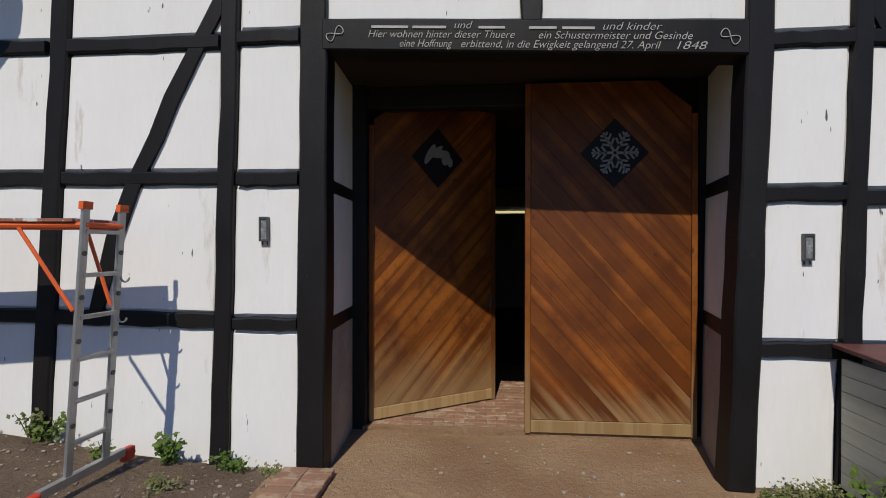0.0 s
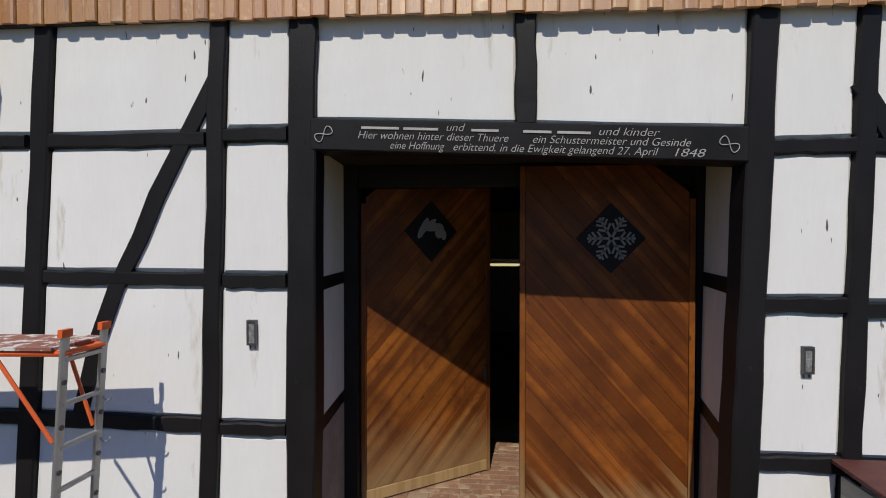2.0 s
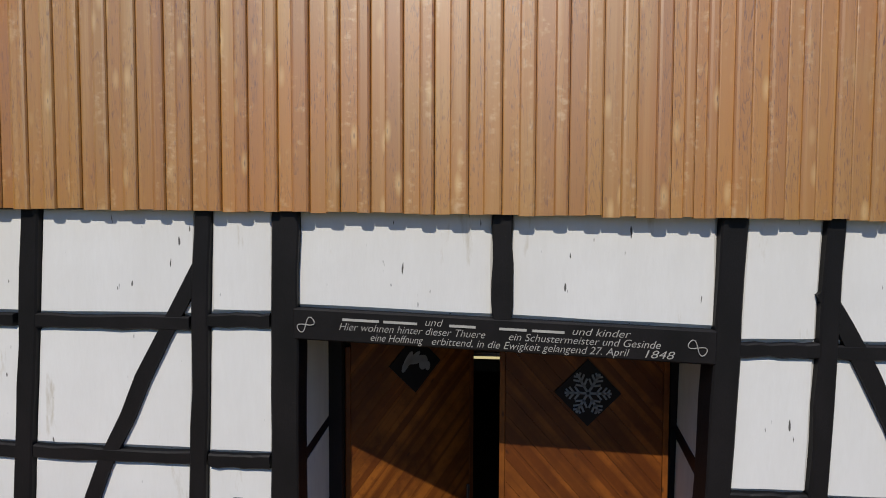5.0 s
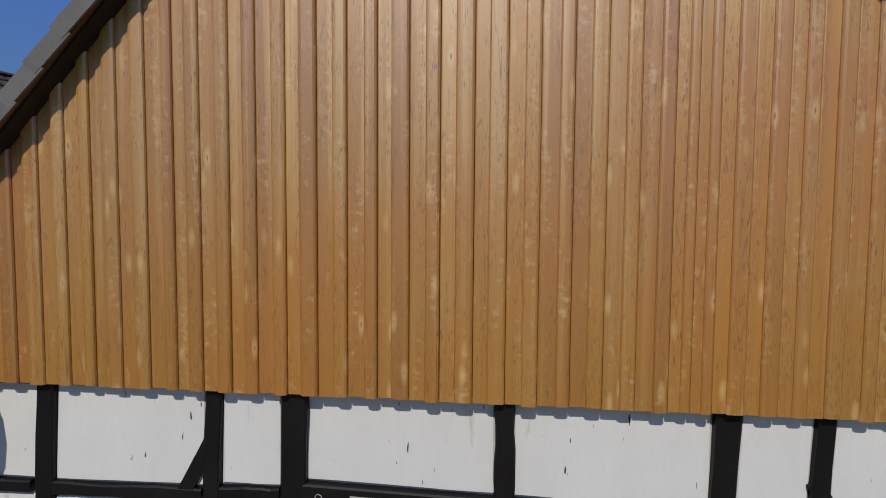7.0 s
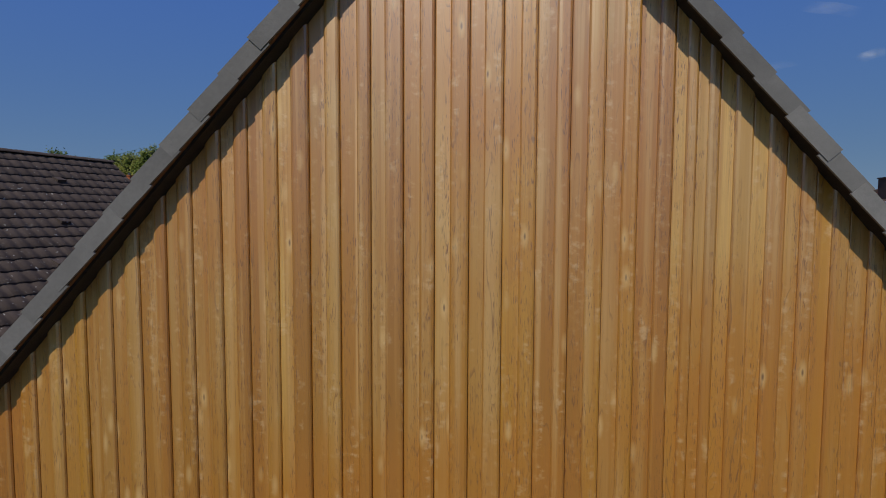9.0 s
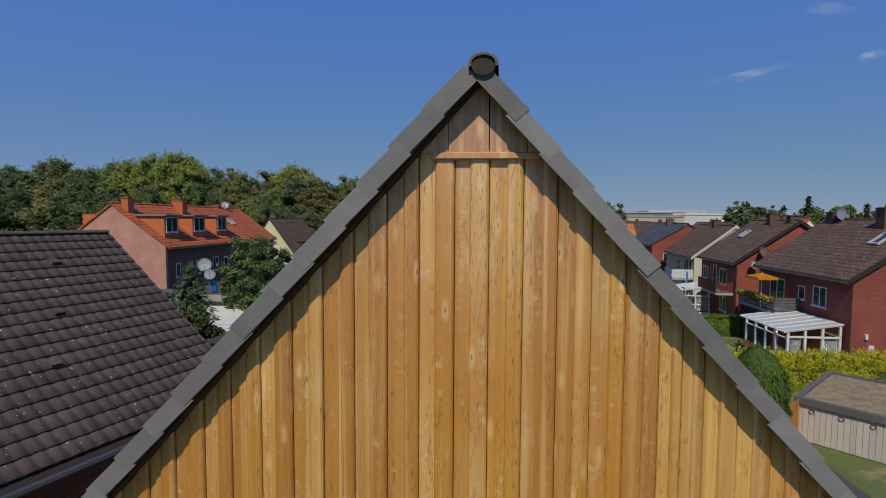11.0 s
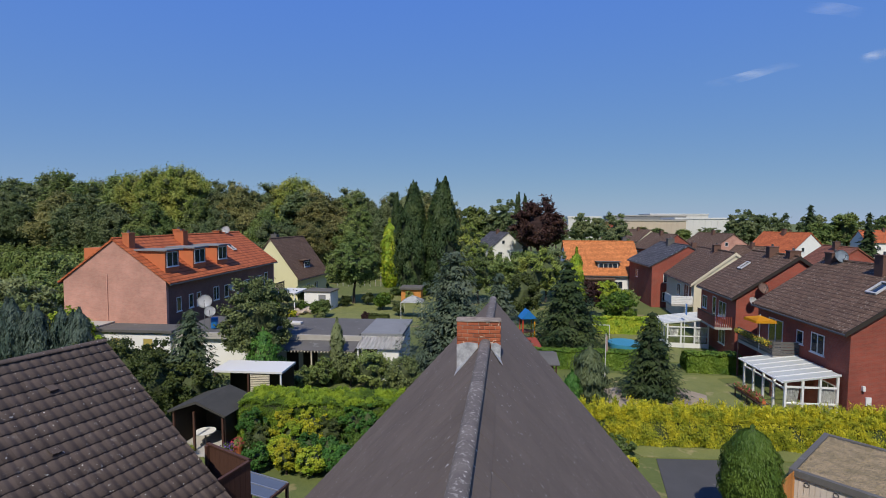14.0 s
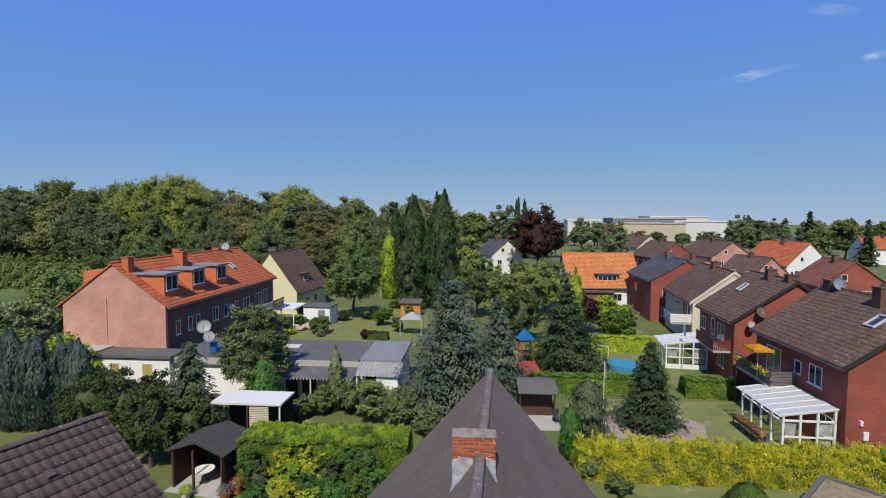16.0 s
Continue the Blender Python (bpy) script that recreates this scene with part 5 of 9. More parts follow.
# the two gate leaves, boarded on the slant
def clip(poly, nrm, off):
    out = []
    for a, b in zip(poly, poly[1:] + poly[:1]):
        da, db = a.dot(nrm) - off, b.dot(nrm) - off
        if da <= 0:
            out.append(a)
        if (da < 0 < db) or (db < 0 < da):
            out.append(a + (b - a) * (da / (da - db)))
    return out


def gate_leaf(m, w, h, slant, hinge_right, label):
    leaf = part("door_leaf", slab_mesh(w, h), None, barn, label, m)
    d = Vector((math.cos(slant), math.sin(slant)))
    nrm = Vector((-d.y, d.x))
    pitch, k = 0.148, 0
    inner = [Vector((0.055, 0.13)), Vector((w - 0.055, 0.13)), Vector((w - 0.055, h)), Vector((0.055, h))]
    cut = Vector((0.62, 0.78)).normalized() if hinge_right else Vector((-0.62, 0.78)).normalized()
    corner = Vector((w - 0.36, h)) if hinge_right else Vector((0.36, h))
    inner = clip(inner, cut, corner.dot(cut))
    offs = [p.dot(nrm) for p in inner]
    o = min(offs) - 0.03
    while o < max(offs):
        ww = pitch * random.uniform(0.86, 1.12)
        poly = clip(clip(inner, nrm, o + ww - 0.0025), -nrm, -o)
        if len(poly) >= 3:
            c = sum(poly, Vector((0, 0))) / len(poly)
            bm = bmesh.new()
            # board's own frame: z along the grain
            prism(bm, [((p - c).dot(nrm), 0, (p - c).dot(d)) for p in poly], (0, 0.022 + random.uniform(0, 0.004), 0))
            turn = Matrix(((nrm.x, 0, d.x, c.x), (0, 1, 0, -0.045), (nrm.y, 0, d.y, c.y), (0, 0, 0, 1)))
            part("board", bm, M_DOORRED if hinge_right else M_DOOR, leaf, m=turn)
        o += ww
    for x0, x1, z0, z1, mm in ((0, 0.05, 0.0, h - (0.0 if hinge_right else 0.3), M_DOOR), (w - 0.05, w, 0.0, h - (0.3 if hinge_right else 0.0), M_DOOR)):
        slab("stile", x0, x1, -0.052, 0.0, z0, z1, mm, leaf, w=0.004)
    slab("bottom_rail", 0.052, w - 0.052, -0.056, 0.0, 0.012, 0.125, M_DOORPALE, leaf, "bleached pale bottom rail", w=0.004)
    return leaf


def slab_mesh(w, h):
    bm = bmesh.new()
    box(bm, 0.03, w - 0.03, -0.018, 0.02, 0.02, h - 0.32)
    return mesh_of("door_leaf", bm, M_DOOR)


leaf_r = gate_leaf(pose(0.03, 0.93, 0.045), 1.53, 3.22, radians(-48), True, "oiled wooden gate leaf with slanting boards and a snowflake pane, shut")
leaf_l = gate_leaf(pose(-1.49, 1.06, 0.055, 0, 0, 34), 1.50, 3.2, radians(46), False, "oiled wooden gate leaf with slanting boards, standing ajar")
M_DIAMOND = mat("dark_diamond_pane", (0.010, 0.009, 0.010), 0.5, amount=0.4, bump=0, spec=0.2)
M_CUTOUT = mat("white_cutout", (0.26, 0.27, 0.27), 0.8, amount=0.3, bump=0)
for leaf, cx, cz in ((leaf_r, 0.80, 2.57), (leaf_l, 0.76, 2.64)):
    bm = bmesh.new()
    prism(bm, [(cx - 0.30, -0.062, cz), (cx, -0.062, cz - 0.31), (cx + 0.30, -0.062, cz), (cx, -0.062, cz + 0.31)], (0, 0.03, 0))
    part("diamond_pane", bm, M_DIAMOND, leaf, "dark diamond-shaped pane")
bm = bmesh.new()
for i in range(6):
    r = Euler((0, radians(60 * i + 30), 0)).to_matrix().to_4x4()
    m = Matrix.Translation((0.80, -0.068, 2.57)) @ r
    box(bm, -0.011, 0.011, -0.003, 0.003, 0.015, 0.21, m)
    for s, z in ((0.075, 0.075), (0.07, 0.125), (0.045, 0.17)):
        for g in (-1, 1):
            box(bm, -0.009, 0.009, -0.003, 0.003, 0, s, m @ Matrix.Translation((0, 0, z)) @ Euler((0, radians(52 * g), 0)).to_matrix().to_4x4())
part("snowflake", bm, M_CUTOUT, leaf_r, "white cut-out snowflake")
bm = bmesh.new()
for k, (x, z, rx, rz, tilt) in enumerate(((-0.10, 0.03, 0.035, 0.12, 0.5), (-0.045, 0.05, 0.03, 0.12, 0.9), (0.02, 0.04, 0.04, 0.11, 1.4), (0.09, 0.0, 0.05, 0.075, 0.2), (0.14, -0.04, 0.03, 0.05, 0.0))):
    c = Matrix.Translation((0.76 + x, -0.068, 2.64 + z)) @ Euler((0, tilt, 0)).to_matrix().to_4x4()
    prism(bm, [c @ Vector((rx * math.cos(a * math.pi / 7), 0, rz * math.sin(a * math.pi / 7))) for a in range(14)], (0, 0.003 + 0.001 * k, 0))
part("cutout_shape", bm, M_CUTOUT, leaf_l, "white cut-out shape")
slab("handle", 1.40, 1.43, -0.09, -0.06, 1.02, 1.18, M_STEEL, leaf_l, "dark steel handle", w=0.005)


# the boarded gable: every board with a thick and a thin half, cut to the roof's slope
_e = [-3.43, -3.22, -3.0, -2.77, -2.55, -2.34, -2.11, -1.9, -1.67, -1.43, -1.2, -0.97, -0.73, -0.5, -0.25, -0.009, 0.229, 0.468, 0.705, 0.94, 1.177, 1.335, 1.488, 1.715, 1.945, 2.15]
while _e[0] > EDGE_L + 0.1:
    _e.insert(0, _e[0] - random.uniform(0.215, 0.23))
while _e[-1] < EDGE_R - 0.1:
    _e.append(_e[-1] + random.uniform(0.215, 0.24))


def plank_profiles(w, thick):
    """Two planks make one board: a flat one, and a fuller one with a soft shoulder that laps it. x from the left edge, y to the front."""
    h = w * random.uniform(0.42, 0.56)
    flat = [(0.0, 0.03), (0.002, -0.002), (0.010, -0.006), (h + 0.004, -0.006), (h + 0.004, 0.03)]
    full = [(h, 0.0), (h + 0.002, -0.006 - thick * 0.45), (h + 0.012, -0.006 - thick * 0.85), (h + 0.03, -0.006 - thick), (w - 0.022, -0.006 - thick), (w - 0.008, -0.004 - thick * 0.7), (w - 0.003, -thick * 0.2), (w - 0.003, 0.03)]
    return flat, full


for x0, x1 in zip(_e, _e[1:]):
    bm = bmesh.new()
    y0 = -0.058 + random.uniform(-0.003, 0.003)
    foot = board_foot(x0) + random.uniform(-0.005, 0.005)
    for prof in plank_profiles(x1 - x0, random.uniform(0.019, 0.027)):
        drop = random.uniform(0.0, 0.012)
        lo, hi = [], []
        for px, py in prof:
            x = x0 + px
            zt = min(rake(x) + 0.05, 9.90)
            lo.append(bm.verts.new((x, y0 + py, foot - drop)))
            hi.append(bm.verts.new((x, y0 + py, max(zt, foot + 0.05))))
        k = len(prof)
        for i in range(k):
            bm.faces.new((lo[i], lo[(i + 1) % k], hi[(i + 1) % k], hi[i]))
        bm.faces.new(lo[::-1])
        bm.faces.new(hi)
    bmesh.ops.recalc_face_normals(bm, faces=bm.faces)
    part("gable_board", bm, M_GABLE, barn)
# the peak above the cross batten
for x0, x1 in ((-0.50, -0.30), (-0.295, -0.02), (-0.012, 0.24), (0.246, 0.44)):
    bm = bmesh.new()
    poly = [(x0, -0.098, 9.88), (x1, -0.098, 9.88), (x1, -0.098, max(rake(x1) + 0.04, 9.885))]
    if x0 < APEX.x < x1:
        poly.append((APEX.x, -0.098, APEX.z + 0.04))
    poly.append((x0, -0.098, max(rake(x0) + 0.04, 9.885)))
    prism(bm, poly, (0, 0.06, 0))
    part("gable_board", bm, M_GABLE, barn)
slab("cross_batten", -0.42, 0.33, -0.118, -0.055, 9.84, 9.885, M_GABLE, barn, w=0.005)
slab("backing_wall", EDGE_L + 0.25, EDGE_R - 0.3, -0.054, 0.0, 4.25, 4.6, M_DARK, barn)
bm = bmesh.new()
prism(bm, [(EDGE_L + 0.25, 0.0, 4.42), (EDGE_R - 0.3, 0.0, 4.42), (APEX.x, 0.0, APEX.z - 0.05)], (0, 0.12, 0))
part("gable_wall", bm, M_DARK, barn)

# the roof
DEPTH = 10.95
SAG = 0.015


def sk(x, y, z):
    return Vector((x + 0.056 * y, y, z - SAG * (y + 0.2)))      # the old ridge falls a little to the rear


TOP = 0.13                                   # upper face of the tiles above the verge's lower edge
bm = bmesh.new()
for sgn, far in ((-1, EDGE_L - 0.25), (1, EDGE_R + 0.25)):
    q = [sk(APEX.x, -0.2, APEX.z + 0.03), sk(far, -0.2, rake(far) + 0.03), sk(far, DEPTH, rake(far) + 0.03), sk(APEX.x, DEPTH, APEX.z + 0.03)]
    prism(bm, q, (0, 0, 0.06))
roof = part("roof", bm, M_DARK, barn, "steep dark concrete-tiled roof")


def slope_tiles(sgn):
    """Flat interlocking tiles in courses, each lapping the one below."""
    s = SLOPE_L if sgn < 0 else SLOPE_R
    run = (APEX.x - EDGE_L + 0.3) if sgn < 0 else (EDGE_R + 0.3 - APEX.x)
    ln = math.hypot(1, s)
    rows = int(run * ln / 0.34)
    verts, faces = [], []
    for r in range(rows):
        a, b = (r * 0.34 + 0.03) / ln, min((r * 0.34 + 0.40) / ln, run)
        off = 0.15 if r % 2 else 0.0
        y = -0.04 - off
        while y < DEPTH:
            ya, yb = max(y + 0.003, -0.03), min(y + 0.297, DEPTH)
            y += 0.30
            if yb - ya < 0.03:
                continue
            lift_ = random.uniform(-0.002, 0.002)
            o = len(verts)
            for (d_, up) in ((a, 0.088), (a, 0.106 + lift_), (b, 0.128 + lift_), (b, 0.100)):
                for yy in (ya, yb):
                    x = APEX.x + sgn * d_
                    verts.append(sk(x, yy, APEX.z - s * d_ + up * 1.15))
            faces += [(o + 2, o + 3, o + 5, o + 4), (o + 4, o + 5, o + 7, o + 6), (o + 2, o + 4, o + 6, o), (o + 3, o + 1, o + 7, o + 5)]
    me = bpy.data.meshes.new("roof_tiles")
    me.from_pydata(verts, [], faces)
    me.materials.append(M_ROOF)
    me.update()
    ob = part("roof_tiles", me, None, roof, "dark grey flat roof tiles in courses")
    tagged(ob, kind="stuff")


slope_tiles(-1)
slope_tiles(1)

# gable wood darkened to the brown of the verge's shade
M_WOODSHADE = mat("verge_shade_brown", (0.20, 0.095, 0.04), 0.7, coarse=3, fine=30, bump=0.2)
# verge tiles: an angle with one flange on the roof and one hanging over the gable, lapped like scales
for sgn, s, hang, rise in ((-1, SLOPE_L, 0.112, 0.150), (1, SLOPE_R, 0.098, 0.070)):
    ln = math.hypot(1, s)
    bm = bmesh.new()
    t_ = 0.018
    for (y0, y1, z0, z1) in ((-0.258, -0.258 + t_, -hang, 0.0), (-0.258, -0.035, 0.0, t_)):
        vs = box(bm, 0, 0.40, y0, y1, z0, z1)
        for v in vs:
            v.co.z += 0.022 * v.co.x / 0.40
    bmesh.ops.recalc_face_normals(bm, faces=bm.faces)
    verge = mesh_of("verge_tile", bm, M_VERGE)
    k = 0
    while True:
        d = (0.0 if sgn < 0 else -0.07) + k * 0.33
        x = APEX.x + sgn * d / ln
        if x < EDGE_L - 0.1 or x > EDGE_R + 0.1:
            break
        turn = math.atan(s)
        # local x runs down the slope
        ax = Vector((sgn / ln, 0, -s / ln))
        up = Vector((sgn * s / ln, 0, 1 / ln))
        base = sk(x, 0, APEX.z - s * d / ln) + up * (rise + random.uniform(-0.003, 0.003))
        m = Matrix(((ax.x, 0, up.x, base.x), (0, 1, 0, base.y + random.uniform(-0.006, 0.006)), (ax.z, 0, up.z, base.z), (0, 0, 0, 1)))
        part("verge_tile", verge, None, roof, m=m)
        k += 1
    # added strip under the overhang, its brown standing for the boards' shade
    bm = bmesh.new()
    far = (EDGE_L if sgn < 0 else EDGE_R)
    up_ = 0.075 if sgn < 0 else 0.02
    prism(bm, [(APEX.x, -0.232, APEX.z + up_), (far, -0.232, rake(far) + up_), (far, -0.232, rake(far) + up_ + 0.06), (APEX.x, -0.232, APEX.z + up_ + 0.06)], (0, 0.05, 0))
    part("verge_board", bm, M_WOODSHADE, roof)

# half-round ridge tiles and the dark end plate
bm = bmesh.new()
k = 16
for y0, y1, r in ((0.0, 0.372, 0.098),):
    rings = [[bm.verts.new((rr * math.cos(math.pi * (i / k * 1.15 - 0.075)), yy, 0.72 * rr * math.sin(math.pi * (i / k * 1.15 - 0.075)))) for i in range(k + 1)] for yy, rr in ((y0, r), (y1, r * 0.99), (y1, r * 0.99 - 0.02), (y0, r - 0.02))]
    for a, b in ((0, 1), (1, 2), (2, 3), (3, 0)):
        for i in range(k):
            bm.faces.new((rings[a][i], rings[a][i + 1], rings[b][i + 1], rings[b][i]))
bmesh.ops.recalc_face_normals(bm, faces=bm.faces)
ridge_me = mesh_of("ridge_tile", bm, M_RIDGE)
RIDGE_Z = APEX.z + 0.10
y = -0.30
while y < DEPTH - 0.1:
    p = sk(APEX.x + 0.012, y, RIDGE_Z + random.uniform(-0.002, 0.002))
    part("ridge_tile", ridge_me, None, roof, m=Matrix.Translation(p) @ Euler((0, radians(random.uniform(-1, 1)), radians(-3.2))).to_matrix().to_4x4())
    y += 0.365
bm = bmesh.new()
prism(bm, [(0.078 * math.cos(math.pi * i / 12), 0, 0.064 * math.sin(math.pi * i / 12)) for i in range(24)], (0, 0.02, 0))
part("ridge_end_plate", bm, M_DARK, roof, "dark end of the ridge", m=Matrix.Translation(sk(APEX.x + 0.012, -0.285, RIDGE_Z - 0.004)))

# the brick chimney astride the ridge, with lead at its foot
CH = Vector((0.14, 5.45, 0.0))
CHW, CHD, CHZ0, CHZ1 = 0.80, 0.34, 9.45, 10.73
chimney = slab("chimney", CH.x - CHW / 2 + 0.012, CH.x + CHW / 2 - 0.012, CH.y + 0.012, CH.y + CHD - 0.012, CHZ0, CHZ1 - 0.01, M_MORTAR, barn, "red brick chimney with lead flashing and a mortar cap")
bl, bh, bd = 0.19, 0.062, 0.1
bm = bmesh.new()
box(bm, -bl / 2, bl / 2, -bd / 2, bd / 2, 0, bh)
bevel(bm, 0.005)
brick_me = mesh_of("brick", bm, M_CHIMBRICK)
rows_ = int((CHZ1 - CHZ0) / 0.073)
for r in range(rows_):
    z = CHZ1 - 0.072 - r * 0.073
    sh = 0.1 if r % 2 else 0.0
    for side_y in (CH.y + bd / 2 - 0.001, CH.y + CHD - bd / 2 + 0.001):
        x = CH.x - CHW / 2 + bl / 2 + (-sh if r % 2 else 0.0)
        while x < CH.x + CHW / 2 + 0.05:
            lo, hi = max(x - bl / 2, CH.x - CHW / 2), min(x + bl / 2, CH.x + CHW / 2)
            if hi - lo > 0.04:
                part("brick", brick_me, None, chimney, m=Matrix.Translation(((lo + hi) / 2, side_y + random.uniform(-0.003, 0.003), z)) @ Matrix.Diagonal(((hi - lo) / bl, 1, 1, 1)))
            x += bl + 0.011
    for side_x in (CH.x - CHW / 2 + bd / 2 - 0.001, CH.x + CHW / 2 - bd / 2 + 0.001):
        for y in (CH.y + 0.13, CH.y + 0.22):
            part("brick", brick_me, None, chimney, m=Matrix.Translation((side_x, y, z)) @ Euler((0, 0, radians(90))).to_matrix().to_4x4() @ Matrix.Diagonal((0.8, 1, 1, 1)))
bm = bmesh.new()
box(bm, CH.x - CHW / 2 - 0.012, CH.x + CHW / 2 + 0.012, CH.y - 0.012, CH.y + CHD + 0.012, CHZ1 - 0.004, CHZ1 + 0.012)
bmesh.ops.subdivide_edges(bm, edges=list(bm.edges), cuts=3, use_grid_fill=True)
for v in bm.verts:
    v.co.z += 0.015 * noise.noise(v.co * 9)
part("cap", bm, mat("weathered_cap", (0.34, 0.29, 0.23), 0.95, dark=(0.16, 0.12, 0.09), coarse=7, fine=50, amount=0.9, bump=0.8), chimney, "weathered mortar cap")
for sgn, s in ((-1, SLOPE_L), (1, SLOPE_R)):
    # a lead soaker from the bricks to the slope, and a narrow creased apron that runs out over the tiles
    bm = bmesh.new()
    rx = APEX.x + 0.056 * CH.y
    xs = [rx + sgn * 0.12, CH.x + sgn * CHW / 2]
    zz = [APEX.z + TOP + 0.02 - SAG * (CH.y + 0.2) - s * abs(x - rx) for x in xs]
    top_ = max(10.35, zz[0] + 0.04)
    prism(bm, [(xs[0], CH.y - 0.022, zz[0] - 0.04), (xs[1], CH.y - 0.022, zz[1] - 0.04), (xs[1], CH.y - 0.022, top_ - 0.05), ((xs[0] + xs[1]) / 2, CH.y - 0.022, top_), (xs[0], CH.y - 0.022, top_ - 0.02)], (0, 0.016, 0))
    tip = xs[1] + sgn * 0.03
    ztip = APEX.z + TOP + 0.02 - SAG * (CH.y + 0.2) - s * abs(tip - rx)
    prism(bm, [(xs[0], CH.y - 0.02, zz[0]), (xs[1], CH.y - 0.02, zz[1]), (tip, CH.y - 0.26, ztip), (tip - 0.08 * sgn, CH.y - 0.24, ztip + 0.08 * s), (xs[0], CH.y - 0.07, zz[0])], (0, 0, 0.014))
    part("flashing", bm, M_LEAD, chimney, "dull grey lead flashing")

# plain side and rear walls that close the barn, its floor, and what shows through the gap of the gate
eave_l, eave_r = rake(-5.5), rake(5.1)
bm = bmesh.new()
prism(bm, [sk(-5.6, 0.18, 0), sk(-5.45, 0.18, 0), sk(-5.45, 10.6, 0), sk(-5.6, 10.6, 0)], (0, 0, eave_l + 0.02))
part("side_wall", bm, M_WHITEWALL, barn)
bm = bmesh.new()
prism(bm, [sk(5.0, 0.18, 0), sk(5.14, 0.18, 0), sk(5.14, 10.6, 0), sk(5.0, 10.6, 0)], (0, 0, eave_r + 0.02))
part("side_wall", bm, M_WHITEWALL, barn)
bm = bmesh.new()
prism(bm, [sk(-5.45, 10.45, 0), sk(5.0, 10.45, 0), sk(5.0, 10.45, eave_r), sk(APEX.x, 10.45, APEX.z - 0.02), sk(-5.45, 10.45, eave_l)], (0, 0.15, 0))
part("rear_wall", bm, M_WHITEWALL, barn)
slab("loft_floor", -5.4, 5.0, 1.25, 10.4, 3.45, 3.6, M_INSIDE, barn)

# ================= ground =================
bm = bmesh.new()
R_IN, rings = 0.0, []
for r in (3, 8, 20, 50, 120, 300, 800, 2500):
    rings.append([bm.verts.new((r * math.cos(2 * math.pi * i / 48), 20 + r * math.sin(2 * math.pi * i / 48), -0.02)) for i in range(48)])
c0 = bm.verts.new((0, 20, -0.02))
for i in range(48):
    bm.faces.new((c0, rings[0][i], rings[0][(i + 1) % 48]))
    for a, b in zip(rings, rings[1:]):
        bm.faces.new((a[i], b[i], b[(i + 1) % 48], a[(i + 1) % 48]))
solo("ground", bm, M_GRASS, "dry summer meadow and garden ground", "ground", kind="structure")


def patch(name, pts, z, material, label, rim=0.0):
    """A flat area of ground with a slightly irregular outline."""
    bm = bmesh.new()
    prism(bm, [(x, y, -0.03) for x, y in pts], (0, 0, z + 0.03))
    return solo(name, bm, material, label, "ground", kind="structure")


# forecourt: a relief sheet of earth before the gable, rising to the west
bm = bmesh.new()
NX, NY = 70, 36


def court(x, y):
    rise = 0.30 * max(0.0, min(1.0, (-1.7 - x) / 2.6)) * max(0.0, min(1.0, 1.3 + y / 6))
    return rise + 0.02 * noise.noise(Vector((x * 1.1, y * 1.1, 3))) + 0.008 * noise.noise(Vector((x * 6, y * 6, 5))) + 0.012


grid = [[bm.verts.new((x, y, court(x, y) if y < 0.02 or -1.5 < x < 1.5 else 0.0)) for x in np.linspace(-9, 9, NX)] for y in np.linspace(-9, 1.0, NY)]
for j in range(NY - 1):
    for i in range(NX - 1):
        f = bm.faces.new((grid[j][i], grid[j][i + 1], grid[j + 1][i + 1], grid[j + 1][i]))
        xm = (grid[j][i].co.x + grid[j][i + 1].co.x) / 2
        f.material_index = 1 if xm < -1.85 or xm > 1.75 else 0
solo("forecourt", bm, [M_EARTH, M_SOIL], "sandy trodden earth before the gate", "ground", kind="structure", smooth=True)
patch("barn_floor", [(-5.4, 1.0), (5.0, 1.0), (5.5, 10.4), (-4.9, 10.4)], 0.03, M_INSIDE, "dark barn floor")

# ================= the neighbours to the west =================
AZ = 20.0
NR = Vector((-10.63, 9.86, 9.05))            # far end of the near neighbour's ridge
N_RUN, N_DROP, N_LEN = 5.3, 3.85, 13.0


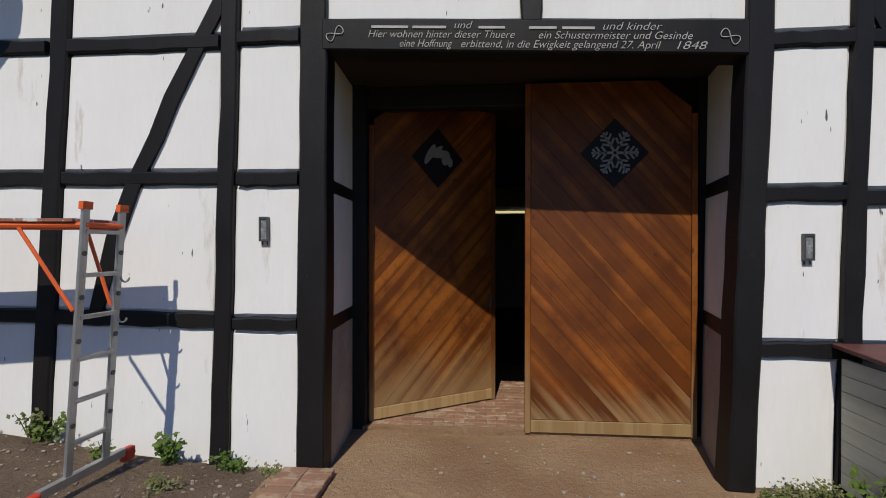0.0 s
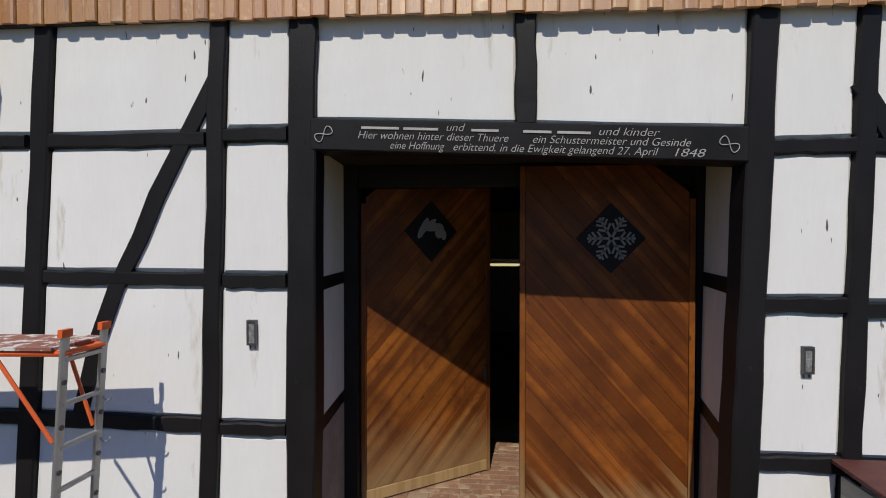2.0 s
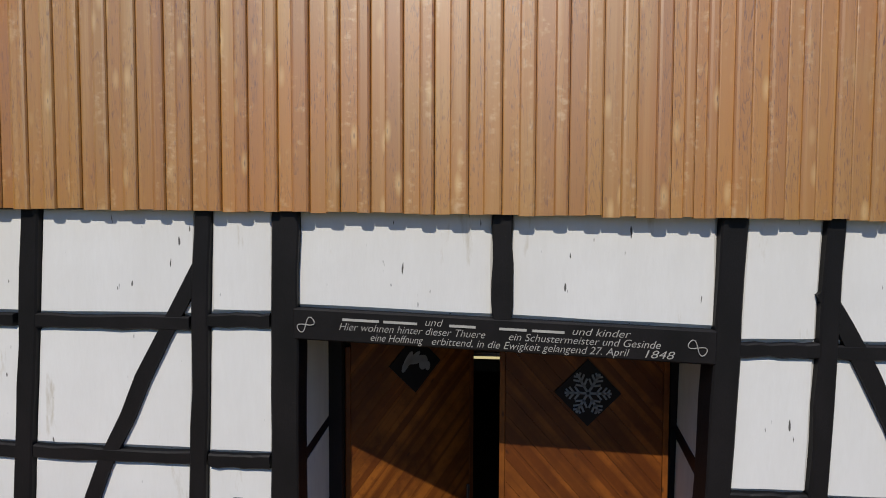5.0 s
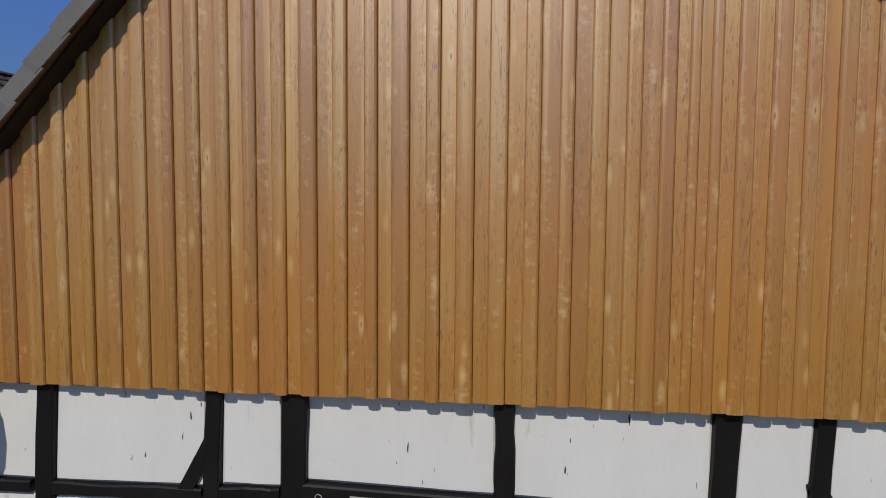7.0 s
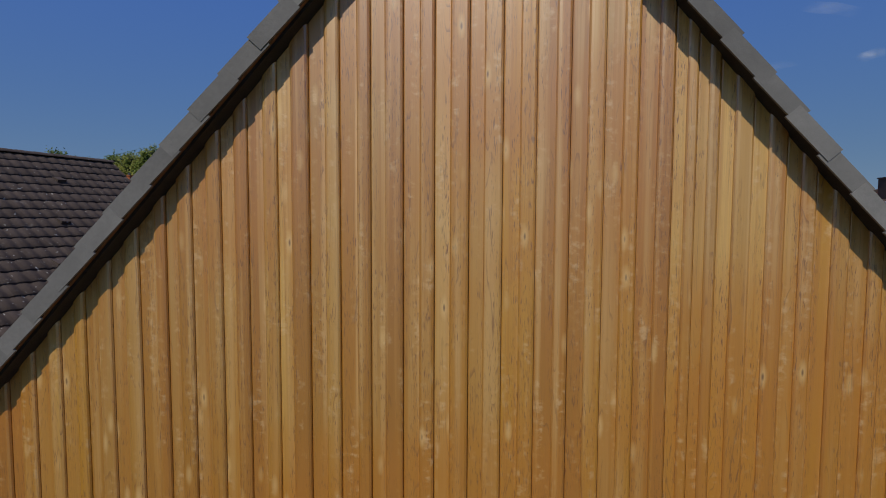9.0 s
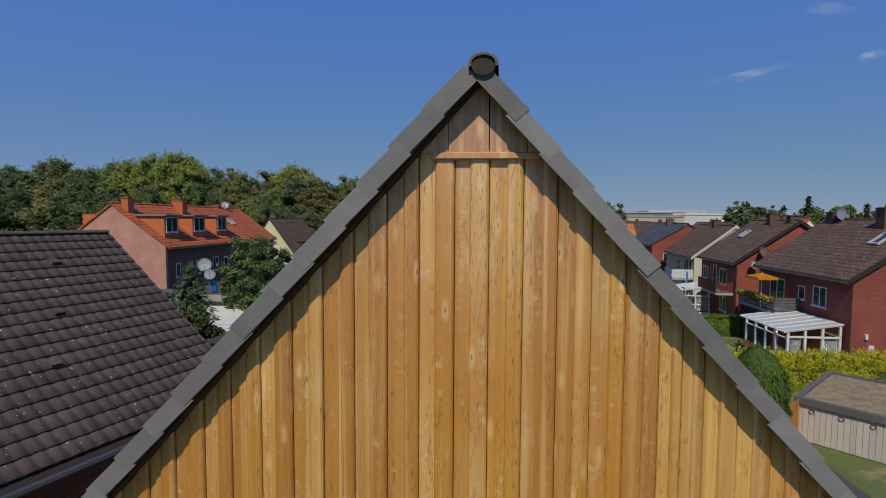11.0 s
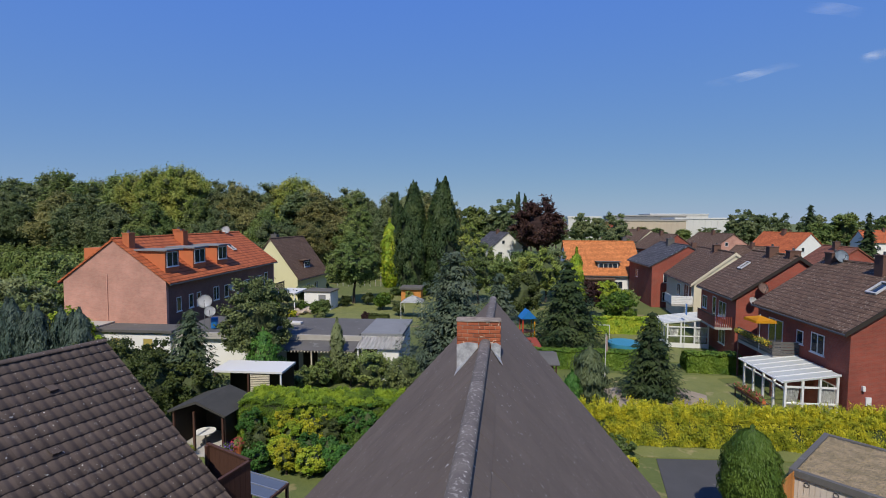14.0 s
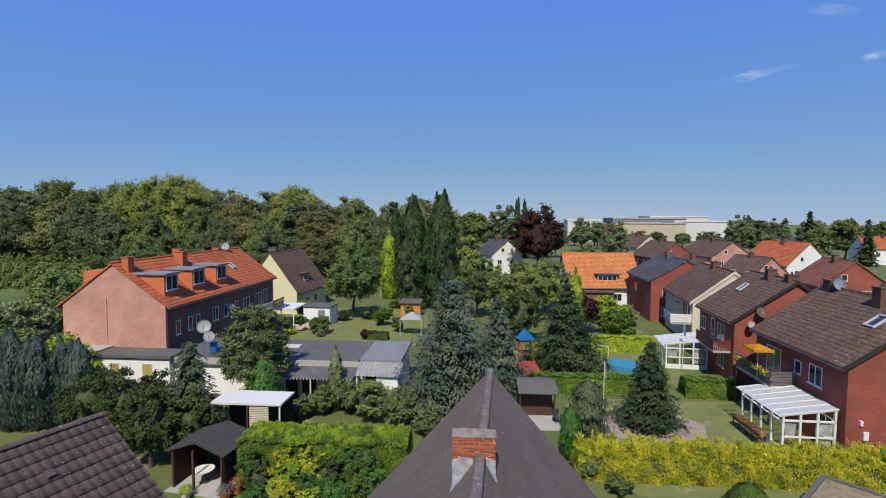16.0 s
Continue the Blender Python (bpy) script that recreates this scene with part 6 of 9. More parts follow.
def near_neighbour():
    """The near neighbour's tiled roof: interlocking pantiles, the courses proud; local x down the eastern slope, local y along the ridge."""
    m = pose(NR.x, NR.y, 0, 0, 0, -AZ)
    hs = thing("neighbour_house", "house with a dark weathered pantile roof flecked with lichen", "house", m)
    z0 = NR.z
    s = N_DROP / N_RUN
    bm = bmesh.new()
    prism(bm, [(-N_RUN + 0.4, -0.35, 0), (N_RUN - 0.4, -0.35, 0), (N_RUN - 0.4, -0.35, z0 - N_DROP + 0.1), (0, -0.35, z0 - 0.12), (-N_RUN + 0.4, -0.35, z0 - N_DROP + 0.1)], (0, 0.25, 0))
    part("gable_wall", bm, M_DARKBRICK, hs)
    for sx in (-1, 1):
        slab("wall", *sorted((sx * (N_RUN - 0.65), sx * (N_RUN - 0.4))), -N_LEN, -0.36, 0, z0 - N_DROP + 0.1, M_DARKBRICK, hs)
    slabs = bmesh.new()
    for sx in (-1, 1):
        prism(slabs, [(0, 0, z0 - 0.07), (sx * N_RUN, 0, z0 - N_DROP - 0.07), (sx * N_RUN, 0, z0 - N_DROP - 0.15), (0, 0, z0 - 0.17)], (0, -N_LEN, 0))
    rf = part("roof", slabs, M_DARK, hs, "weathered dark pantile roof with pale lichen flecks")
    # one tile: a low wave across, thin lip at its foot
    ln = math.hypot(N_RUN, N_DROP)
    tile_l, tile_w = 0.335, 0.23
    n_rows = int(ln / tile_l)
    k = 8
    prof = [(tile_w * i / k - tile_w / 2, 0.011 * math.sin(2 * math.pi * i / k) + (0.010 if i > k * 0.8 else 0)) for i in range(k + 1)]
    bm = bmesh.new()
    a = [bm.verts.new((0.0, y, z + 0.0)) for y, z in prof]
    b = [bm.verts.new((tile_l + 0.05, y, z + 0.038)) for y, z in prof]
    c = [bm.verts.new((tile_l + 0.05, y, z + 0.003)) for y, z in prof]
    for i in range(k):
        bm.faces.new((a[i], a[i + 1], b[i + 1], b[i]))
        bm.faces.new((b[i], b[i + 1], c[i + 1], c[i]))
    bmesh.ops.recalc_face_normals(bm, faces=bm.faces)
    tile = mesh_of("pantile", bm, M_PANTILE, True)
    th = math.atan2(N_DROP, N_RUN)
    rot = Euler((0, th, 0)).to_matrix().to_4x4()
    rest_v, rest_f = [], []
    tv = [v.co.copy() for v in tile.vertices]
    tf = [tuple(p.vertices) for p in tile.polygons]
    singles = 0
    cols = int(N_LEN / tile_w)
    for j in range(cols):
        for r in range(n_rows + 1):
            d = r * tile_l
            if d + 0.2 > ln:
                continue
            mm = Matrix.Translation((d * math.cos(th), -(j + 0.5) * tile_w, z0 - d * math.sin(th) - 0.03)) @ rot @ pose(0, 0, random.uniform(-0.004, 0.004), 0, 0, random.uniform(-0.5, 0.5))
            if j < 18 and singles < 300:
                part("pantile", tile, None, rf, m=mm)
                singles += 1
            else:
                o = len(rest_v)
                rest_v += [mm @ v for v in tv]
                rest_f += [tuple(i + o for i in f) for f in tf]
    me = bpy.data.meshes.new("pantile_field")
    me.from_pydata(rest_v, [], rest_f)
    me.materials.append(M_PANTILE)
    me.polygons.foreach_set("use_smooth", [True] * len(me.polygons))
    me.update()
    tagged(part("pantile_field", me, None, rf), kind="stuff")
    bm = bmesh.new()
    prism(bm, [(0, 0, z0 + 0.02), (-N_RUN, 0, z0 - N_DROP), (-N_RUN, 0, z0 - N_DROP - 0.04), (0, 0, z0 - 0.04)], (0, -N_LEN, 0))
    part("far_slope", bm, M_PANTILE, rf)
    # ridge caps
    bm = bmesh.new()
    kk = 10
    arc = [(math.cos(math.pi * i / kk), 0.62 * math.sin(math.pi * i / kk)) for i in range(kk + 1)]
    rr = [[bm.verts.new((q * cx, yy, q * cz)) for cx, cz in arc] for yy, q in ((0.0, 0.115), (-0.40, 0.128), (-0.40, 0.108), (0.0, 0.095))]
    for a, b in ((0, 1), (1, 2), (2, 3), (3, 0)):
        for i in range(kk):
            bm.faces.new((rr[a][i], rr[a][i + 1], rr[b][i + 1], rr[b][i]))
    bmesh.ops.recalc_face_normals(bm, faces=bm.faces)
    cap = mesh_of("ridge_tile", bm, M_PANTILE)
    for i in range(int(N_LEN / 0.38)):
        part("ridge_tile", cap, None, rf, m=Matrix.Translation((0, -i * 0.38, z0 - 0.035)))
    # two vent tiles
    for d, y in ((2.9, -2.6), (4.3, -3.3), (1.2, -1.9)):
        b2 = bmesh.new()
        vs = box(b2, -0.12, 0.12, -0.09, 0.09, 0, 0.1)
        for v in vs:
            if v.co.z > 0.05 and v.co.x < 0:
                v.co.z = 0.02
        part("vent_tile", b2, M_PANTILE, rf, m=Matrix.Translation((d * math.cos(th), y, z0 - d * math.sin(th))) @ rot)
    # gutter
    b2 = bmesh.new()
    tube(b2, (N_RUN + 0.05, 0, z0 - N_DROP - 0.12), (N_RUN + 0.05, -N_LEN, z0 - N_DROP - 0.12), 0.075)
    part("gutter", b2, M_STEEL, rf)


M_PANTILE = mat("weathered_pantile", (0.106, 0.082, 0.070), 0.9, dark=(0.070, 0.053, 0.045), coarse=0.9, fine=26, amount=0.7, stain=(0.150, 0.130, 0.115), stain_at=0.62, stain_scale=5, specks=((0.46, 0.45, 0.42), 15.0, 0.70), each=0.12, island=0.10, bump=0.4, spec=0.15)
near_neighbour()

# long brick terrace with a red roof and three dormers
M_TERRACE_CH = mat("orange_chimney_brick", (0.46, 0.14, 0.055), 0.9, dark=(0.36, 0.1, 0.04), amount=0.5, fine=18, bump=0.3)
# side walls take a darker brick, the east side's shade painted in
TW, TL, TE, TR = 9.5, 22.6, 7.05, 10.55
terrace = gable_house("terrace_house", "long brick terrace with a pinkish gable, red tiled roof and dormers", pose(-36.5, 37.3, 0, 0, 0, 0), TW, TL, TE, TR, M_DARKBRICK, M_REDROOF,
                      gable=M_OLDBRICK, over=0.45, verge=0.12, roof_label="orange-red tiled roof",
                      chimneys=[(5.65, 0.75, 0.62, 0.75, 11.15, M_TERRACE_CH), (4.6, 9.7, 0.8, 0.7, 11.3, M_TERRACE_CH), (5.7, 8.4, 0.95, 0.8, 11.15, M_TERRACE_CH), (4.5, 17.7, 0.8, 0.7, 10.95, M_TERRACE_CH)],
                      windows=[("E", 1.4, 4.1, 0.7, 1.3, 1), ("E", 3.3, 4.1, 0.7, 1.3, 1), ("E", 4.6, 4.1, 0.7, 1.3, 1), ("E", 7.6, 4.1, 1.1, 1.4, 2), ("E", 9.8, 4.1, 0.8, 1.3, 1), ("E", 12.2, 4.1, 0.8, 1.3, 1),
                               ("E", 14.2, 3.9, 1.5, 1.5, 2), ("E", 17.4, 3.9, 1.6, 1.6, 2), ("E", 19.6, 3.7, 1.0, 2.0, 1), ("E", 1.5, 0.9, 1.2, 1.3, 2), ("E", 6.5, 0.9, 1.2, 1.3, 2), ("E", 12.0, 0.9, 1.2, 1.3, 2), ("E", 18.0, 0.9, 1.2, 1.3, 2)])
slab("downpipe", 4.05, 4.13, -0.06, 0.0, 0.0, 7.6, M_OLDBRICK, terrace)


def dormer(house, y0, wdt, x_out, x_in, zb, zt):
    """A flat-roofed dormer on the eastern slope with orange cheeks and a two-light window."""
    bm = bmesh.new()
    box(bm, x_in, x_out, y0, y0 + wdt, zb, zt)
    d = part("dormer", bm, M_TERRA, house, "flat-roofed dormer with orange cheeks")
    slab("dormer_roof", x_in - 0.1, x_out + 0.3, y0 - 0.2, y0 + wdt + 0.2, zt, zt + 0.14, M_FELTBLUE, d)
    window(d, pose(x_out + 0.02, y0 + 0.2, zb + 0.62, 0, 0, 90), wdt - 0.4, zt - zb - 0.72, 2)


M_WINBLUE = mat("blue_grey_window_frame", (0.30, 0.36, 0.45), 0.5, amount=0.2, bump=0)
for y0, w_ in ((0.85, 2.05), (5.15, 2.2), (9.55, 2.1)):
    dormer(terrace, y0, w_, 8.9, 5.9, 7.55, 9.62)
bm = bmesh.new()
box(bm, 0.35, 2.6, 2.0, 4.4, 7.2, 9.75)
part("dormer", bm, M_TERRA, terrace, "orange dormer on the far slope")
skylight(terrace, 6.7, 16.6, 9.33, 0.8, 1.0, -36.4)
# balcony and first-floor deck at the terrace's far end
bal = bmesh.new()
box(bal, 9.5, 11.3, 15.2, 21.8, 3.2, 3.4)
balcony = part("balcony", bal, M_CONCRETE, terrace, "first-floor balcony with a dark rail")
slab("parapet", 11.24, 11.34, 15.2, 18.2, 3.4, 4.4, M_CREAMWALL, balcony)
for i in range(16):
    slab("baluster", 11.25, 11.31, 18.3 + 0.22 * i, 18.34 + 0.22 * i, 3.4, 4.35, M_DARK, balcony)
slab("handrail", 11.22, 11.34, 18.2, 21.8, 4.35, 4.42, M_DARK, balcony)
dish("pale grey satellite dish on a mast above the flat roofs", pose(-22.9, 36.2, 5.55, -22, 0, 25), 0.58, 2.4)
dish("smaller pale satellite dish on the same mast", pose(-22.35, 36.0, 4.75, -22, 0, 25), 0.45, 1.6)
dish("round white dish on the terrace wall", pose(-26.3, 47.5, 5.1, -22, 0, 60), 0.42, 0.4)
dish("pale dish on the terrace ridge", pose(-31.6, 56.3, 11.1, -22, 0, 15), 0.5, 0.9)
slab_ = bmesh.new()
tube(slab_, (0, 0, 0), (0, 0, 0.85), 0.3, 0.3, 14)
tube(slab_, (0, 0, 0.85), (0, 0, 0.9), 0.32, 0.28, 14)
solo("water_barrel", slab_, M_BLUEPLAST, "blue plastic barrel on the flat roof", "barrel", pose(-22.3, 36.6, 3.22))

# low white annex in front of the gable
annex = thing("annex", "low white annex with two yellowish windows and a felt roof", "annex", pose(-36.6, 35.0, 0))
slab("wall", 0, 0.25, 0, 2.2, 0, 3.05, M_WHITEWALL, annex)
slab("wall", 11.1, 11.35, 0, 2.2, 0, 3.05, M_WHITEWALL, annex)
slab("wall", 0.25, 11.1, 0, 0.25, 0, 3.05, M_WHITEWALL, annex)
slab("roof", -0.2, 11.6, -0.2, 2.25, 3.05, 3.3, M_FELT, annex, w=0.02)
slab("raised_roof", -0.2, 4.8, -0.25, 2.25, 3.32, 3.44, M_CONCRETE, annex)
M_BLIND = mat("yellowish_blind", (0.42, 0.33, 0.09), 0.6, amount=0.3, bump=0)
for u in (6.1, 8.95):
    window(annex, pose(u, 0, 1.3), 0.95, 1.3, 1, frame_mat=M_WHITEPVC, glass=M_BLIND)

# long flat-roofed garages with a dark awning and a corrugated lean-to
flat = thing("flat_garages", "long flat-roofed garages with a concrete fascia and dark awning", "garages", pose(-25.2, 35.6, 0))
slab("wall", 0, 19.0, 0, 0.25, 0, 2.75, M_WHITEWALL, flat)
slab("wall", 18.75, 19.0, 0.25, 6.2, 0, 2.75, M_WHITEWALL, flat)
slab("wall", 0, 0.25, 0.25, 6.2, 0, 2.75, M_WHITEWALL, flat)
slab("wall", 0.25, 18.75, 6.0, 6.2, 0, 2.75, M_WHITEWALL, flat)
slab("fascia", -0.2, 16.0, -0.35, -0.2, 2.6, 3.12, M_CONCRETE, flat)
slab("roof", -0.2, 15.7, -0.2, 6.4, 2.9, 3.14, M_FELT, flat, w=0.02)
slab("pale_roof", 15.75, 19.2, 0.3, 6.4, 2.92, 3.2, M_FELTBLUE, flat, w=0.02)
slab("skylight", 8.2, 9.6, 3.2, 3.9, 3.14, 3.34, M_CORR, flat, w=0.02)
bm = bmesh.new()
prism(bm, [(9.0, -0.2, 2.62), (9.0, -2.3, 2.30), (9.0, -2.3, 2.38), (9.0, -0.2, 2.72)], (6.8, 0, 0))
awning = part("awning", bm, M_FELT, flat, "dark slatted awning")
for i in range(26):
    slab("slat", 9.05 + i * 0.262, 9.12 + i * 0.262, -2.42, -2.3, 2.24, 2.34, M_CREAMWALL, awning)
for x in (9.2, 12.4, 15.6):
    slab("awning_post", x, x + 0.1, -2.25, -2.15, 0, 2.3, M_CREAMWALL, awning)
for x0, x1 in ((9.6, 10.6), (11.0, 12.2), (12.6, 13.7), (14.1, 15.2)):
    slab("door", x0, x1, -0.04, 0.0, 0.05, 2.1, M_DARK if x0 < 12 else M_WHITEPVC, flat)
# corrugated lean-to
bm = bmesh.new()
n_ = 44
up_, dn_ = [], []
for i in range(n_ + 1):
    x = 15.9 + 3.5 * i / n_
    w_ = 0.03 * math.sin(i * math.pi / 2 * 1.0 + 0.78)
    up_.append((bm.verts.new((x, 0.5, 3.02 + w_)), bm.verts.new((x, -2.1, 2.55 + w_))))
for a, b in zip(up_, up_[1:]):
    bm.faces.new((a[0], b[0], b[1], a[1]))
bmesh.ops.solidify(bm, geom=list(bm.faces), thickness=0.02)
part("lean_to_roof", bm, M_CORR, flat, "whitish corrugated lean-to roof")
for x in (16.0, 17.6, 19.2):
    slab("lean_to_post", x, x + 0.1, -1.95, -1.85, 0, 2.5, M_WHITEPVC, flat)
slab("lean_to_wall", 17.7, 19.2, -1.84, -1.74, 0, 2.45, M_WHITEWALL, flat)
# near-black slab stands in for the shade inside an open doorway
slab("dark_doorway", 16.15, 17.5, -0.06, -0.01, 0, 2.3, M_DARK, flat)

# pale yellow house with a brown roof
gable_house("yellow_house", "pale yellow house with a steep dark brown roof", pose(-36.2, 70.5, 0, 0, 0, -6), 8.8, 11.0, 3.5, 9.3, M_YELLOWWALL, M_BROWNROOF, verge=0.15,
            chimneys=[(3.9, 2.2, 1.0, 0.7, 10.0, M_FELT)], windows=[("E", 3.0, 1.0, 1.2, 1.2, 2), ("E", 6.0, 1.0, 1.2, 1.2, 2)], roof_label="dark brown tiled roof")
yd = thing("roof_dormer", "brown roof dormer with small windows on the yellow house", "dormer", pose(-28.1, 73.4, 4.5, 0, 0, -6))
slab("cheeks", -1.8, 0.2, 0, 2.4, -0.1, 1.3, M_WOODBROWN, yd)
slab("roof", -1.9, 0.4, -0.15, 2.55, 1.3, 1.42, M_BROWNROOF, yd)
window(yd, pose(0.22, 0.3, 0.25, 0, 0, 90), 1.8, 0.85, 3)

# carport and small white shed
cp = thing("carport", "low white carport with a flat roof", "carport", pose(-28.4, 60.5, 0))
slab("roof", 0, 4.0, 0, 5.0, 2.35, 2.55, M_WHITESHEET, cp)
for x in (0.1, 3.8):
    for y in (0.1, 4.8):
        slab("post", x, x + 0.12, y, y + 0.12, 0, 2.35, M_WHITEPVC, cp)
ws = thing("white_shed", "small white shed with a grey door", "shed", pose(-23.9, 62.6, 0, 0, 0, -4))
slab("shed_body", 0, 3.8, 0, 3.0, 0, 2.45, M_WHITEWALL, ws)
slab("roof", -0.15, 3.95, -0.15, 3.15, 2.45, 2.62, M_FELT, ws, w=0.02)
slab("door", 2.1, 3.1, -0.05, -0.005, 0.05, 2.1, M_FELTBLUE, ws)

M_OLDFELT = mat("old_dark_felt", (0.055, 0.052, 0.045), 0.95, dark=(0.035, 0.035, 0.03), coarse=1.5, fine=20, amount=0.8, bump=0.4)
# summer house with a felt roof: table, chairs and flower pots beneath
gz = thing("garden_pavilion", "dark wooden garden pavilion with a low felt roof", "pavilion", pose(-14.6, 22.6, 0, 0, 0, -8))
bm = bmesh.new()
hx, hy_ = 1.75, 1.45
rim = [(-hx, -hy_), (hx, -hy_), (hx, hy_), (-hx, hy_)]
prism(bm, [(-hx, -hy_, 2.12), (0, -hy_, 2.72), (0, -hy_, 2.80), (-hx - 0.03, -hy_, 2.19)], (0, 2 * hy_, 0))
prism(bm, [(hx, -hy_, 2.12), (hx + 0.03, -hy_, 2.19), (0, -hy_, 2.80), (0, -hy_, 2.72)], (0, 2 * hy_, 0))
part("roof", bm, M_OLDFELT, gz, "dark mossy felt roof")
bm = bmesh.new()
prism(bm, [(-hx, -hy_ - 0.03, 2.08), (0, -hy_ - 0.03, 2.70), (hx, -hy_ - 0.03, 2.08), (hx, -hy_ - 0.03, 2.20), (0, -hy_ - 0.03, 2.84), (-hx, -hy_ - 0.03, 2.20)], (0, 0.028, 0))
part("bargeboard", bm, M_OLDFELT, gz)
for x in (-1.55, -0.3, 1.45):
    slab("post", x, x + 0.11, -hy_ + 0.1, -hy_ + 0.21, 0, 2.2, M_WOODBROWN, gz)
# near-black wood here stands for the shaded inside; west wall added for it
slab("back_wall", -1.6, 1.6, hy_ - 0.2, hy_ - 0.1, 0, 2.2, M_DARK, gz)
slab("side_wall", 1.5, 1.6, -hy_ + 0.22, hy_ - 0.2, 0, 2.15, M_DARK, gz)
slab("side_wall", -1.62, -1.52, -hy_ + 0.22, hy_ - 0.2, 0, 2.15, M_DARK, gz)
slab("floor", -1.7, 1.7, -hy_ - 0.3, hy_, 0, 0.05, M_CONCRETE, gz)
tb = thing("garden_table", "round pale garden table under the pavilion", "table", pose(-14.9, 22.2, 0.05))
bm = bmesh.new()
tube(bm, (0, 0, 0.70), (0, 0, 0.74), 0.55, 0.55, 18)
part("tabletop", bm, M_WHITEPVC, tb)
bm = bmesh.new()
tube(bm, (0, 0, 0), (0, 0, 0.70), 0.05, 0.04, 8)
tube(bm, (0, 0, 0), (0, 0, 0.04), 0.3, 0.25, 12)
part("leg", bm, M_STEEL, tb)


def pot(label, m, r, h, leafmat, flower, seed, mat_p):
    p = thing("flower_pot", label, "flower pot", m, "pots at the pavilion")
    bm = bmesh.new()
    tube(bm, (0, 0, 0), (0, 0, h), r * 0.7, r, 12)
    part("pot", bm, mat_p, p)
    rng = np.random.default_rng(seed)
    d = ball(rng, 260)
    d[:, 2] = np.abs(d[:, 2])
    part("leaves", quads("leaves", d * r * 1.5 * rng.uniform(0.6, 1, 260)[:, None] + np.array([0, 0, h]), d, 0.07, 1.4, leafmat), None, p)
    if flower:
        d = ball(rng, 120)
        d[:, 2] = np.abs(d[:, 2])
        part("flowers", quads("flowers", d * r * 1.6 + np.array([0, 0, h]), d, 0.06, 1.0, flower), None, p)


M_PURPLE = mat("purple_petals", (0.16, 0.06, 0.34), 0.7, amount=0.3, bump=0)
M_PINK = mat("pink_petals", (0.60, 0.05, 0.12), 0.7, amount=0.3, bump=0)
pot("pot of purple flowers before the pavilion", pose(-12.95, 20.75, 0), 0.32, 0.35, L_OAK, M_PURPLE, 3, M_TERRA)
pot("pot of pink flowers before the pavilion", pose(-12.6, 21.3, 0), 0.26, 0.5, L_OAK, M_PINK, 4, M_TERRA)
pot("round pot with a pale green plant", pose(-15.0, 20.6, 0), 0.28, 0.4, L_LIME, None, 5, M_CREAMWALL)
pot("pot with a grassy plant", pose(-12.2, 21.9, 0), 0.25, 0.3, L_BIRCH, None, 6, M_CONCRETE)

# white-roofed shelter behind it
sh = thing("white_shelter", "garden shelter with a flat white sheet roof", "shelter", pose(-17.4, 27.3, 0))
slab("roof", 0, 4.8, 0, 2.4, 2.42, 2.55, M_WHITESHEET, sh)
for x in (0.1, 2.4, 4.6):
    slab("post", x, x + 0.1, 0.1, 0.2, 0, 2.42, M_WHITEPVC if x > 4 else M_WOODBROWN, sh)
slab("back_wall", 0.1, 4.7, 2.25, 2.33, 0, 2.4, M_DARK, sh)
scr = bmesh.new()
box(scr, 2.6, 3.9, 0.12, 0.16, 0.1, 0.14)
screen = part("louvre_screen", scr, M_CREAMWALL, sh)
for i in range(18):
    slab("slat", 2.6, 3.9, 0.1, 0.16, 0.2 + i * 0.12, 0.27 + i * 0.12, M_CREAMWALL, screen)

# the neighbour's roof terrace behind a brown timber screen, on posts; a glazed lean-to below it
rt = thing("roof_terrace", "raised terrace behind a brown stained timber screen, on posts", "terrace", pose(-6.35, 9.83, 0))
for rz, n_b, top in ((152.5, 10, 5.66), (-107.0, 8, 5.66)):
    m = pose(0, 0, 0, 0, 0, rz)
    for i in range(n_b):
        slab("board", 0.004 + i * 0.2, 0.198 + i * 0.2, -0.015, 0.015, 4.42, top - 0.03, M_WOODBROWN, rt, m=m)
    slab("capping", -0.04, n_b * 0.2 + 0.02, -0.045, 0.045, top - 0.028, top + 0.02, M_WOODBROWN, rt, m=m)
    for x in (0.0, n_b * 0.2 - 0.1):
        slab("post", x, x + 0.1, 0.018, 0.118, 0.0, top - 0.03, M_WOODBROWN, rt, m=m) if rz > 0 else slab("post", x, x + 0.1, -0.118, -0.018, 0.0, top - 0.03, M_WOODBROWN, rt, m=m)
bm = bmesh.new()
prism(bm, [(-0.05, -0.02, 4.3), (-1.80, 0.90, 4.3), (-2.25, -0.62, 4.3), (-0.50, -1.54, 4.3)], (0, 0, 0.11))
part("deck", bm, M_CONCRETE, rt)
gl = thing("glazed_lean_to", "low lean-to with bluish polycarbonate panels in dark frames", "lean-to", pose(-9.62, 14.68, 0, 0, 0, -14))
M_POLY = mat("bluish_polycarbonate", (0.10, 0.12, 0.155), 0.3, dark=(0.07, 0.085, 0.11), coarse=1, fine=8, amount=0.4, bump=0)
for i in range(2):
    bm = bmesh.new()
    prism(bm, [(0.05, i * 0.62, 2.0), (1.85, i * 0.62, 1.86), (1.85, i * 0.62 + 0.57, 1.86), (0.05, i * 0.62 + 0.57, 2.0)], (0, 0, 0.02))
    part("roof_panel", bm, M_POLY, gl)
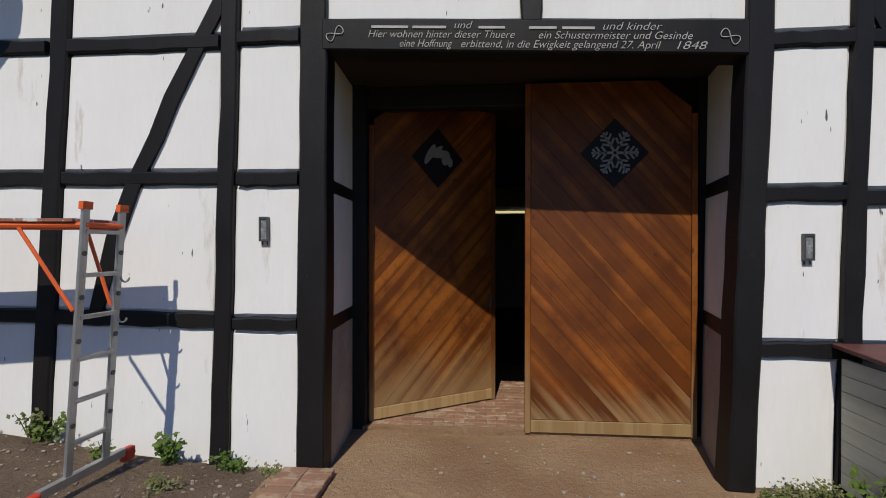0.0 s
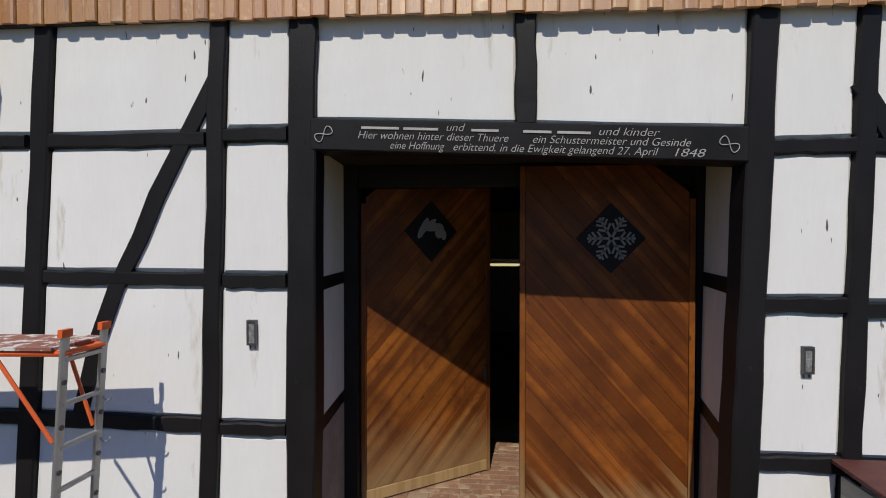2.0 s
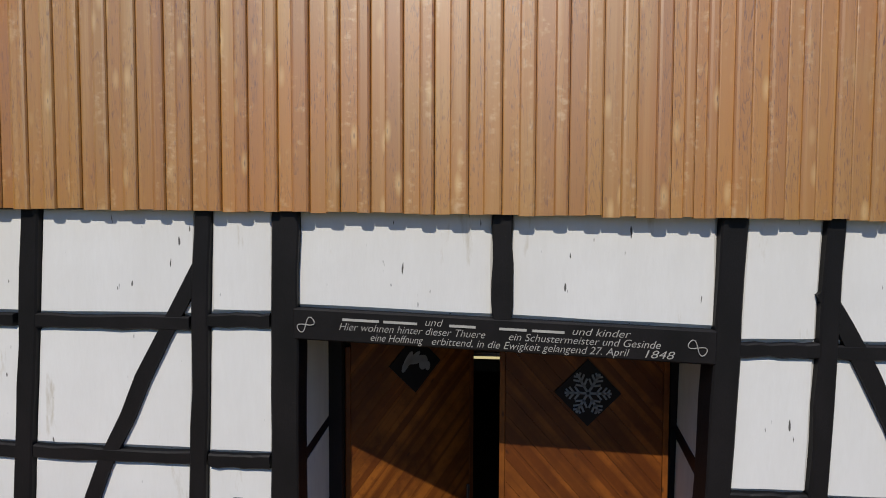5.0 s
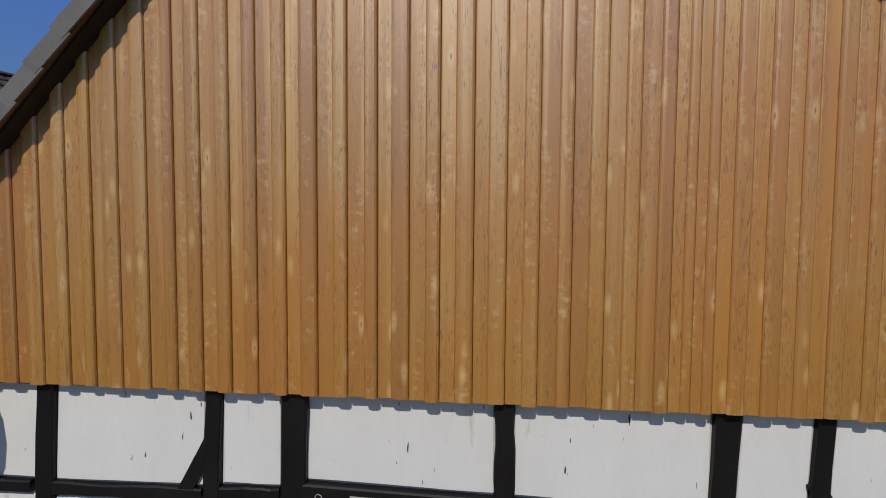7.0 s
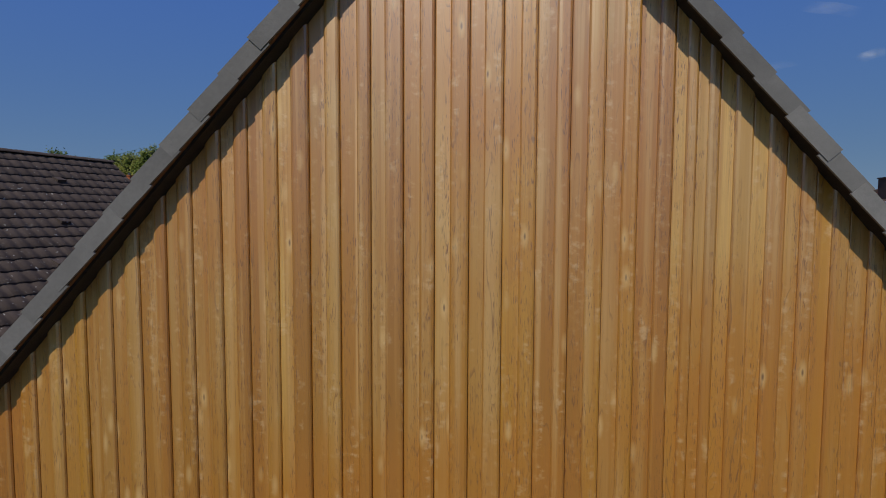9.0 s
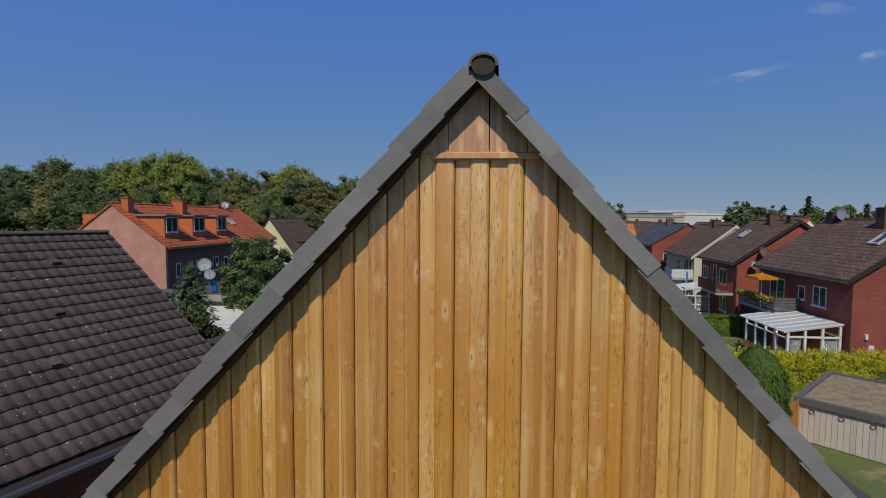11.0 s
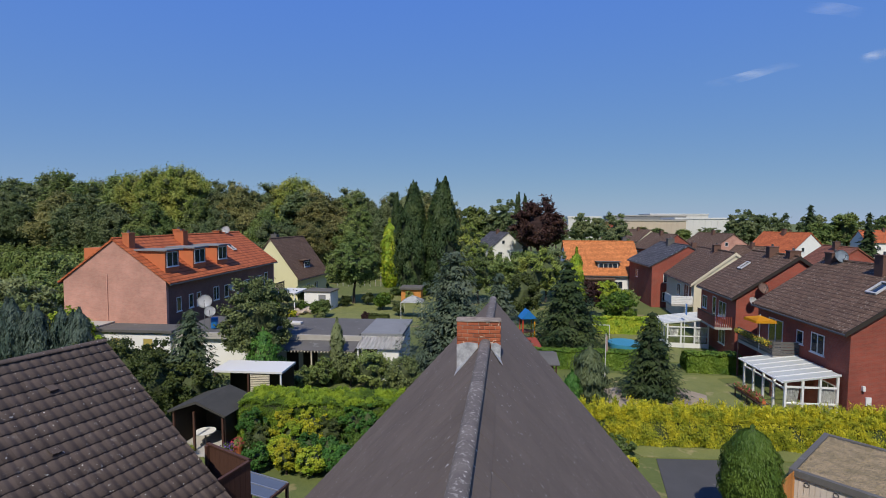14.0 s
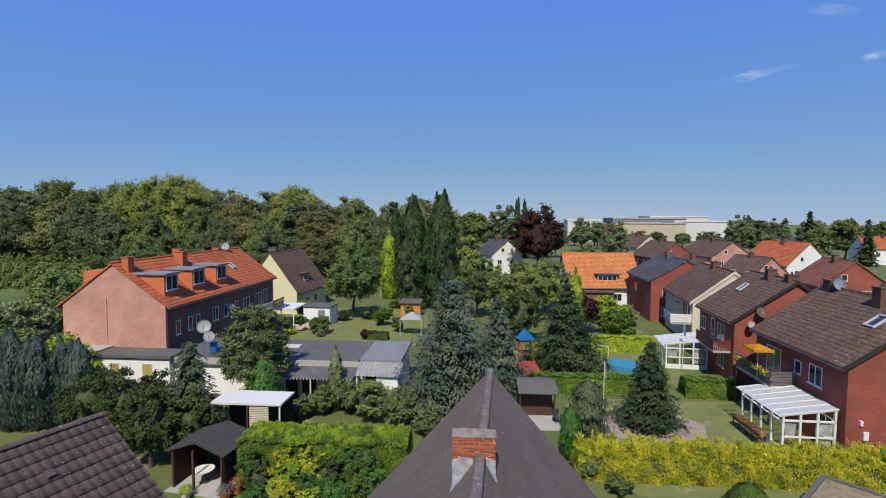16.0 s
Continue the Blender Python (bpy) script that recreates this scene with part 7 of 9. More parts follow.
for i in range(3):
    bm = bmesh.new()
    prism(bm, [(0.0, i * 0.62 - 0.045, 2.01), (1.9, i * 0.62 - 0.045, 1.86), (1.9, i * 0.62, 1.86), (0.0, i * 0.62, 2.01)], (0, 0, 0.04))
    part("glazing_bar", bm, M_ALU, gl)
slab("eave_beam", 1.86, 1.93, -0.05, 1.25, 1.76, 1.87, M_WOODBROWN, gl)
for y in (0, 1.14):
    slab("post", 1.8, 1.9, y, y + 0.1, 0, 1.84, M_WOODBROWN, gl)
    slab("post", 0.0, 0.1, y, y + 0.1, 0, 1.98, M_WOODBROWN, gl)

# ================= the brick houses to the east =================
M_CHBROWN = mat("brown_chimney_brick", (0.14, 0.075, 0.055), 0.9, amount=0.6, fine=16, bump=0.3)
GRP = "brick houses in a row"


M_TWINWALL = mat("milky_twinwall_sheet", (0.47, 0.49, 0.46), 0.35, dark=(0.38, 0.40, 0.37), coarse=1, fine=10, amount=0.5, bump=0.1)
M_LACE = mat("lace_curtain", (0.72, 0.72, 0.70), 0.9, dark=(0.40, 0.40, 0.39), coarse=9, fine=26, amount=0.9, bump=0.2)


def clear_glass(name):
    m, n, l, b = tree(name)
    b.inputs["Base Color"].default_value = (0.93, 0.95, 0.95, 1)
    b.inputs["Roughness"].default_value = 0.02
    b.inputs["IOR"].default_value = 1.05
    b.inputs["Transmission Weight"].default_value = 1.0
    return m


M_CLEARPANE = clear_glass("clear_glazing")


def lace(name, x0, x1, y, z0, z1, gather, parent):
    """A hanging curtain in soft folds, drawn in towards its foot."""
    b = bmesh.new()
    k = 28
    mid = (x0 + x1) / 2
    rows_ = []
    for z, g in ((z1, 1.0), ((z0 + z1) / 2, (1 + gather) / 2), (z0, gather)):
        rows_.append([b.verts.new((mid + (x0 + (x1 - x0) * i / k - mid) * g, y + 0.022 * math.sin(i * 1.6), z)) for i in range(k + 1)])
    for p_, q_ in zip(rows_, rows_[1:]):
        for i in range(k):
            b.faces.new((p_[i], p_[i + 1], q_[i + 1], q_[i]))
    bmesh.ops.solidify(b, geom=list(b.faces), thickness=0.004)
    part(name, b, M_LACE, parent, "white lace curtain")


def conservatory(label, m, w, L, h0, h1, bays=4):
    """A white glazed lean-to: x from the outer side (0) to the house wall (w), y along the wall."""
    c = thing("conservatory", label, "conservatory", m, "conservatories")
    t = 0.13
    for i in range(bays + 1):
        y = (L - t) * i / bays
        slab("post", 0, t, y, y + t, 0, h0, M_WHITEPVC, c)
    for i in range(4):
        x = (w - t) * i / 3
        if i:
            slab("post", x, x + t, 0, t, 0, h0 + (h1 - h0) * x / w - 0.02, M_WHITEPVC, c)
    slab("sill_wall", 0.02, t - 0.02, t, L - t, 0, 0.45, M_WHITEPVC, c)
    slab("sill_wall", t, w, 0.02, t - 0.02, 0, 0.45, M_WHITEPVC, c)
    slab("transom", 0.0, t, t, L - t, h0 - 0.45, h0 - 0.38, M_WHITEPVC, c)
    slab("transom", t, w, 0, t, 1.12, 1.20, M_WHITEPVC, c)
    slab("transom", t, w, 0, t, h0 - 0.35, h0 - 0.25, M_WHITEPVC, c)
    for i in range(bays):
        y = (L - t) * i / bays
        slab("pane", 0.045, 0.065, y + t, y + (L - t) / bays, 0.45, h0 - 0.05, M_CLEARPANE, c).visible_shadow = False
    for i in range(3):
        x = (w - t) * i / 3
        slab("pane", x + t, x + (w - t) / 3, 0.045, 0.065, 0.45, h0 - 0.3, M_CLEARPANE, c).visible_shadow = False
        if i != 1:
            lace("curtain", x + t + 0.03, x + (w - t) / 3 - 0.03, 0.16, 0.55 if i else 1.0, h0 - 0.28, 0.6 if i == 0 else 0.95, c)
    bm = bmesh.new()
    prism(bm, [(-0.2, -0.15, h0), (w, -0.15, h1), (w, -0.15, h1 + 0.1), (-0.2, -0.15, h0 + 0.1)], (0, L + 0.3, 0))
    r = part("roof", bm, M_TWINWALL, c, "milky sheet roof with white ribs")
    r.visible_shadow = False
    for i in range(7):
        y = -0.15 + (L + 0.22) * i / 6
        b = bmesh.new()
        prism(b, [(-0.22, y, h0 + 0.1), (w, y, h1 + 0.1), (w, y, h1 + 0.135), (-0.22, y, h0 + 0.135)], (0, 0.07, 0))
        part("rib", b, M_WHITEPVC, r)
    b = bmesh.new()
    tube(b, (-0.26, -0.18, h0 + 0.05), (-0.26, L + 0.18, h0 + 0.05), 0.06)
    part("gutter", b, M_WHITEPVC, r)
    return c


def balcony_on(house, y0, y1, out, z, rail_mat, solid, label):
    b = slab("balcony", -out, 0.0, y0, y1, z - 0.22, z, M_CONCRETE, house, label)
    if solid:
        for i in range(5):
            zz = z + 0.04 + i * 0.2
            slab("rail_board", -out - 0.03, -out + 0.02, y0, y1, zz, zz + 0.17, rail_mat, b)
            slab("rail_board", -out + 0.02, 0, y0 - 0.03, y0 + 0.02, zz, zz + 0.17, rail_mat, b)
    else:
        n_ = int((y1 - y0) / 0.16)
        for i in range(n_ + 1):
            y = y0 + (y1 - y0) * i / n_
            slab("baluster", -out - 0.015, -out + 0.015, y - 0.05, y + 0.05, z, z + 0.95, rail_mat, b)
        for i in range(int(out / 0.16)):
            slab("baluster", -out + 0.08 + i * 0.16, -out + 0.18 + i * 0.16, y0 - 0.015, y0 + 0.015, z, z + 0.95, rail_mat, b)
        slab("handrail", -out - 0.04, -out + 0.04, y0, y1, z + 0.95, z + 1.02, M_DARK, b)
    return b


e1 = gable_house("brick_house", "red brick house with a brown lichened roof and balcony", pose(22.7, 27.75, 0, 0, 0, -1.5), 9.8, 10.4, 6.0, 9.4, M_REDBRICK, M_BROWNROOF, over=0.45, verge=0.2, group=GRP,
                 windows=[("W", 6.75, 3.75, 1.35, 1.35, 2), ("W", 5.15, 3.95, 0.75, 0.95, 1), ("W", 1.6, 3.0, 1.9, 2.1, 2), ("W", 8.0, 0.9, 1.3, 1.3, 2)],
                 chimneys=[(4.3, 3.6, 0.75, 0.75, 10.3, M_CHBROWN), (4.9, 9.3, 1.0, 0.8, 10.1, M_CHBROWN)], trim=M_DARK, roof_label="brown tiled roof with pale lichen")
b1 = balcony_on(e1, 4.9, 9.8, 1.75, 3.0, M_FELT, True, "grey balcony hung with flower boxes")
slab("balcony_wall", -1.75, -1.65, 9.8, 9.95, 0, 4.0, M_DARKBRICK, e1)
slab("balcony_support", -1.7, -1.5, 5.0, 5.2, 0, 2.78, M_DARKBRICK, e1)
skylight(e1, 2.5, 2.6, 7.98, 0.9, 1.2, 34.8)
bm = bmesh.new()
tube(bm, (9.72, -0.06, 0.0), (9.72, -0.06, 5.6), 0.05)
part("downpipe", bm, M_STEEL, e1)
slab("wall_lamp", 0.75, 0.9, -0.16, 0.0, 2.3, 2.6, M_WHITEPVC, e1)
slab("meter_box", 1.0, 1.3, -0.1, 0.0, 1.4, 1.9, M_WHITEPVC, e1)
conservatory("white glazed conservatory against the red brick house", pose(19.35, 28.3, 0, 0, 0, -1), 3.2, 5.0, 2.5, 3.0)
fs_ = thing("flower_shelf", "grey timber shelf of red flowers along the conservatory", "flower shelf", pose(18.75, 29.3, 0, 0, 0, -1))
slab("board", -0.3, 0.3, 0.0, 3.4, 0.62, 0.68, M_WOODBROWN, fs_)
for y in (0.1, 1.7, 3.3):
    slab("leg", -0.26, -0.2, y - 0.03, y + 0.03, 0, 0.62, M_WOODBROWN, fs_)
    slab("leg", 0.2, 0.26, y - 0.03, y + 0.03, 0, 0.62, M_WOODBROWN, fs_)
for i in range(5):
    fb = thing("flower_box", "box of red and pink flowers on the timber shelf", "flower box", pose(18.75, 29.65 + i * 0.66, 0.684, 0, 0, -1), "boxes on the shelf")
    slab("box", -0.12, 0.12, -0.3, 0.3, 0, 0.18, M_TERRA, fb)
    rng = np.random.default_rng(40 + i)
    p = rng.uniform(-1, 1, (140, 3)) * np.array([0.2, 0.32, 0.13]) + np.array([-0.03, 0, 0.24])
    part("leaves", quads("leaves", p, ball(rng, 140), 0.08, 1.3, L_OAK), None, fb)
    p = rng.uniform(-1, 1, (42, 3)) * np.array([0.22, 0.33, 0.16]) + np.array([-0.06, 0, 0.30])
    part("blooms", quads("blooms", p, ball(rng, 42), 0.07, 1.0, M_PINK), None, fb)
e2 = gable_house("brick_house", "red brick house with a brown roof, dishes on its gable", pose(23.1, 41.9, 0, 0, 0, -5), 9.8, 8.6, 5.85, 9.35, M_REDBRICK, M_BROWNROOF, over=0.45, verge=0.2, group=GRP,
                 windows=[("W", 0.5, 3.5, 1.2, 1.3, 2), ("W", 3.2, 3.0, 0.9, 2.1, 1), ("W", 4.8, 3.4, 1.7, 1.5, 2), ("W", 5.0, 0.9, 1.5, 1.4, 2)],
                 chimneys=[(4.6, 4.0, 0.8, 0.7, 10.1, M_CHBROWN), (4.9, 0.9, 0.9, 0.7, 9.9, M_CHBROWN)], trim=M_DARK)
balcony_on(e2, 0.6, 5.0, 1.5, 2.9, M_REDRAIL := mat("red_brown_rail", (0.20, 0.045, 0.03), 0.6, amount=0.4, bump=0.1), False, "balcony with a red-brown rail")
skylight(e2, 2.4, 6.0, 7.85, 0.8, 1.1, 36.3)
dish("brownish satellite dish on the brick gable", pose(25.0, 41.2, 6.75, -22, 0, 14), 0.5, 0.3, mat_=mat("rusty_dish", (0.36, 0.24, 0.19), 0.6, amount=0.5))
dish("white satellite dish on the brick gable", pose(24.2, 41.2, 5.6, -22, 0, 14), 0.38, 0.3)
dish("large pale dish above the brown roof", pose(27.7, 36.0, 9.95, -22, 0, 0), 0.5, 0.9, mat_=mat("blue_grey_dish", (0.34, 0.40, 0.45), 0.5, amount=0.3))
conservatory("white conservatory with a fanned roof beside the second brick house", pose(18.9, 46.4, 0, 0, 0, -5), 3.9, 3.4, 2.35, 2.9, 3)
e3 = gable_house("brown_roofed_house", "house with a cream verge, brown roof and white balcony", pose(25.2, 55.5, 0, 0, 0, -7), 8.6, 12.5, 5.3, 8.75, M_CREAMWALL, M_BROWNROOF, over=0.4, verge=0.12, group=GRP,
                 gable=M_CREAMWALL, windows=[("W", 8.6, 3.0, 1.8, 1.8, 2), ("W", 10.6, 3.0, 1.2, 1.8, 1), ("W", 5.5, 3.0, 1.5, 1.5, 2), ("W", 9.0, 0.6, 2.0, 1.9, 2)], chimneys=[(4.2, 6.0, 0.8, 0.7, 9.5, M_CHBROWN)], trim=M_CREAMWALL)
balcony_on(e3, 0.3, 3.6, 2.3, 2.7, M_WHITEPVC, True, "balcony with white boards")
gable_house("slate_roofed_house", "red brick house with a dark patched slate roof", pose(25.2, 69.5, 0, 0, 0, -2), 9.8, 12.2, 6.0, 8.85, M_REDBRICK, M_SLATE, over=0.35, verge=0.15, group=GRP,
            windows=[("S", 1.6, 3.6, 2.4, 1.2, 3), ("S", 5.4, 6.4, 0.9, 0.8, 1), ("S", 1.5, 0.9, 1.6, 1.3, 2), ("W", 4, 3.6, 1.2, 1.2, 2)], chimneys=[(4.6, 6.5, 1.0, 0.8, 9.7, M_FELT)])

# orange-roofed house, broadside on
oh = gable_house("orange_roofed_house", "white house under a bright orange tiled roof with one dormer", pose(15.6, 93.0, 0, 0, 0, -90), 11.0, 12.2, 3.5, 8.6, M_WHITEWALL, M_ORANGEROOF, over=0.5, verge=0.25,
                 chimneys=[(5.2, 10.8, 0.7, 0.7, 9.4, M_FELT)], windows=[("E", 7.5, 0.9, 1.6, 1.3, 2)], roof_label="bright orange tiled roof")
dm = slab("dormer", 7.2, 10.2, 5.0, 8.6, 4.0, 5.35, M_FELT, oh, "wide dark dormer")
slab("dormer_roof", 6.9, 10.5, 4.7, 8.9, 5.35, 5.5, M_FELT, dm)
window(dm, pose(10.22, 5.2, 4.25, 0, 0, 90), 3.2, 0.95, 4)
slab("porch", 11.0, 13.0, 2.6, 7.2, 0.0, 2.6, M_DARKBRICK, oh)
slab("porch_roof", 10.9, 13.3, 2.4, 7.4, 2.6, 2.8, M_BROWNROOF, oh)

# houses farther off, one by one: x, y, turn, width, length, eave, ridge, wall, roof, words
for x, y, rz, w, L, ev, rd, wl, rf, words_ in (
        (3.8, 128.0, 25, 9.3, 10.5, 5.2, 9.0, M_WHITEWALL, M_SLATE, "far white house with a dark roof and a single gable window"),
        (67.3, 108.6, 20, 12.6, 11.5, 5.0, 9.8, M_WHITEWALL, M_REDROOF, "far house with a white gable and an orange-red roof"),
        (54.0, 77.9, -4, 10.0, 8.5, 4.6, 8.3, M_REDBRICK, M_DULLROOF, "brick house with a dull red roof behind the row"),
        (57.5, 103.0, 20, 9.0, 9.0, 3.6, 6.9, M_OLDBRICK, M_BROWNROOF, "low brick house with a brown roof behind the row"),
        (57.2, 178.0, 15, 10.0, 14.0, 5.0, 9.0, M_CREAMWALL, M_BROWNROOF, "far cream house with a brown roof"),
        (46.0, 127.0, 6, 10.5, 15.0, 5.0, 8.8, M_REDBRICK, M_BROWNROOF, "far red brick house with a brown roof"),
        (62.6, 133.0, 8, 11.5, 16.0, 5.0, 8.9, M_OLDBRICK, M_BROWNROOF, "far brick house with a grey-brown roof"),
        (113.0, 173.0, 70, 10.0, 10.0, 4.8, 8.4, M_OLDBRICK, M_SLATE, "far house with a grey roof among trees"),
        (146.0, 172.0, 80, 10.0, 14.0, 5.5, 9.4, M_WHITEWALL, M_REDROOF, "far house with an orange roof among trees"),
        (38.0, 92.0, 0, 10.0, 10.0, 4.0, 7.3, M_OLDBRICK, M_BROWNROOF, "brick house with a brown roof behind the row")):
    gable_house("far_house", words_, pose(x, y, 0, 0, 0, rz), w, L, ev, rd, wl, rf, group="houses farther off",
                windows=[("S", w * 0.3, ev + 0.8, 0.9, 1.0, 1), ("S", w * 0.18, 2.6, 1.3, 1.3, 2), ("S", w * 0.6, 2.6, 1.3, 1.3, 2), ("W", 3, 2.8, 1.3, 1.3, 2), ("W", 7, 2.8, 1.3, 1.3, 2)],
                chimneys=[(w * 0.45, L * 0.5, 0.8, 0.7, rd + 0.9, M_CHBROWN)])
# works halls on the horizon
M_HALL = mat("pale_hall_cladding", (0.58, 0.57, 0.54), 0.7, dark=(0.46, 0.45, 0.43), coarse=0.02, fine=0.3, amount=0.5, stretch=(1, 1, 0.2), bump=0)
M_HALLTAN = mat("tan_hall_cladding", (0.48, 0.40, 0.30), 0.7, dark=(0.36, 0.30, 0.24), coarse=0.02, fine=0.3, amount=0.5, bump=0)
M_HALLRED = mat("red_hall_cladding", (0.42, 0.10, 0.06), 0.7, coarse=0.05, fine=0.4, amount=0.4, bump=0)
for x, y, w, d, h, mm, lab in ((62, 345, 22, 40, 14.2, M_HALL, "far pale ribbed works hall"), (86, 350, 13, 30, 11.5, M_HALLRED, "far works hall with a red front"), (100, 360, 46, 50, 12.2, M_HALLTAN, "far tan works hall"),
                               (118, 440, 60, 60, 16.0, M_FELTBLUE, "far grey works hall"), (142, 365, 40, 40, 13.8, M_HALL, "far white works hall"), (160, 470, 50, 50, 18.0, M_HALL, "far white tall works hall")):
    hl = thing("works_hall", lab, "hall", pose(x, y, 0, 0, 0, -6), "works halls")
    slab("hall_body", 0, w, 0, d, 0, h, mm, hl)
    slab("roof", -0.5, w + 0.5, -0.5, d + 0.5, h, h + 0.9, M_WHITESHEET if mm is M_HALL else M_CONCRETE, hl)
    for i in range(int(w / 4)):
        slab("cladding_bay", i * 4 + 0.4, i * 4 + 0.7, -0.25, 0.0, 0, h, mm, hl)

# yellow parasol over the balcony, with flower boxes on the rail
ps = thing("parasol", "yellow canvas parasol on the brick house's balcony", "parasol", pose(20.95, 34.2, 3.0))
bm = bmesh.new()
tip = bm.verts.new((0, 0, 2.62))
rim_ = [bm.verts.new((x, y, 2.35)) for x, y in ((-0.72, -0.8), (0.72, -0.8), (0.72, 0.8), (-0.72, 0.8))]
low_ = [bm.verts.new((x, y, 2.17)) for x, y in ((-0.74, -0.82), (0.74, -0.82), (0.74, 0.82), (-0.74, 0.82))]
for i in range(4):
    bm.faces.new((tip, rim_[i], rim_[(i + 1) % 4]))
    bm.faces.new((rim_[i], low_[i], low_[(i + 1) % 4], rim_[(i + 1) % 4]))
bmesh.ops.solidify(bm, geom=list(bm.faces), thickness=0.01)
part("canopy", bm, M_YELLOWCLOTH, ps)
bm = bmesh.new()
tube(bm, (0, 0, 0), (0, 0, 2.7), 0.025)
part("pole", bm, M_WHITEPVC, ps)
M_YELLOWPETAL = mat("yellow_petals", (0.62, 0.42, 0.02), 0.7, amount=0.3, bump=0)
for i in range(5):
    fb = thing("flower_box", "balcony flower box with yellow blooms", "flower box", pose(20.86, 33.0 + i * 0.95, 3.62), "boxes on the balcony")
    slab("box", -0.1, 0.1, -0.4, 0.4, 0, 0.2, M_WOODBROWN, fb)
    rng = np.random.default_rng(i)
    p = rng.uniform(-1, 1, (160, 3)) * np.array([0.2, 0.42, 0.16]) + np.array([-0.05, 0, 0.25])
    part("leaves", quads("leaves", p, ball(rng, 160), 0.09, 1.3, L_OAK), None, fb)
    p = rng.uniform(-1, 1, (60, 3)) * np.array([0.22, 0.42, 0.2]) + np.array([-0.1, 0, 0.28])
    part("blooms", quads("blooms", p, ball(rng, 60), 0.08, 1.0, M_YELLOWPETAL), None, fb)

# pale boarded garage with a gravel roof, and the orange fence beside it
ga = thing("garage", "pale boarded garage with a gravel flat roof", "garage", pose(13.85, 18.35, 0, 0, 0, -46))
W_, D_ = 4.6, 5.4
GH = 1.82
for x0, x1, y0, y1 in ((0, W_, 0, 0.12), (0, W_, D_ - 0.12, D_), (0, 0.12, 0.12, D_ - 0.12), (W_ - 0.12, W_, 0.12, D_ - 0.12)):
    slab("wall", x0, x1, y0, y1, 0, GH - 0.2, M_PALEBOARD, ga)
for i in range(int(W_ / 0.2)):
    slab("cladding_board", i * 0.2 + 0.004, i * 0.2 + 0.19, -0.025, -0.001, 0.02, GH - 0.2, M_PALEBOARD, ga)
for i in range(int(D_ / 0.2)):
    slab("cladding_board", -0.025, -0.001, i * 0.2 + 0.004, i * 0.2 + 0.19, 0.02, GH - 0.2, M_PALEBOARD, ga)
slab("roof_deck", -0.12, W_ + 0.12, -0.12, D_ + 0.12, GH - 0.2, GH - 0.05, M_FELT, ga)
bm = bmesh.new()
bmesh.ops.create_grid(bm, x_segments=70, y_segments=80, size=0.5)
for v in bm.verts:
    x, y = 0.09 + (v.co.x + 0.5) * (W_ - 0.18), 0.09 + (v.co.y + 0.5) * (D_ - 0.18)
    v.co = (x, y, GH - 0.02 + 0.035 * noise.noise(Vector((x * 7, y * 7, 1))) + 0.03 * noise.noise(Vector((x * 17, y * 17, 4))))
part("gravel", bm, M_GRAVEL, ga, "tan mossy gravel on the roof")
for x0, x1, y0, y1 in ((-0.14, W_ + 0.14, -0.14, 0.08), (-0.14, W_ + 0.14, D_ - 0.08, D_ + 0.14), (-0.14, 0.08, 0.08, D_ - 0.08), (W_ - 0.08, W_ + 0.14, 0.08, D_ - 0.08)):
    slab("kerb", x0, x1, y0, y1, GH - 0.22, GH + 0.06, M_FELT, ga)
for i in range(4):
    b = bmesh.new()
    for a in range(10):
        t0, t1 = 2 * math.pi * a / 10, 2 * math.pi * (a + 1) / 10
        tube(b, (0.5 + i * 1.0 + 0.09 * math.cos(t0), -0.05, 1.35 + 0.09 * math.sin(t0)), (0.5 + i * 1.0 + 0.09 * math.cos(t1), -0.05, 1.35 + 0.09 * math.sin(t1)), 0.014, k=5)
    part("iron_ring", b, M_STEEL, ga, "dark iron ring")
of = thing("orange_fence", "orange stained board fence beside the garage", "fence", pose(12.45, 17.3, 0, 0, 0, 34))
for i in range(10):
    slab("board", i * 0.17, i * 0.17 + 0.16, 0, 0.025, 0.05, 1.55 + 0.03 * i, M_WOODORANGE, of)
slab("rail", 0, 1.7, 0.026, 0.06, 0.4, 0.5, M_WOODORANGE, of)
slab("rail", 0, 1.7, 0.026, 0.06, 1.2, 1.3, M_WOODORANGE, of)

# summer hut with seats behind the barn, play tower, pool, flag pole
hut = thing("garden_hut", "dark brown garden hut with a grey felt roof", "hut", pose(3.2, 32.4, 0, 0, 0, 0))
slab("hut_body", 0.2, 2.6, 0.9, 3.0, 0, 2.0, M_WOODBROWN, hut)
bm = bmesh.new()
prism(bm, [(0, -0.2, 2.0), (2.9, -0.2, 2.0), (2.9, 1.6, 2.45), (0, 1.6, 2.45)], (0, 0, 0.08))
prism(bm, [(0, 1.6, 2.45), (2.9, 1.6, 2.45), (2.9, 3.4, 2.05), (0, 3.4, 2.05)], (0, 0, 0.08))
part("roof", bm, M_FELT, hut)
for x in (0.1, 2.6):
    slab("post", x, x + 0.1, -0.1, 0.0, 0, 2.02, M_WOODBROWN, hut)
patch("terrace_paving", [(3.0, 30.6), (7.6, 30.8), (7.4, 33.6), (3.0, 33.4)], 0.02, M_CONCRETE, "pale paved garden terrace")
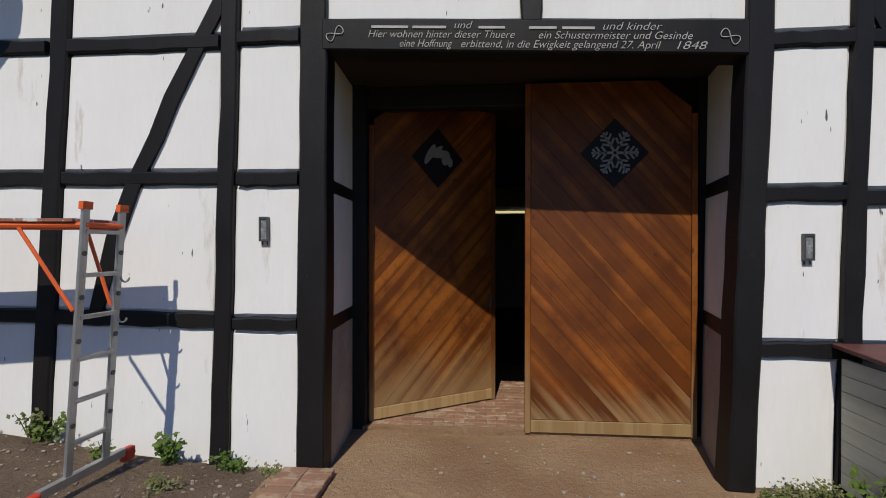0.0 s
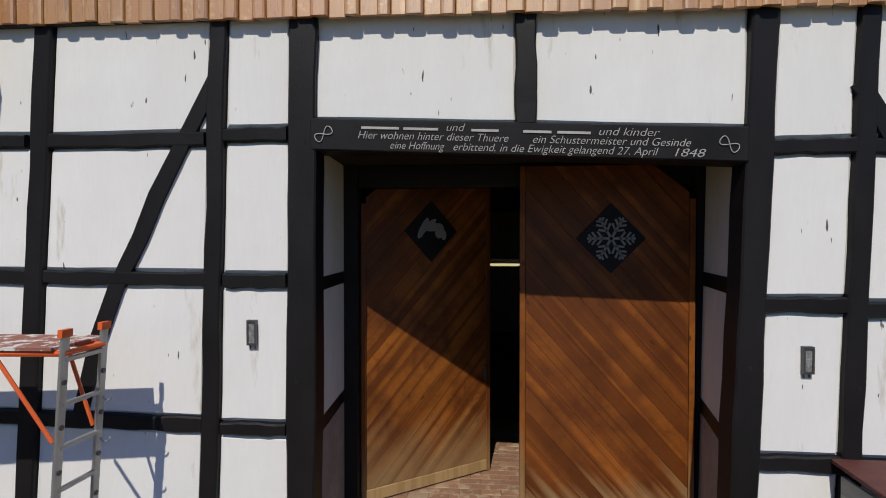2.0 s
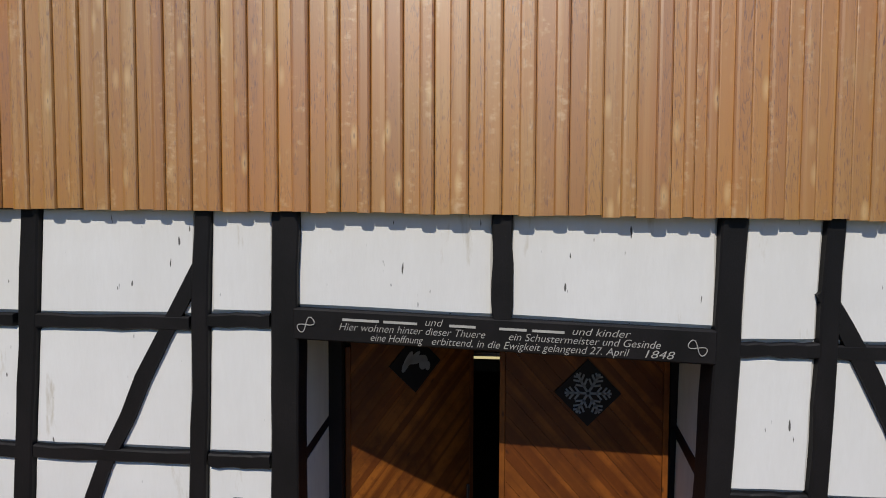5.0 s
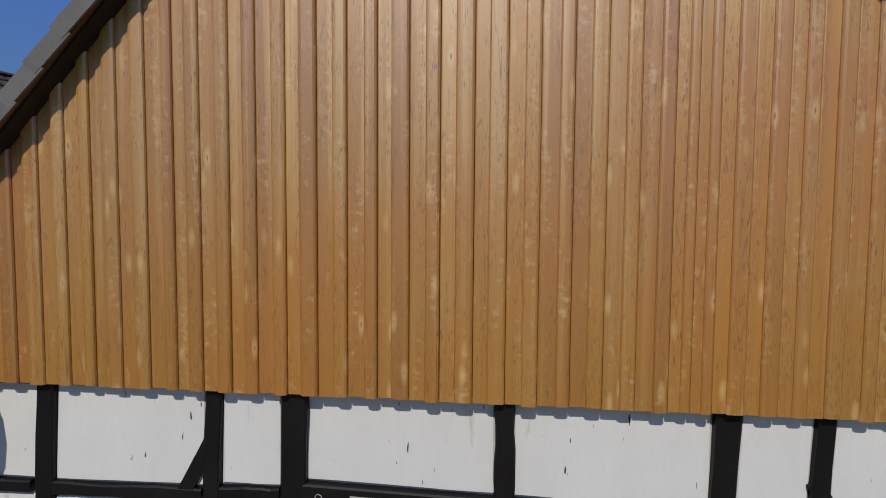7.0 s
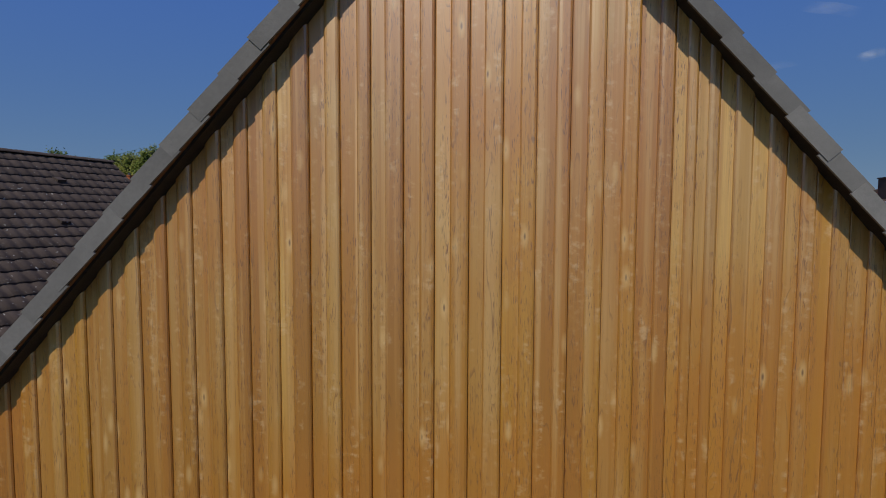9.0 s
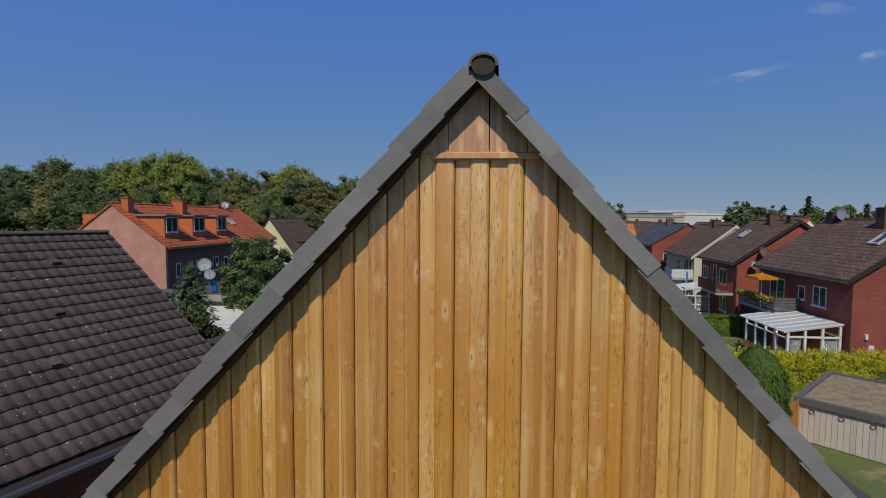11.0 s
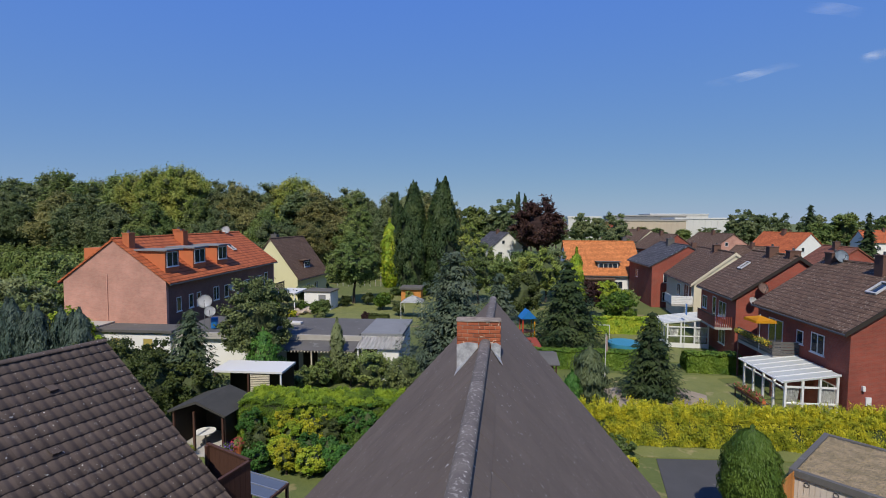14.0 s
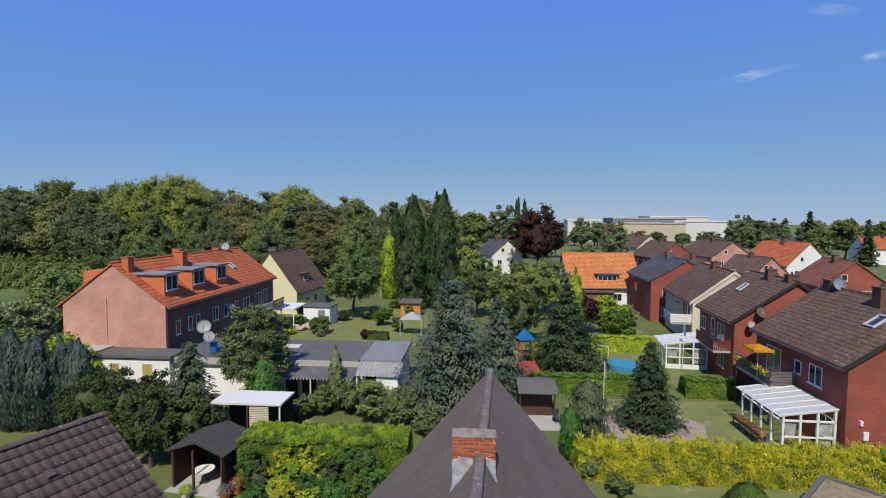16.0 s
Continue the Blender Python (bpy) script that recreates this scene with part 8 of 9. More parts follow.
for k, (x, y, rz) in enumerate(((6.0, 32.0, 20), (6.7, 32.3, -30), (6.4, 31.4, 150))):
    ch = thing("garden_chair", "dark grey garden chair on the paved terrace", "chair", pose(x, y, 0.02, 0, 0, rz), "garden chairs")
    slab("seat", -0.25, 0.25, -0.25, 0.25, 0.42, 0.46, M_STEEL, ch)
    slab("backrest", -0.25, 0.25, 0.22, 0.26, 0.46, 0.95, M_STEEL, ch)
    for a in (-0.23, 0.2):
        for b_ in (-0.23, 0.2):
            slab("leg", a, a + 0.03, b_, b_ + 0.03, 0, 0.42, M_STEEL, ch)
ph = thing("playhouse", "small wooden playhouse with a dark red felt roof", "playhouse", pose(4.6, 40.6, 0, 0, 0, 6))
slab("house_body", -1.0, 1.0, -0.9, 0.9, 0.0, 1.15, M_WOODORANGE, ph)
bm = bmesh.new()
low = [bm.verts.new(p) for p in ((-1.25, -1.15, 1.1), (1.25, -1.15, 1.1), (1.25, 1.15, 1.1), (-1.25, 1.15, 1.1))]
top = [bm.verts.new(p) for p in ((-0.85, -0.05, 2.05), (0.75, -0.05, 2.05))]
for q in ((low[0], low[1], top[1], top[0]), (low[1], low[2], top[1]), (low[2], low[3], top[0], top[1]), (low[3], low[0], top[0]), tuple(low[::-1])):
    bm.faces.new(q)
bmesh.ops.recalc_face_normals(bm, faces=bm.faces)
part("roof", bm, mat("dark_red_felt", (0.24, 0.045, 0.032), 0.9, dark=(0.16, 0.032, 0.024), coarse=2, fine=22, amount=0.6, bump=0.3), ph, "dark red felt roof")
pt = thing("play_tower", "wooden play tower with a blue roof and slide", "play tower", pose(5.1, 46.3, 0, 0, 0, 10))
for x in (-0.6, 0.6):
    for y in (-0.6, 0.6):
        slab("post", x - 0.05, x + 0.05, y - 0.05, y + 0.05, 0, 2.7, M_REDCAP if x < 0 else M_YELLOWCLOTH, pt)
slab("deck", -0.65, 0.65, -0.65, 0.65, 1.3, 1.38, M_WOODBROWN, pt)
bm = bmesh.new()
prism(bm, [(-0.8, -0.8, 2.7), (0.8, -0.8, 2.7), (0.0, -0.8, 3.55)], (0, 1.6, 0))
part("roof", bm, M_BLUEPLAST, pt, "blue tent roof")
bm = bmesh.new()
prism(bm, [(0.65, -0.3, 1.35), (2.4, -0.3, 0.15), (2.8, -0.3, 0.12), (2.8, -0.3, 0.2), (2.4, -0.3, 0.25), (0.65, -0.3, 1.5)], (0, 0.5, 0))
part("slide", bm, M_BLUEPLAST, pt, "blue slide")
bm = bmesh.new()
tube(bm, (0, 0, 0), (0, 0, 0.55), 1.55, 1.6, 24)
solo("garden_pool", bm, M_POOL, "round blue garden pool with a cover", "pool", pose(14.6, 45.8, 0))
bm = bmesh.new()
tube(bm, (0, 0, 0), (0, 0, 3.9), 0.035, 0.02)
fl = solo("flag_pole", bm, M_WHITEPVC, "thin pole with a furled flag", "flag pole", pose(9.9, 34.5, 0))
bm = bmesh.new()
prism(bm, [(0.03, 0, 3.8), (0.12, 0, 3.7), (0.16, 0, 2.6), (0.05, 0, 2.5)], (0, 0.05, 0))
part("flag", bm, mat("faded_flag", (0.35, 0.24, 0.22), 0.9, amount=0.4), fl)
bm = bmesh.new()
tube(bm, (0, 0, 0), (0, 0, 4.6), 0.035, 0.02)
f2 = solo("flag_pole", bm, M_WHITEPVC, "white pole with a blue and white flag", "flag pole", pose(20.4, 46.0, 0))
bm = bmesh.new()
prism(bm, [(0.03, 0, 4.5), (0.22, 0.1, 4.4), (0.25, 0.1, 3.3), (0.05, 0, 3.4)], (0, 0.04, 0))
part("flag", bm, mat("blue_flag", (0.08, 0.2, 0.5), 0.9, amount=0.4), f2)
# goal frame by the pool
gf = thing("goal_frame", "thin white garden goal frame", "goal", pose(11.2, 46.8, 0))
for a, b in (((0, 0, 0), (0, 0, 2)), ((2.2, 0, 0), (2.2, 0, 2)), ((0, 0, 2), (2.2, 0, 2))):
    bm = bmesh.new()
    tube(bm, a, b, 0.03)
    part("bar", bm, M_WHITEPVC, gf)
# white party tent and little shed among the western gardens
pv = thing("party_tent", "small white garden party tent", "tent", pose(-8.2, 58.5, 0))
bm = bmesh.new()
tp = bm.verts.new((0, 0, 2.9))
rr = [bm.verts.new((x, y, 2.1)) for x, y in ((-1.4, -1.4), (1.4, -1.4), (1.4, 1.4), (-1.4, 1.4))]
for i in range(4):
    bm.faces.new((tp, rr[i], rr[(i + 1) % 4]))
bmesh.ops.solidify(bm, geom=list(bm.faces), thickness=0.02)
part("canopy", bm, M_WHITESHEET, pv)
for x in (-1.35, 1.3):
    for y in (-1.35, 1.3):
        slab("post", x, x + 0.05, y, y + 0.05, 0, 2.1, M_WHITEPVC, pv)
ls = thing("log_shed", "small brown shed with a dark roof in the gardens", "shed", pose(-11.5, 70.0, 0))
slab("shed_body", 0, 3.0, 0, 2.4, 0, 1.9, M_WOODORANGE, ls)
slab("roof", -0.2, 3.2, -0.3, 2.6, 1.9, 2.3, M_FELT, ls, w=0.05)

# lawns, drive and field
patch("lawn", [(7.6, 26.2), (19.2, 26.4), (19.2, 36.6), (22.0, 37.4), (8.0, 37.2), (7.4, 33.8)], 0.015, M_LAWN, "mown garden lawn with dry patches")
patch("lawn", [(3.2, 41.0), (21.0, 41.0), (18.5, 52.0), (3.0, 54.0)], 0.015, M_LAWN, "mown garden lawn behind the hedge")
patch("lawn", [(-24.0, 54.0), (-7.0, 54.0), (-6.0, 76.0), (-22.0, 76.0)], 0.015, M_LAWN, "mown lawn of the western gardens")
patch("bare_bed", [(8.6, 30.6), (10.4, 29.4), (13.0, 29.0), (15.8, 30.4), (16.6, 32.6), (15.2, 34.2), (12.6, 34.6), (9.6, 33.4)], 0.03, M_PALESOIL, "bare planting bed round the young spruce")
patch("drive", [(6.8, 9.0), (13.4, 11.5), (13.6, 22.7), (9.6, 22.6), (8.2, 16.0)], 0.02, M_ASPHALT, "grey asphalt drive beside the barn")
patch("grass_strip", [(9.0, 22.75), (22.0, 22.9), (22.0, 24.0), (8.0, 24.0)], 0.03, M_LAWN, "strip of grass before the yellow hedge")
patch("field", [(-90.0, 48.0), (-42.0, 48.0), (-42.0, 80.0), (-90.0, 80.0)], 0.02, mat("maize_field", (0.10, 0.17, 0.03), 0.9, dark=(0.05, 0.09, 0.02), coarse=0.3, fine=3, amount=0.9, bump=0.8, depth=0.2), "green field at the wood's edge")

# three thin wisps of cloud, very far off
def wisp_mat(name, strength, seed):
    """Ice cloud: white, mostly clear, its density from stretched noise that dies out towards the rim."""
    m, n, l, b = tree(name)
    tc = n.new("ShaderNodeTexCoord")
    gr = n.new("ShaderNodeTexGradient")
    gr.gradient_type = "SPHERICAL"
    mp = n.new("ShaderNodeMapping")
    mp.inputs["Location"].default_value = (-1.0, 0.0, -1.0)
    mp.inputs["Scale"].default_value = (2.0, 0.0, 2.0)
    l.new(tc.outputs["Generated"], mp.inputs["Vector"])
    l.new(mp.outputs[0], gr.inputs["Vector"])
    nz = noise_node(n, l, coords(n, l, (0.011, 0.02, 0.03)), 1.0, 4.0, 0.5)
    mu = n.new("ShaderNodeMath")
    mu.operation = "MULTIPLY"
    l.new(span(n, l, gr.outputs["Fac"], 0.0, 0.8, 0.0, strength), mu.inputs[0])
    l.new(span(n, l, nz, 0.32, 0.68), mu.inputs[1])
    b.inputs["Base Color"].default_value = (0.9, 0.9, 0.9, 1)
    b.inputs["Roughness"].default_value = 1.0
    l.new(mu.outputs[0], b.inputs["Alpha"])
    return m


def wisp(m, w, h, strength, seed, rise):
    """A shallow, slightly bowed sheet of cloud, w long and h high."""
    bm = bmesh.new()
    k = 12
    rows_ = [[bm.verts.new((w * (i / k - 0.5), 6 * math.sin(i * 0.9 + seed), h * (j / 4 - 0.5) + rise * (i / k - 0.5) + 0.1 * h * math.sin(i * 0.8 + seed))) for i in range(k + 1)] for j in range(5)]
    for a, b in zip(rows_, rows_[1:]):
        for i in range(k):
            bm.faces.new((a[i], a[i + 1], b[i + 1], b[i]))
    solo("cloud_wisp", bm, wisp_mat("thin_ice_cloud", strength, seed), "thin white wisp of high cloud", "cloud", m, "wisps of cloud", kind="structure", smooth=True)


wisp(pose(774, 1500, 432, 0, 0, -28), 250, 26, 0.26, 1, 40)
wisp(pose(1110, 1500, 480, 0, 0, -36), 74, 30, 0.34, 2, 12)
wisp(pose(997, 1500, 610, 0, 0, -34), 150, 34, 0.14, 3, -60)

# ================= trees, shrubs and hedges =================
G_WOOD = "trees of the wood"
wood = []
for i, (h, r, b, mt, lab) in enumerate(((22, 6.6, 0.6, L_WOOD, "tall grey-green broadleaf tree of the wood"), (19, 6.6, 0.5, L_OAK, "broad green tree of the wood"), (24, 7.4, 1.0, L_TALL, "high tree of the wood with yellow-green sunlit leaves"), (17, 5.4, 0.3, L_WOOD, "smaller grey-green tree at the wood's edge"),
                                        (18, 6.0, 0.4, L_OLIVE, "olive-brown tree of the wood, turning early"))):
    wood.append((h, leafy_tree(lab, 11 + i, pose(-70 + 12 * i, 112 + 3 * i, 0, 0, 0, 40 * i), h, r, b, 56000, 0.27, mt, clumps=150, lumpy=0.26, group=G_WOOD)))
rnd = random.Random(5)
for i in range(54):
    # rows of the wood from the west to behind the terrace, thinning to the north
    row = i % 3
    x = -150 + (i // 3) * 8.2 + rnd.uniform(-2.5, 2.5)
    y = 96 + 12 * row + rnd.uniform(-3, 3) + max(0.0, (x + 30) * 0.25)
    if x > -18 and row == 0:
        continue
    top = (21.5 if x < -80 else 19.8 if x < -58 else 18.8 if x < -35 else 17.2) + 0.12 * (y - 100)
    if row == 0:
        top *= 0.82
    h, t = wood[rnd.choice((0, 0, 1, 3, 3, 4) if x > -90 else (0, 1, 3, 4))]
    s = top / h * rnd.uniform(0.88, 1.05)
    w_ = s * rnd.uniform(0.85, 1.2)
    copy_thing(t, pose(x, y, 0, 0, 0, rnd.uniform(0, 360))).scale = (w_, w_, s)
for k, (x, y, lx, h, mt) in enumerate(((-128, 90, 60, 5.0, L_WOOD), (-78, 92, 50, 5.5, L_OAK), (-36, 100, 44, 5.0, L_WOOD))):
    tagged(hedge("dense undergrowth along the edge of the wood", 400 + k, pose(x, y, 0), lx, 4.0, h, 34000, 0.32, mt, name="undergrowth", wave=0.7, upright=0.2), kind="stuff")
# the taller sunlit trees in the midst of the wood
for x, y, hh in ((-73.0, 106.0, 25.6), (-66.4, 105.0, 25.2), (-79.6, 107.0, 24.0)):
    s = hh / 24.0
    copy_thing(wood[2][1], pose(x, y, 0, 0, 0, rnd.uniform(0, 360))).scale = (s * 0.8, s * 0.8, s)
# the north-east and east horizon
far_wood = [leafy_tree("far broadleaf tree on the horizon", 31 + i, pose(8 - 10 * i, 175 + 10 * i, 0), h, r, 0.4, 9000, 0.62, mt, clumps=60, lumpy=0.27, group="trees on the horizon") for i, (h, r, mt) in enumerate(((20, 6.4, L_WOOD), (18, 6.2, L_OAK), (19, 6.0, L_OLIVE), (17, 5.4, L_WOOD)))]
for x, y, k, s in ((20, 182, 3, 0.9), (30, 190, 0, 0.7), (48, 230, 0, 0.8), (60, 250, 3, 0.9), (98, 190, 0, 0.85), (108, 196, 3, 1.0), (120, 205, 0, 0.8), (131, 200, 3, 1.0), (140, 195, 1, 0.9), (150, 190, 1, 0.85), (160, 185, 0, 0.9),
                   (112, 168, 1, 0.7), (92, 160, 3, 0.7), (172, 190, 1, 1.0), (74, 165, 3, 0.55), (56, 160, 3, 0.5), (185, 215, 1, 1.0), (200, 230, 0, 1.0), (205, 190, 1, 0.9)):
    copy_thing(far_wood[k], pose(x, y, 0, 0, 0, rnd.uniform(0, 360))).scale = (s, s, s)
for i in range(26):
    # low belt at the foot of the halls
    x = -20 + i * 11 + rnd.uniform(-3, 3)
    y = 290 + rnd.uniform(-15, 15) - 0.1 * x
    s = rnd.uniform(0.42, 0.62)
    copy_thing(far_wood[rnd.randrange(4)], pose(x, y, 0, 0, 0, rnd.uniform(0, 360))).scale = (s * 1.6, s * 1.6, s)

conifer("dark spruce among the far trees", 61, pose(112, 172, 0), 19, 4.5, L_SPRUCE, levels=16, per=9, sprays=8, size=0.9, group="far conifers")
conifer("dark spruce among the far trees", 62, pose(128, 168, 0), 16, 4.0, L_SPRUCE, levels=16, per=9, sprays=8, size=0.9, group="far conifers")
for k, (x, y, h, r) in enumerate(((-10.7, 77.0, 18.6, 3.3), (-5.9, 77.6, 19.2, 3.6))):
    plumed_tree("tall dense dark cypress with a ragged top", 70 + k, pose(x, y, 0), h, r, 130, 36000, 0.17, L_DARKTHUJA, group="tall cypresses")
for k, (x, y, h, r) in enumerate(((-16.6, 96.0, 18.0, 1.7), (15.2, 190.0, 23.0, 2.2), (18.0, 190.0, 22.0, 2.0))):
    plumed_tree("slim dark cypress standing far off", 72 + k, pose(x, y, 0), h, r, 50, 7000, 0.34, L_DARKTHUJA, group="tall cypresses")
fp = thing("post_fence", "row of pale concrete fence posts at the wood's edge", "fence", pose(-26.0, 86.0, 0))
for i in range(9):
    b_ = bmesh.new()
    tube(b_, (i * 1.0, 0.1 * i, 0.0), (i * 1.0, 0.1 * i, 2.1), 0.07, 0.06, 6)
    tube(b_, (i * 1.0, 0.1 * i, 2.1), (i * 1.0 + 0.1, 0.1 * i - 0.25, 2.4), 0.06, 0.05, 6)
    part("post", b_, M_CONCRETE, fp)
column_tree("columnar cypress of yellow-green sprays", 80, pose(-16.2, 86.0, 0), 12.5, 1.4, 3500, 0.34, L_LIME, name="cypress", power=3.0)
leafy_tree("round garden tree with dense mid-green leaves", 81, pose(-18.3, 68.0, 0), 9.8, 4.1, 1.2, 24000, 0.20, L_OAK, clumps=90, lumpy=0.24)
leafy_tree("large copper beech with dark purple leaves", 82, pose(15.5, 125.0, 0), 17.6, 7.0, 2.0, 16000, 0.40, L_COPPER, clumps=70, lumpy=0.25)
leafy_tree("dark red-leaved garden shrub", 83, pose(14.2, 62.0, 0), 4.6, 2.5, 0.3, 4000, 0.26, L_COPPER, clumps=24, name="shrub")
blue1 = conifer("large blue spruce behind the barn", 84, pose(-1.7, 34.2, 0), 10.6, 5.4, L_BLUE, levels=21, per=22, sprays=80, size=0.13, droop=0.22, power=0.70, name="blue_spruce", up_tips=0.12)
conifer("blue-green spruce beside the large one", 85, pose(1.9, 38.0, 0), 8.4, 3.5, L_BLUE, levels=20, per=18, sprays=50, size=0.15, droop=0.2, up_tips=0.1, name="blue_spruce")
conifer("broad dark green fir in the garden", 86, pose(9.1, 46.2, 0), 8.7, 5.2, L_SPRUCE, levels=17, per=24, sprays=80, size=0.15, droop=0.30, power=0.85, name="fir", up_tips=0.10)
conifer("young dark spruce on the lawn", 87, pose(12.5, 32.2, 0), 6.35, 2.8, L_SPRUCE, levels=20, per=20, sprays=60, size=0.11, droop=0.26, power=0.8, name="spruce", up_tips=0.10)
column_tree("slender upright thuja, golden green", 88, pose(10.6, 50.0, 0), 9.6, 0.8, 4600, 0.14, L_LIME, power=3.0, long=3)
column_tree("loose bluish columnar juniper", 89, pose(7.4, 28.6, 0), 4.5, 1.0, 9000, 0.075, L_CEDAR, name="juniper", power=2.0, lump=0.34, long=4, ragged=(0.55, 1.3))
column_tree("small dark columnar juniper", 90, pose(5.9, 26.6, 0), 3.4, 0.5, 4200, 0.07, L_EMERALD, name="juniper", power=3, long=4, ragged=(0.7, 1.2))
column_tree("clipped egg-shaped thuja by the drive", 91, pose(10.7, 15.85, 0), 4.76, 0.98, 34000, 0.042, L_EGG, power=2.1, base=1.25, lump=0.07, long=3.4, ragged=(0.80, 1.13))
for k, (x, y, h, r, mt) in enumerate(((3.5, 62, 8.5, 2.6, L_OAK), (7.2, 66, 8.0, 3.0, L_TALL), (0.2, 70, 9.4, 3.0, L_OAK), (10.4, 72, 8.0, 2.6, L_TALL), (5.2, 56, 6.4, 2.6, L_SHRUB), (12.8, 78, 8.5, 2.6, L_WOOD), (-3.2, 60, 5.2, 2.2, L_WOOD), (17.5, 60, 4.6, 1.8, L_LIME), (16.5, 55.0, 4.2, 2.2, L_THUJA),
                                      (2.0, 90, 7.2, 3.2, L_OAK), (-24.5, 66.0, 3.0, 1.6, L_WOOD), (-13.0, 63.0, 2.4, 1.2, L_THUJA), (-26.5, 56.0, 3.2, 1.8, L_LIME), (-20.0, 57.5, 2.2, 1.3, L_OAK), (-31.5, 66.0, 3.0, 1.8, L_OAK))):
    leafy_tree("garden tree with light green leaves" if mt is L_LIME else "leafy green garden tree with a rounded crown", 100 + k, pose(x, y, 0), h, r, 0.3, 9000, 0.17, mt, clumps=44, name="garden_tree", group="garden trees")
leafy_tree("grey-green birch-like tree by the garages", 120, pose(-16.8, 32.8, 0), 8.6, 3.0, 0.3, 26000, 0.12, L_BIRCH, clumps=110, lumpy=0.2, name="birch")
conifer("grey-green cedar behind the neighbour's roof", 121, pose(-19.2, 28.0, 0), 6.6, 2.7, L_CEDAR, levels=30, per=16, sprays=32, size=0.14, droop=0.3, power=0.6, name="cedar")
column_tree("small green shrub between the trees", 122, pose(-15.6, 31.2, 0), 4.6, 1.2, 9000, 0.09, L_EMERALD, name="shrub", power=2, lump=0.25, ragged=(0.7, 1.2))
for k, (x, y, h, r, mt) in enumerate(((-2.0, 89.3, 12.0, 3.6, L_TALL), (14.6, 101.0, 6.6, 3.4, L_WOOD), (21.0, 106.0, 6.8, 3.6, L_OAK), (9.0, 98.0, 6.4, 2.8, L_OAK), (18.4, 69.5, 3.8, 2.0, L_LIME), (20.6, 66.0, 3.0, 1.7, L_OAK), (-11.0, 99.0, 7.2, 3.4, L_WOOD),
                                      (42.0, 150.0, 15.6, 5.0, L_WOOD), (28.5, 112.0, 6.5, 3.2, L_WOOD), (76.0, 150.0, 8.0, 4.0, L_WOOD), (31.0, 140.0, 7.0, 3.6, L_OAK))):
    leafy_tree("leafy green tree between the far gardens", 300 + k, pose(x, y, 0), h, r, 0.3, 9000, 0.2 if y < 120 else 0.3, mt, clumps=48, name="garden_tree", group="garden trees")
rc = random.Random(31)
for k in range(11):
    # a close row of wispy upright conifers
    x = -34.6 + k * 0.74 + rc.uniform(-0.15, 0.15)
    column_tree("wispy blue-green conifer in a close row", 130 + k, pose(x, 28.5 + rc.uniform(-0.7, 0.7), 0), 6.9 - 0.055 * k + rc.uniform(-0.6, 0.35), rc.uniform(0.85, 1.15), 9000, 0.075, L_TEAL, name="conifer", power=3, lump=0.22, cone=0.55, long=4.0, ragged=(0.6, 1.25), group="row of blue-green conifers")
for k, (x, y, h, r, mt) in enumerate(((-24.6, 26.2, 5.0, 2.1, L_SHRUB), (-21.6, 25.2, 4.9, 1.9, L_SHRUB), (-19.0, 23.6, 4.9, 1.7, L_SHRUB), (-17.0, 24.6, 4.3, 1.4, L_SHRUB), (-21.8, 27.8, 4.6, 1.7, L_SHRUB), (-25.6, 28.6, 4.4, 1.8, L_SHRUB), (-33.0, 33.0, 5.0, 2.4, L_LIME), (-38.5, 33.5, 6.0, 2.8, L_OAK), (-44.0, 40.0, 6.5, 3.2, L_WOOD),
                                      (-43.0, 52.0, 7.0, 3.4, L_WOOD), (-48.0, 47.0, 6.5, 3.4, L_OAK), (-44.0, 62.0, 8.0, 3.6, L_WOOD), (-54.0, 56.0, 7.5, 3.6, L_OAK), (-47.0, 74.0, 10.0, 4.5, L_WOOD), (-60.0, 80.0, 11.0, 5.0, L_OAK), (-52.0, 88.0, 12.0, 5.0, L_WOOD), (-40.0, 90.0, 12.0, 5.0, L_WOOD))):
    leafy_tree("dense dark shrub behind the neighbour's roof" if k < 6 else "bushy tree west of the terrace", 140 + k, pose(x, y, 0), h, r, 0.1, 13000, 0.10 if k < 6 else 0.19, mt, clumps=50, name="shrub" if k < 6 else "bushy_tree", group="shrubs to the west")
for k, (x, y, h, r) in enumerate(((-9.4, 32.4, 2.8, 1.0), (-7.6, 31.2, 3.4, 1.6), (-5.0, 30.2, 3.2, 1.5), (-11.5, 32.2, 2.0, 1.2), (-3.2, 29.2, 2.4, 1.2), (-13.0, 31.0, 1.6, 1.0))):
    leafy_tree("loose garden shrub before the garages", 170 + k, pose(x, y, 0), h, r, 0.05, 6500, 0.10, L_OAK if k % 2 else L_BIRCH, clumps=30, name="shrub", group="shrubs before the garages")
column_tree("thin dark columnar conifer before the garages", 180, pose(-10.6, 33.0, 0), 5.0, 0.5, 1400, 0.16, L_WOOD, name="conifer", power=3)

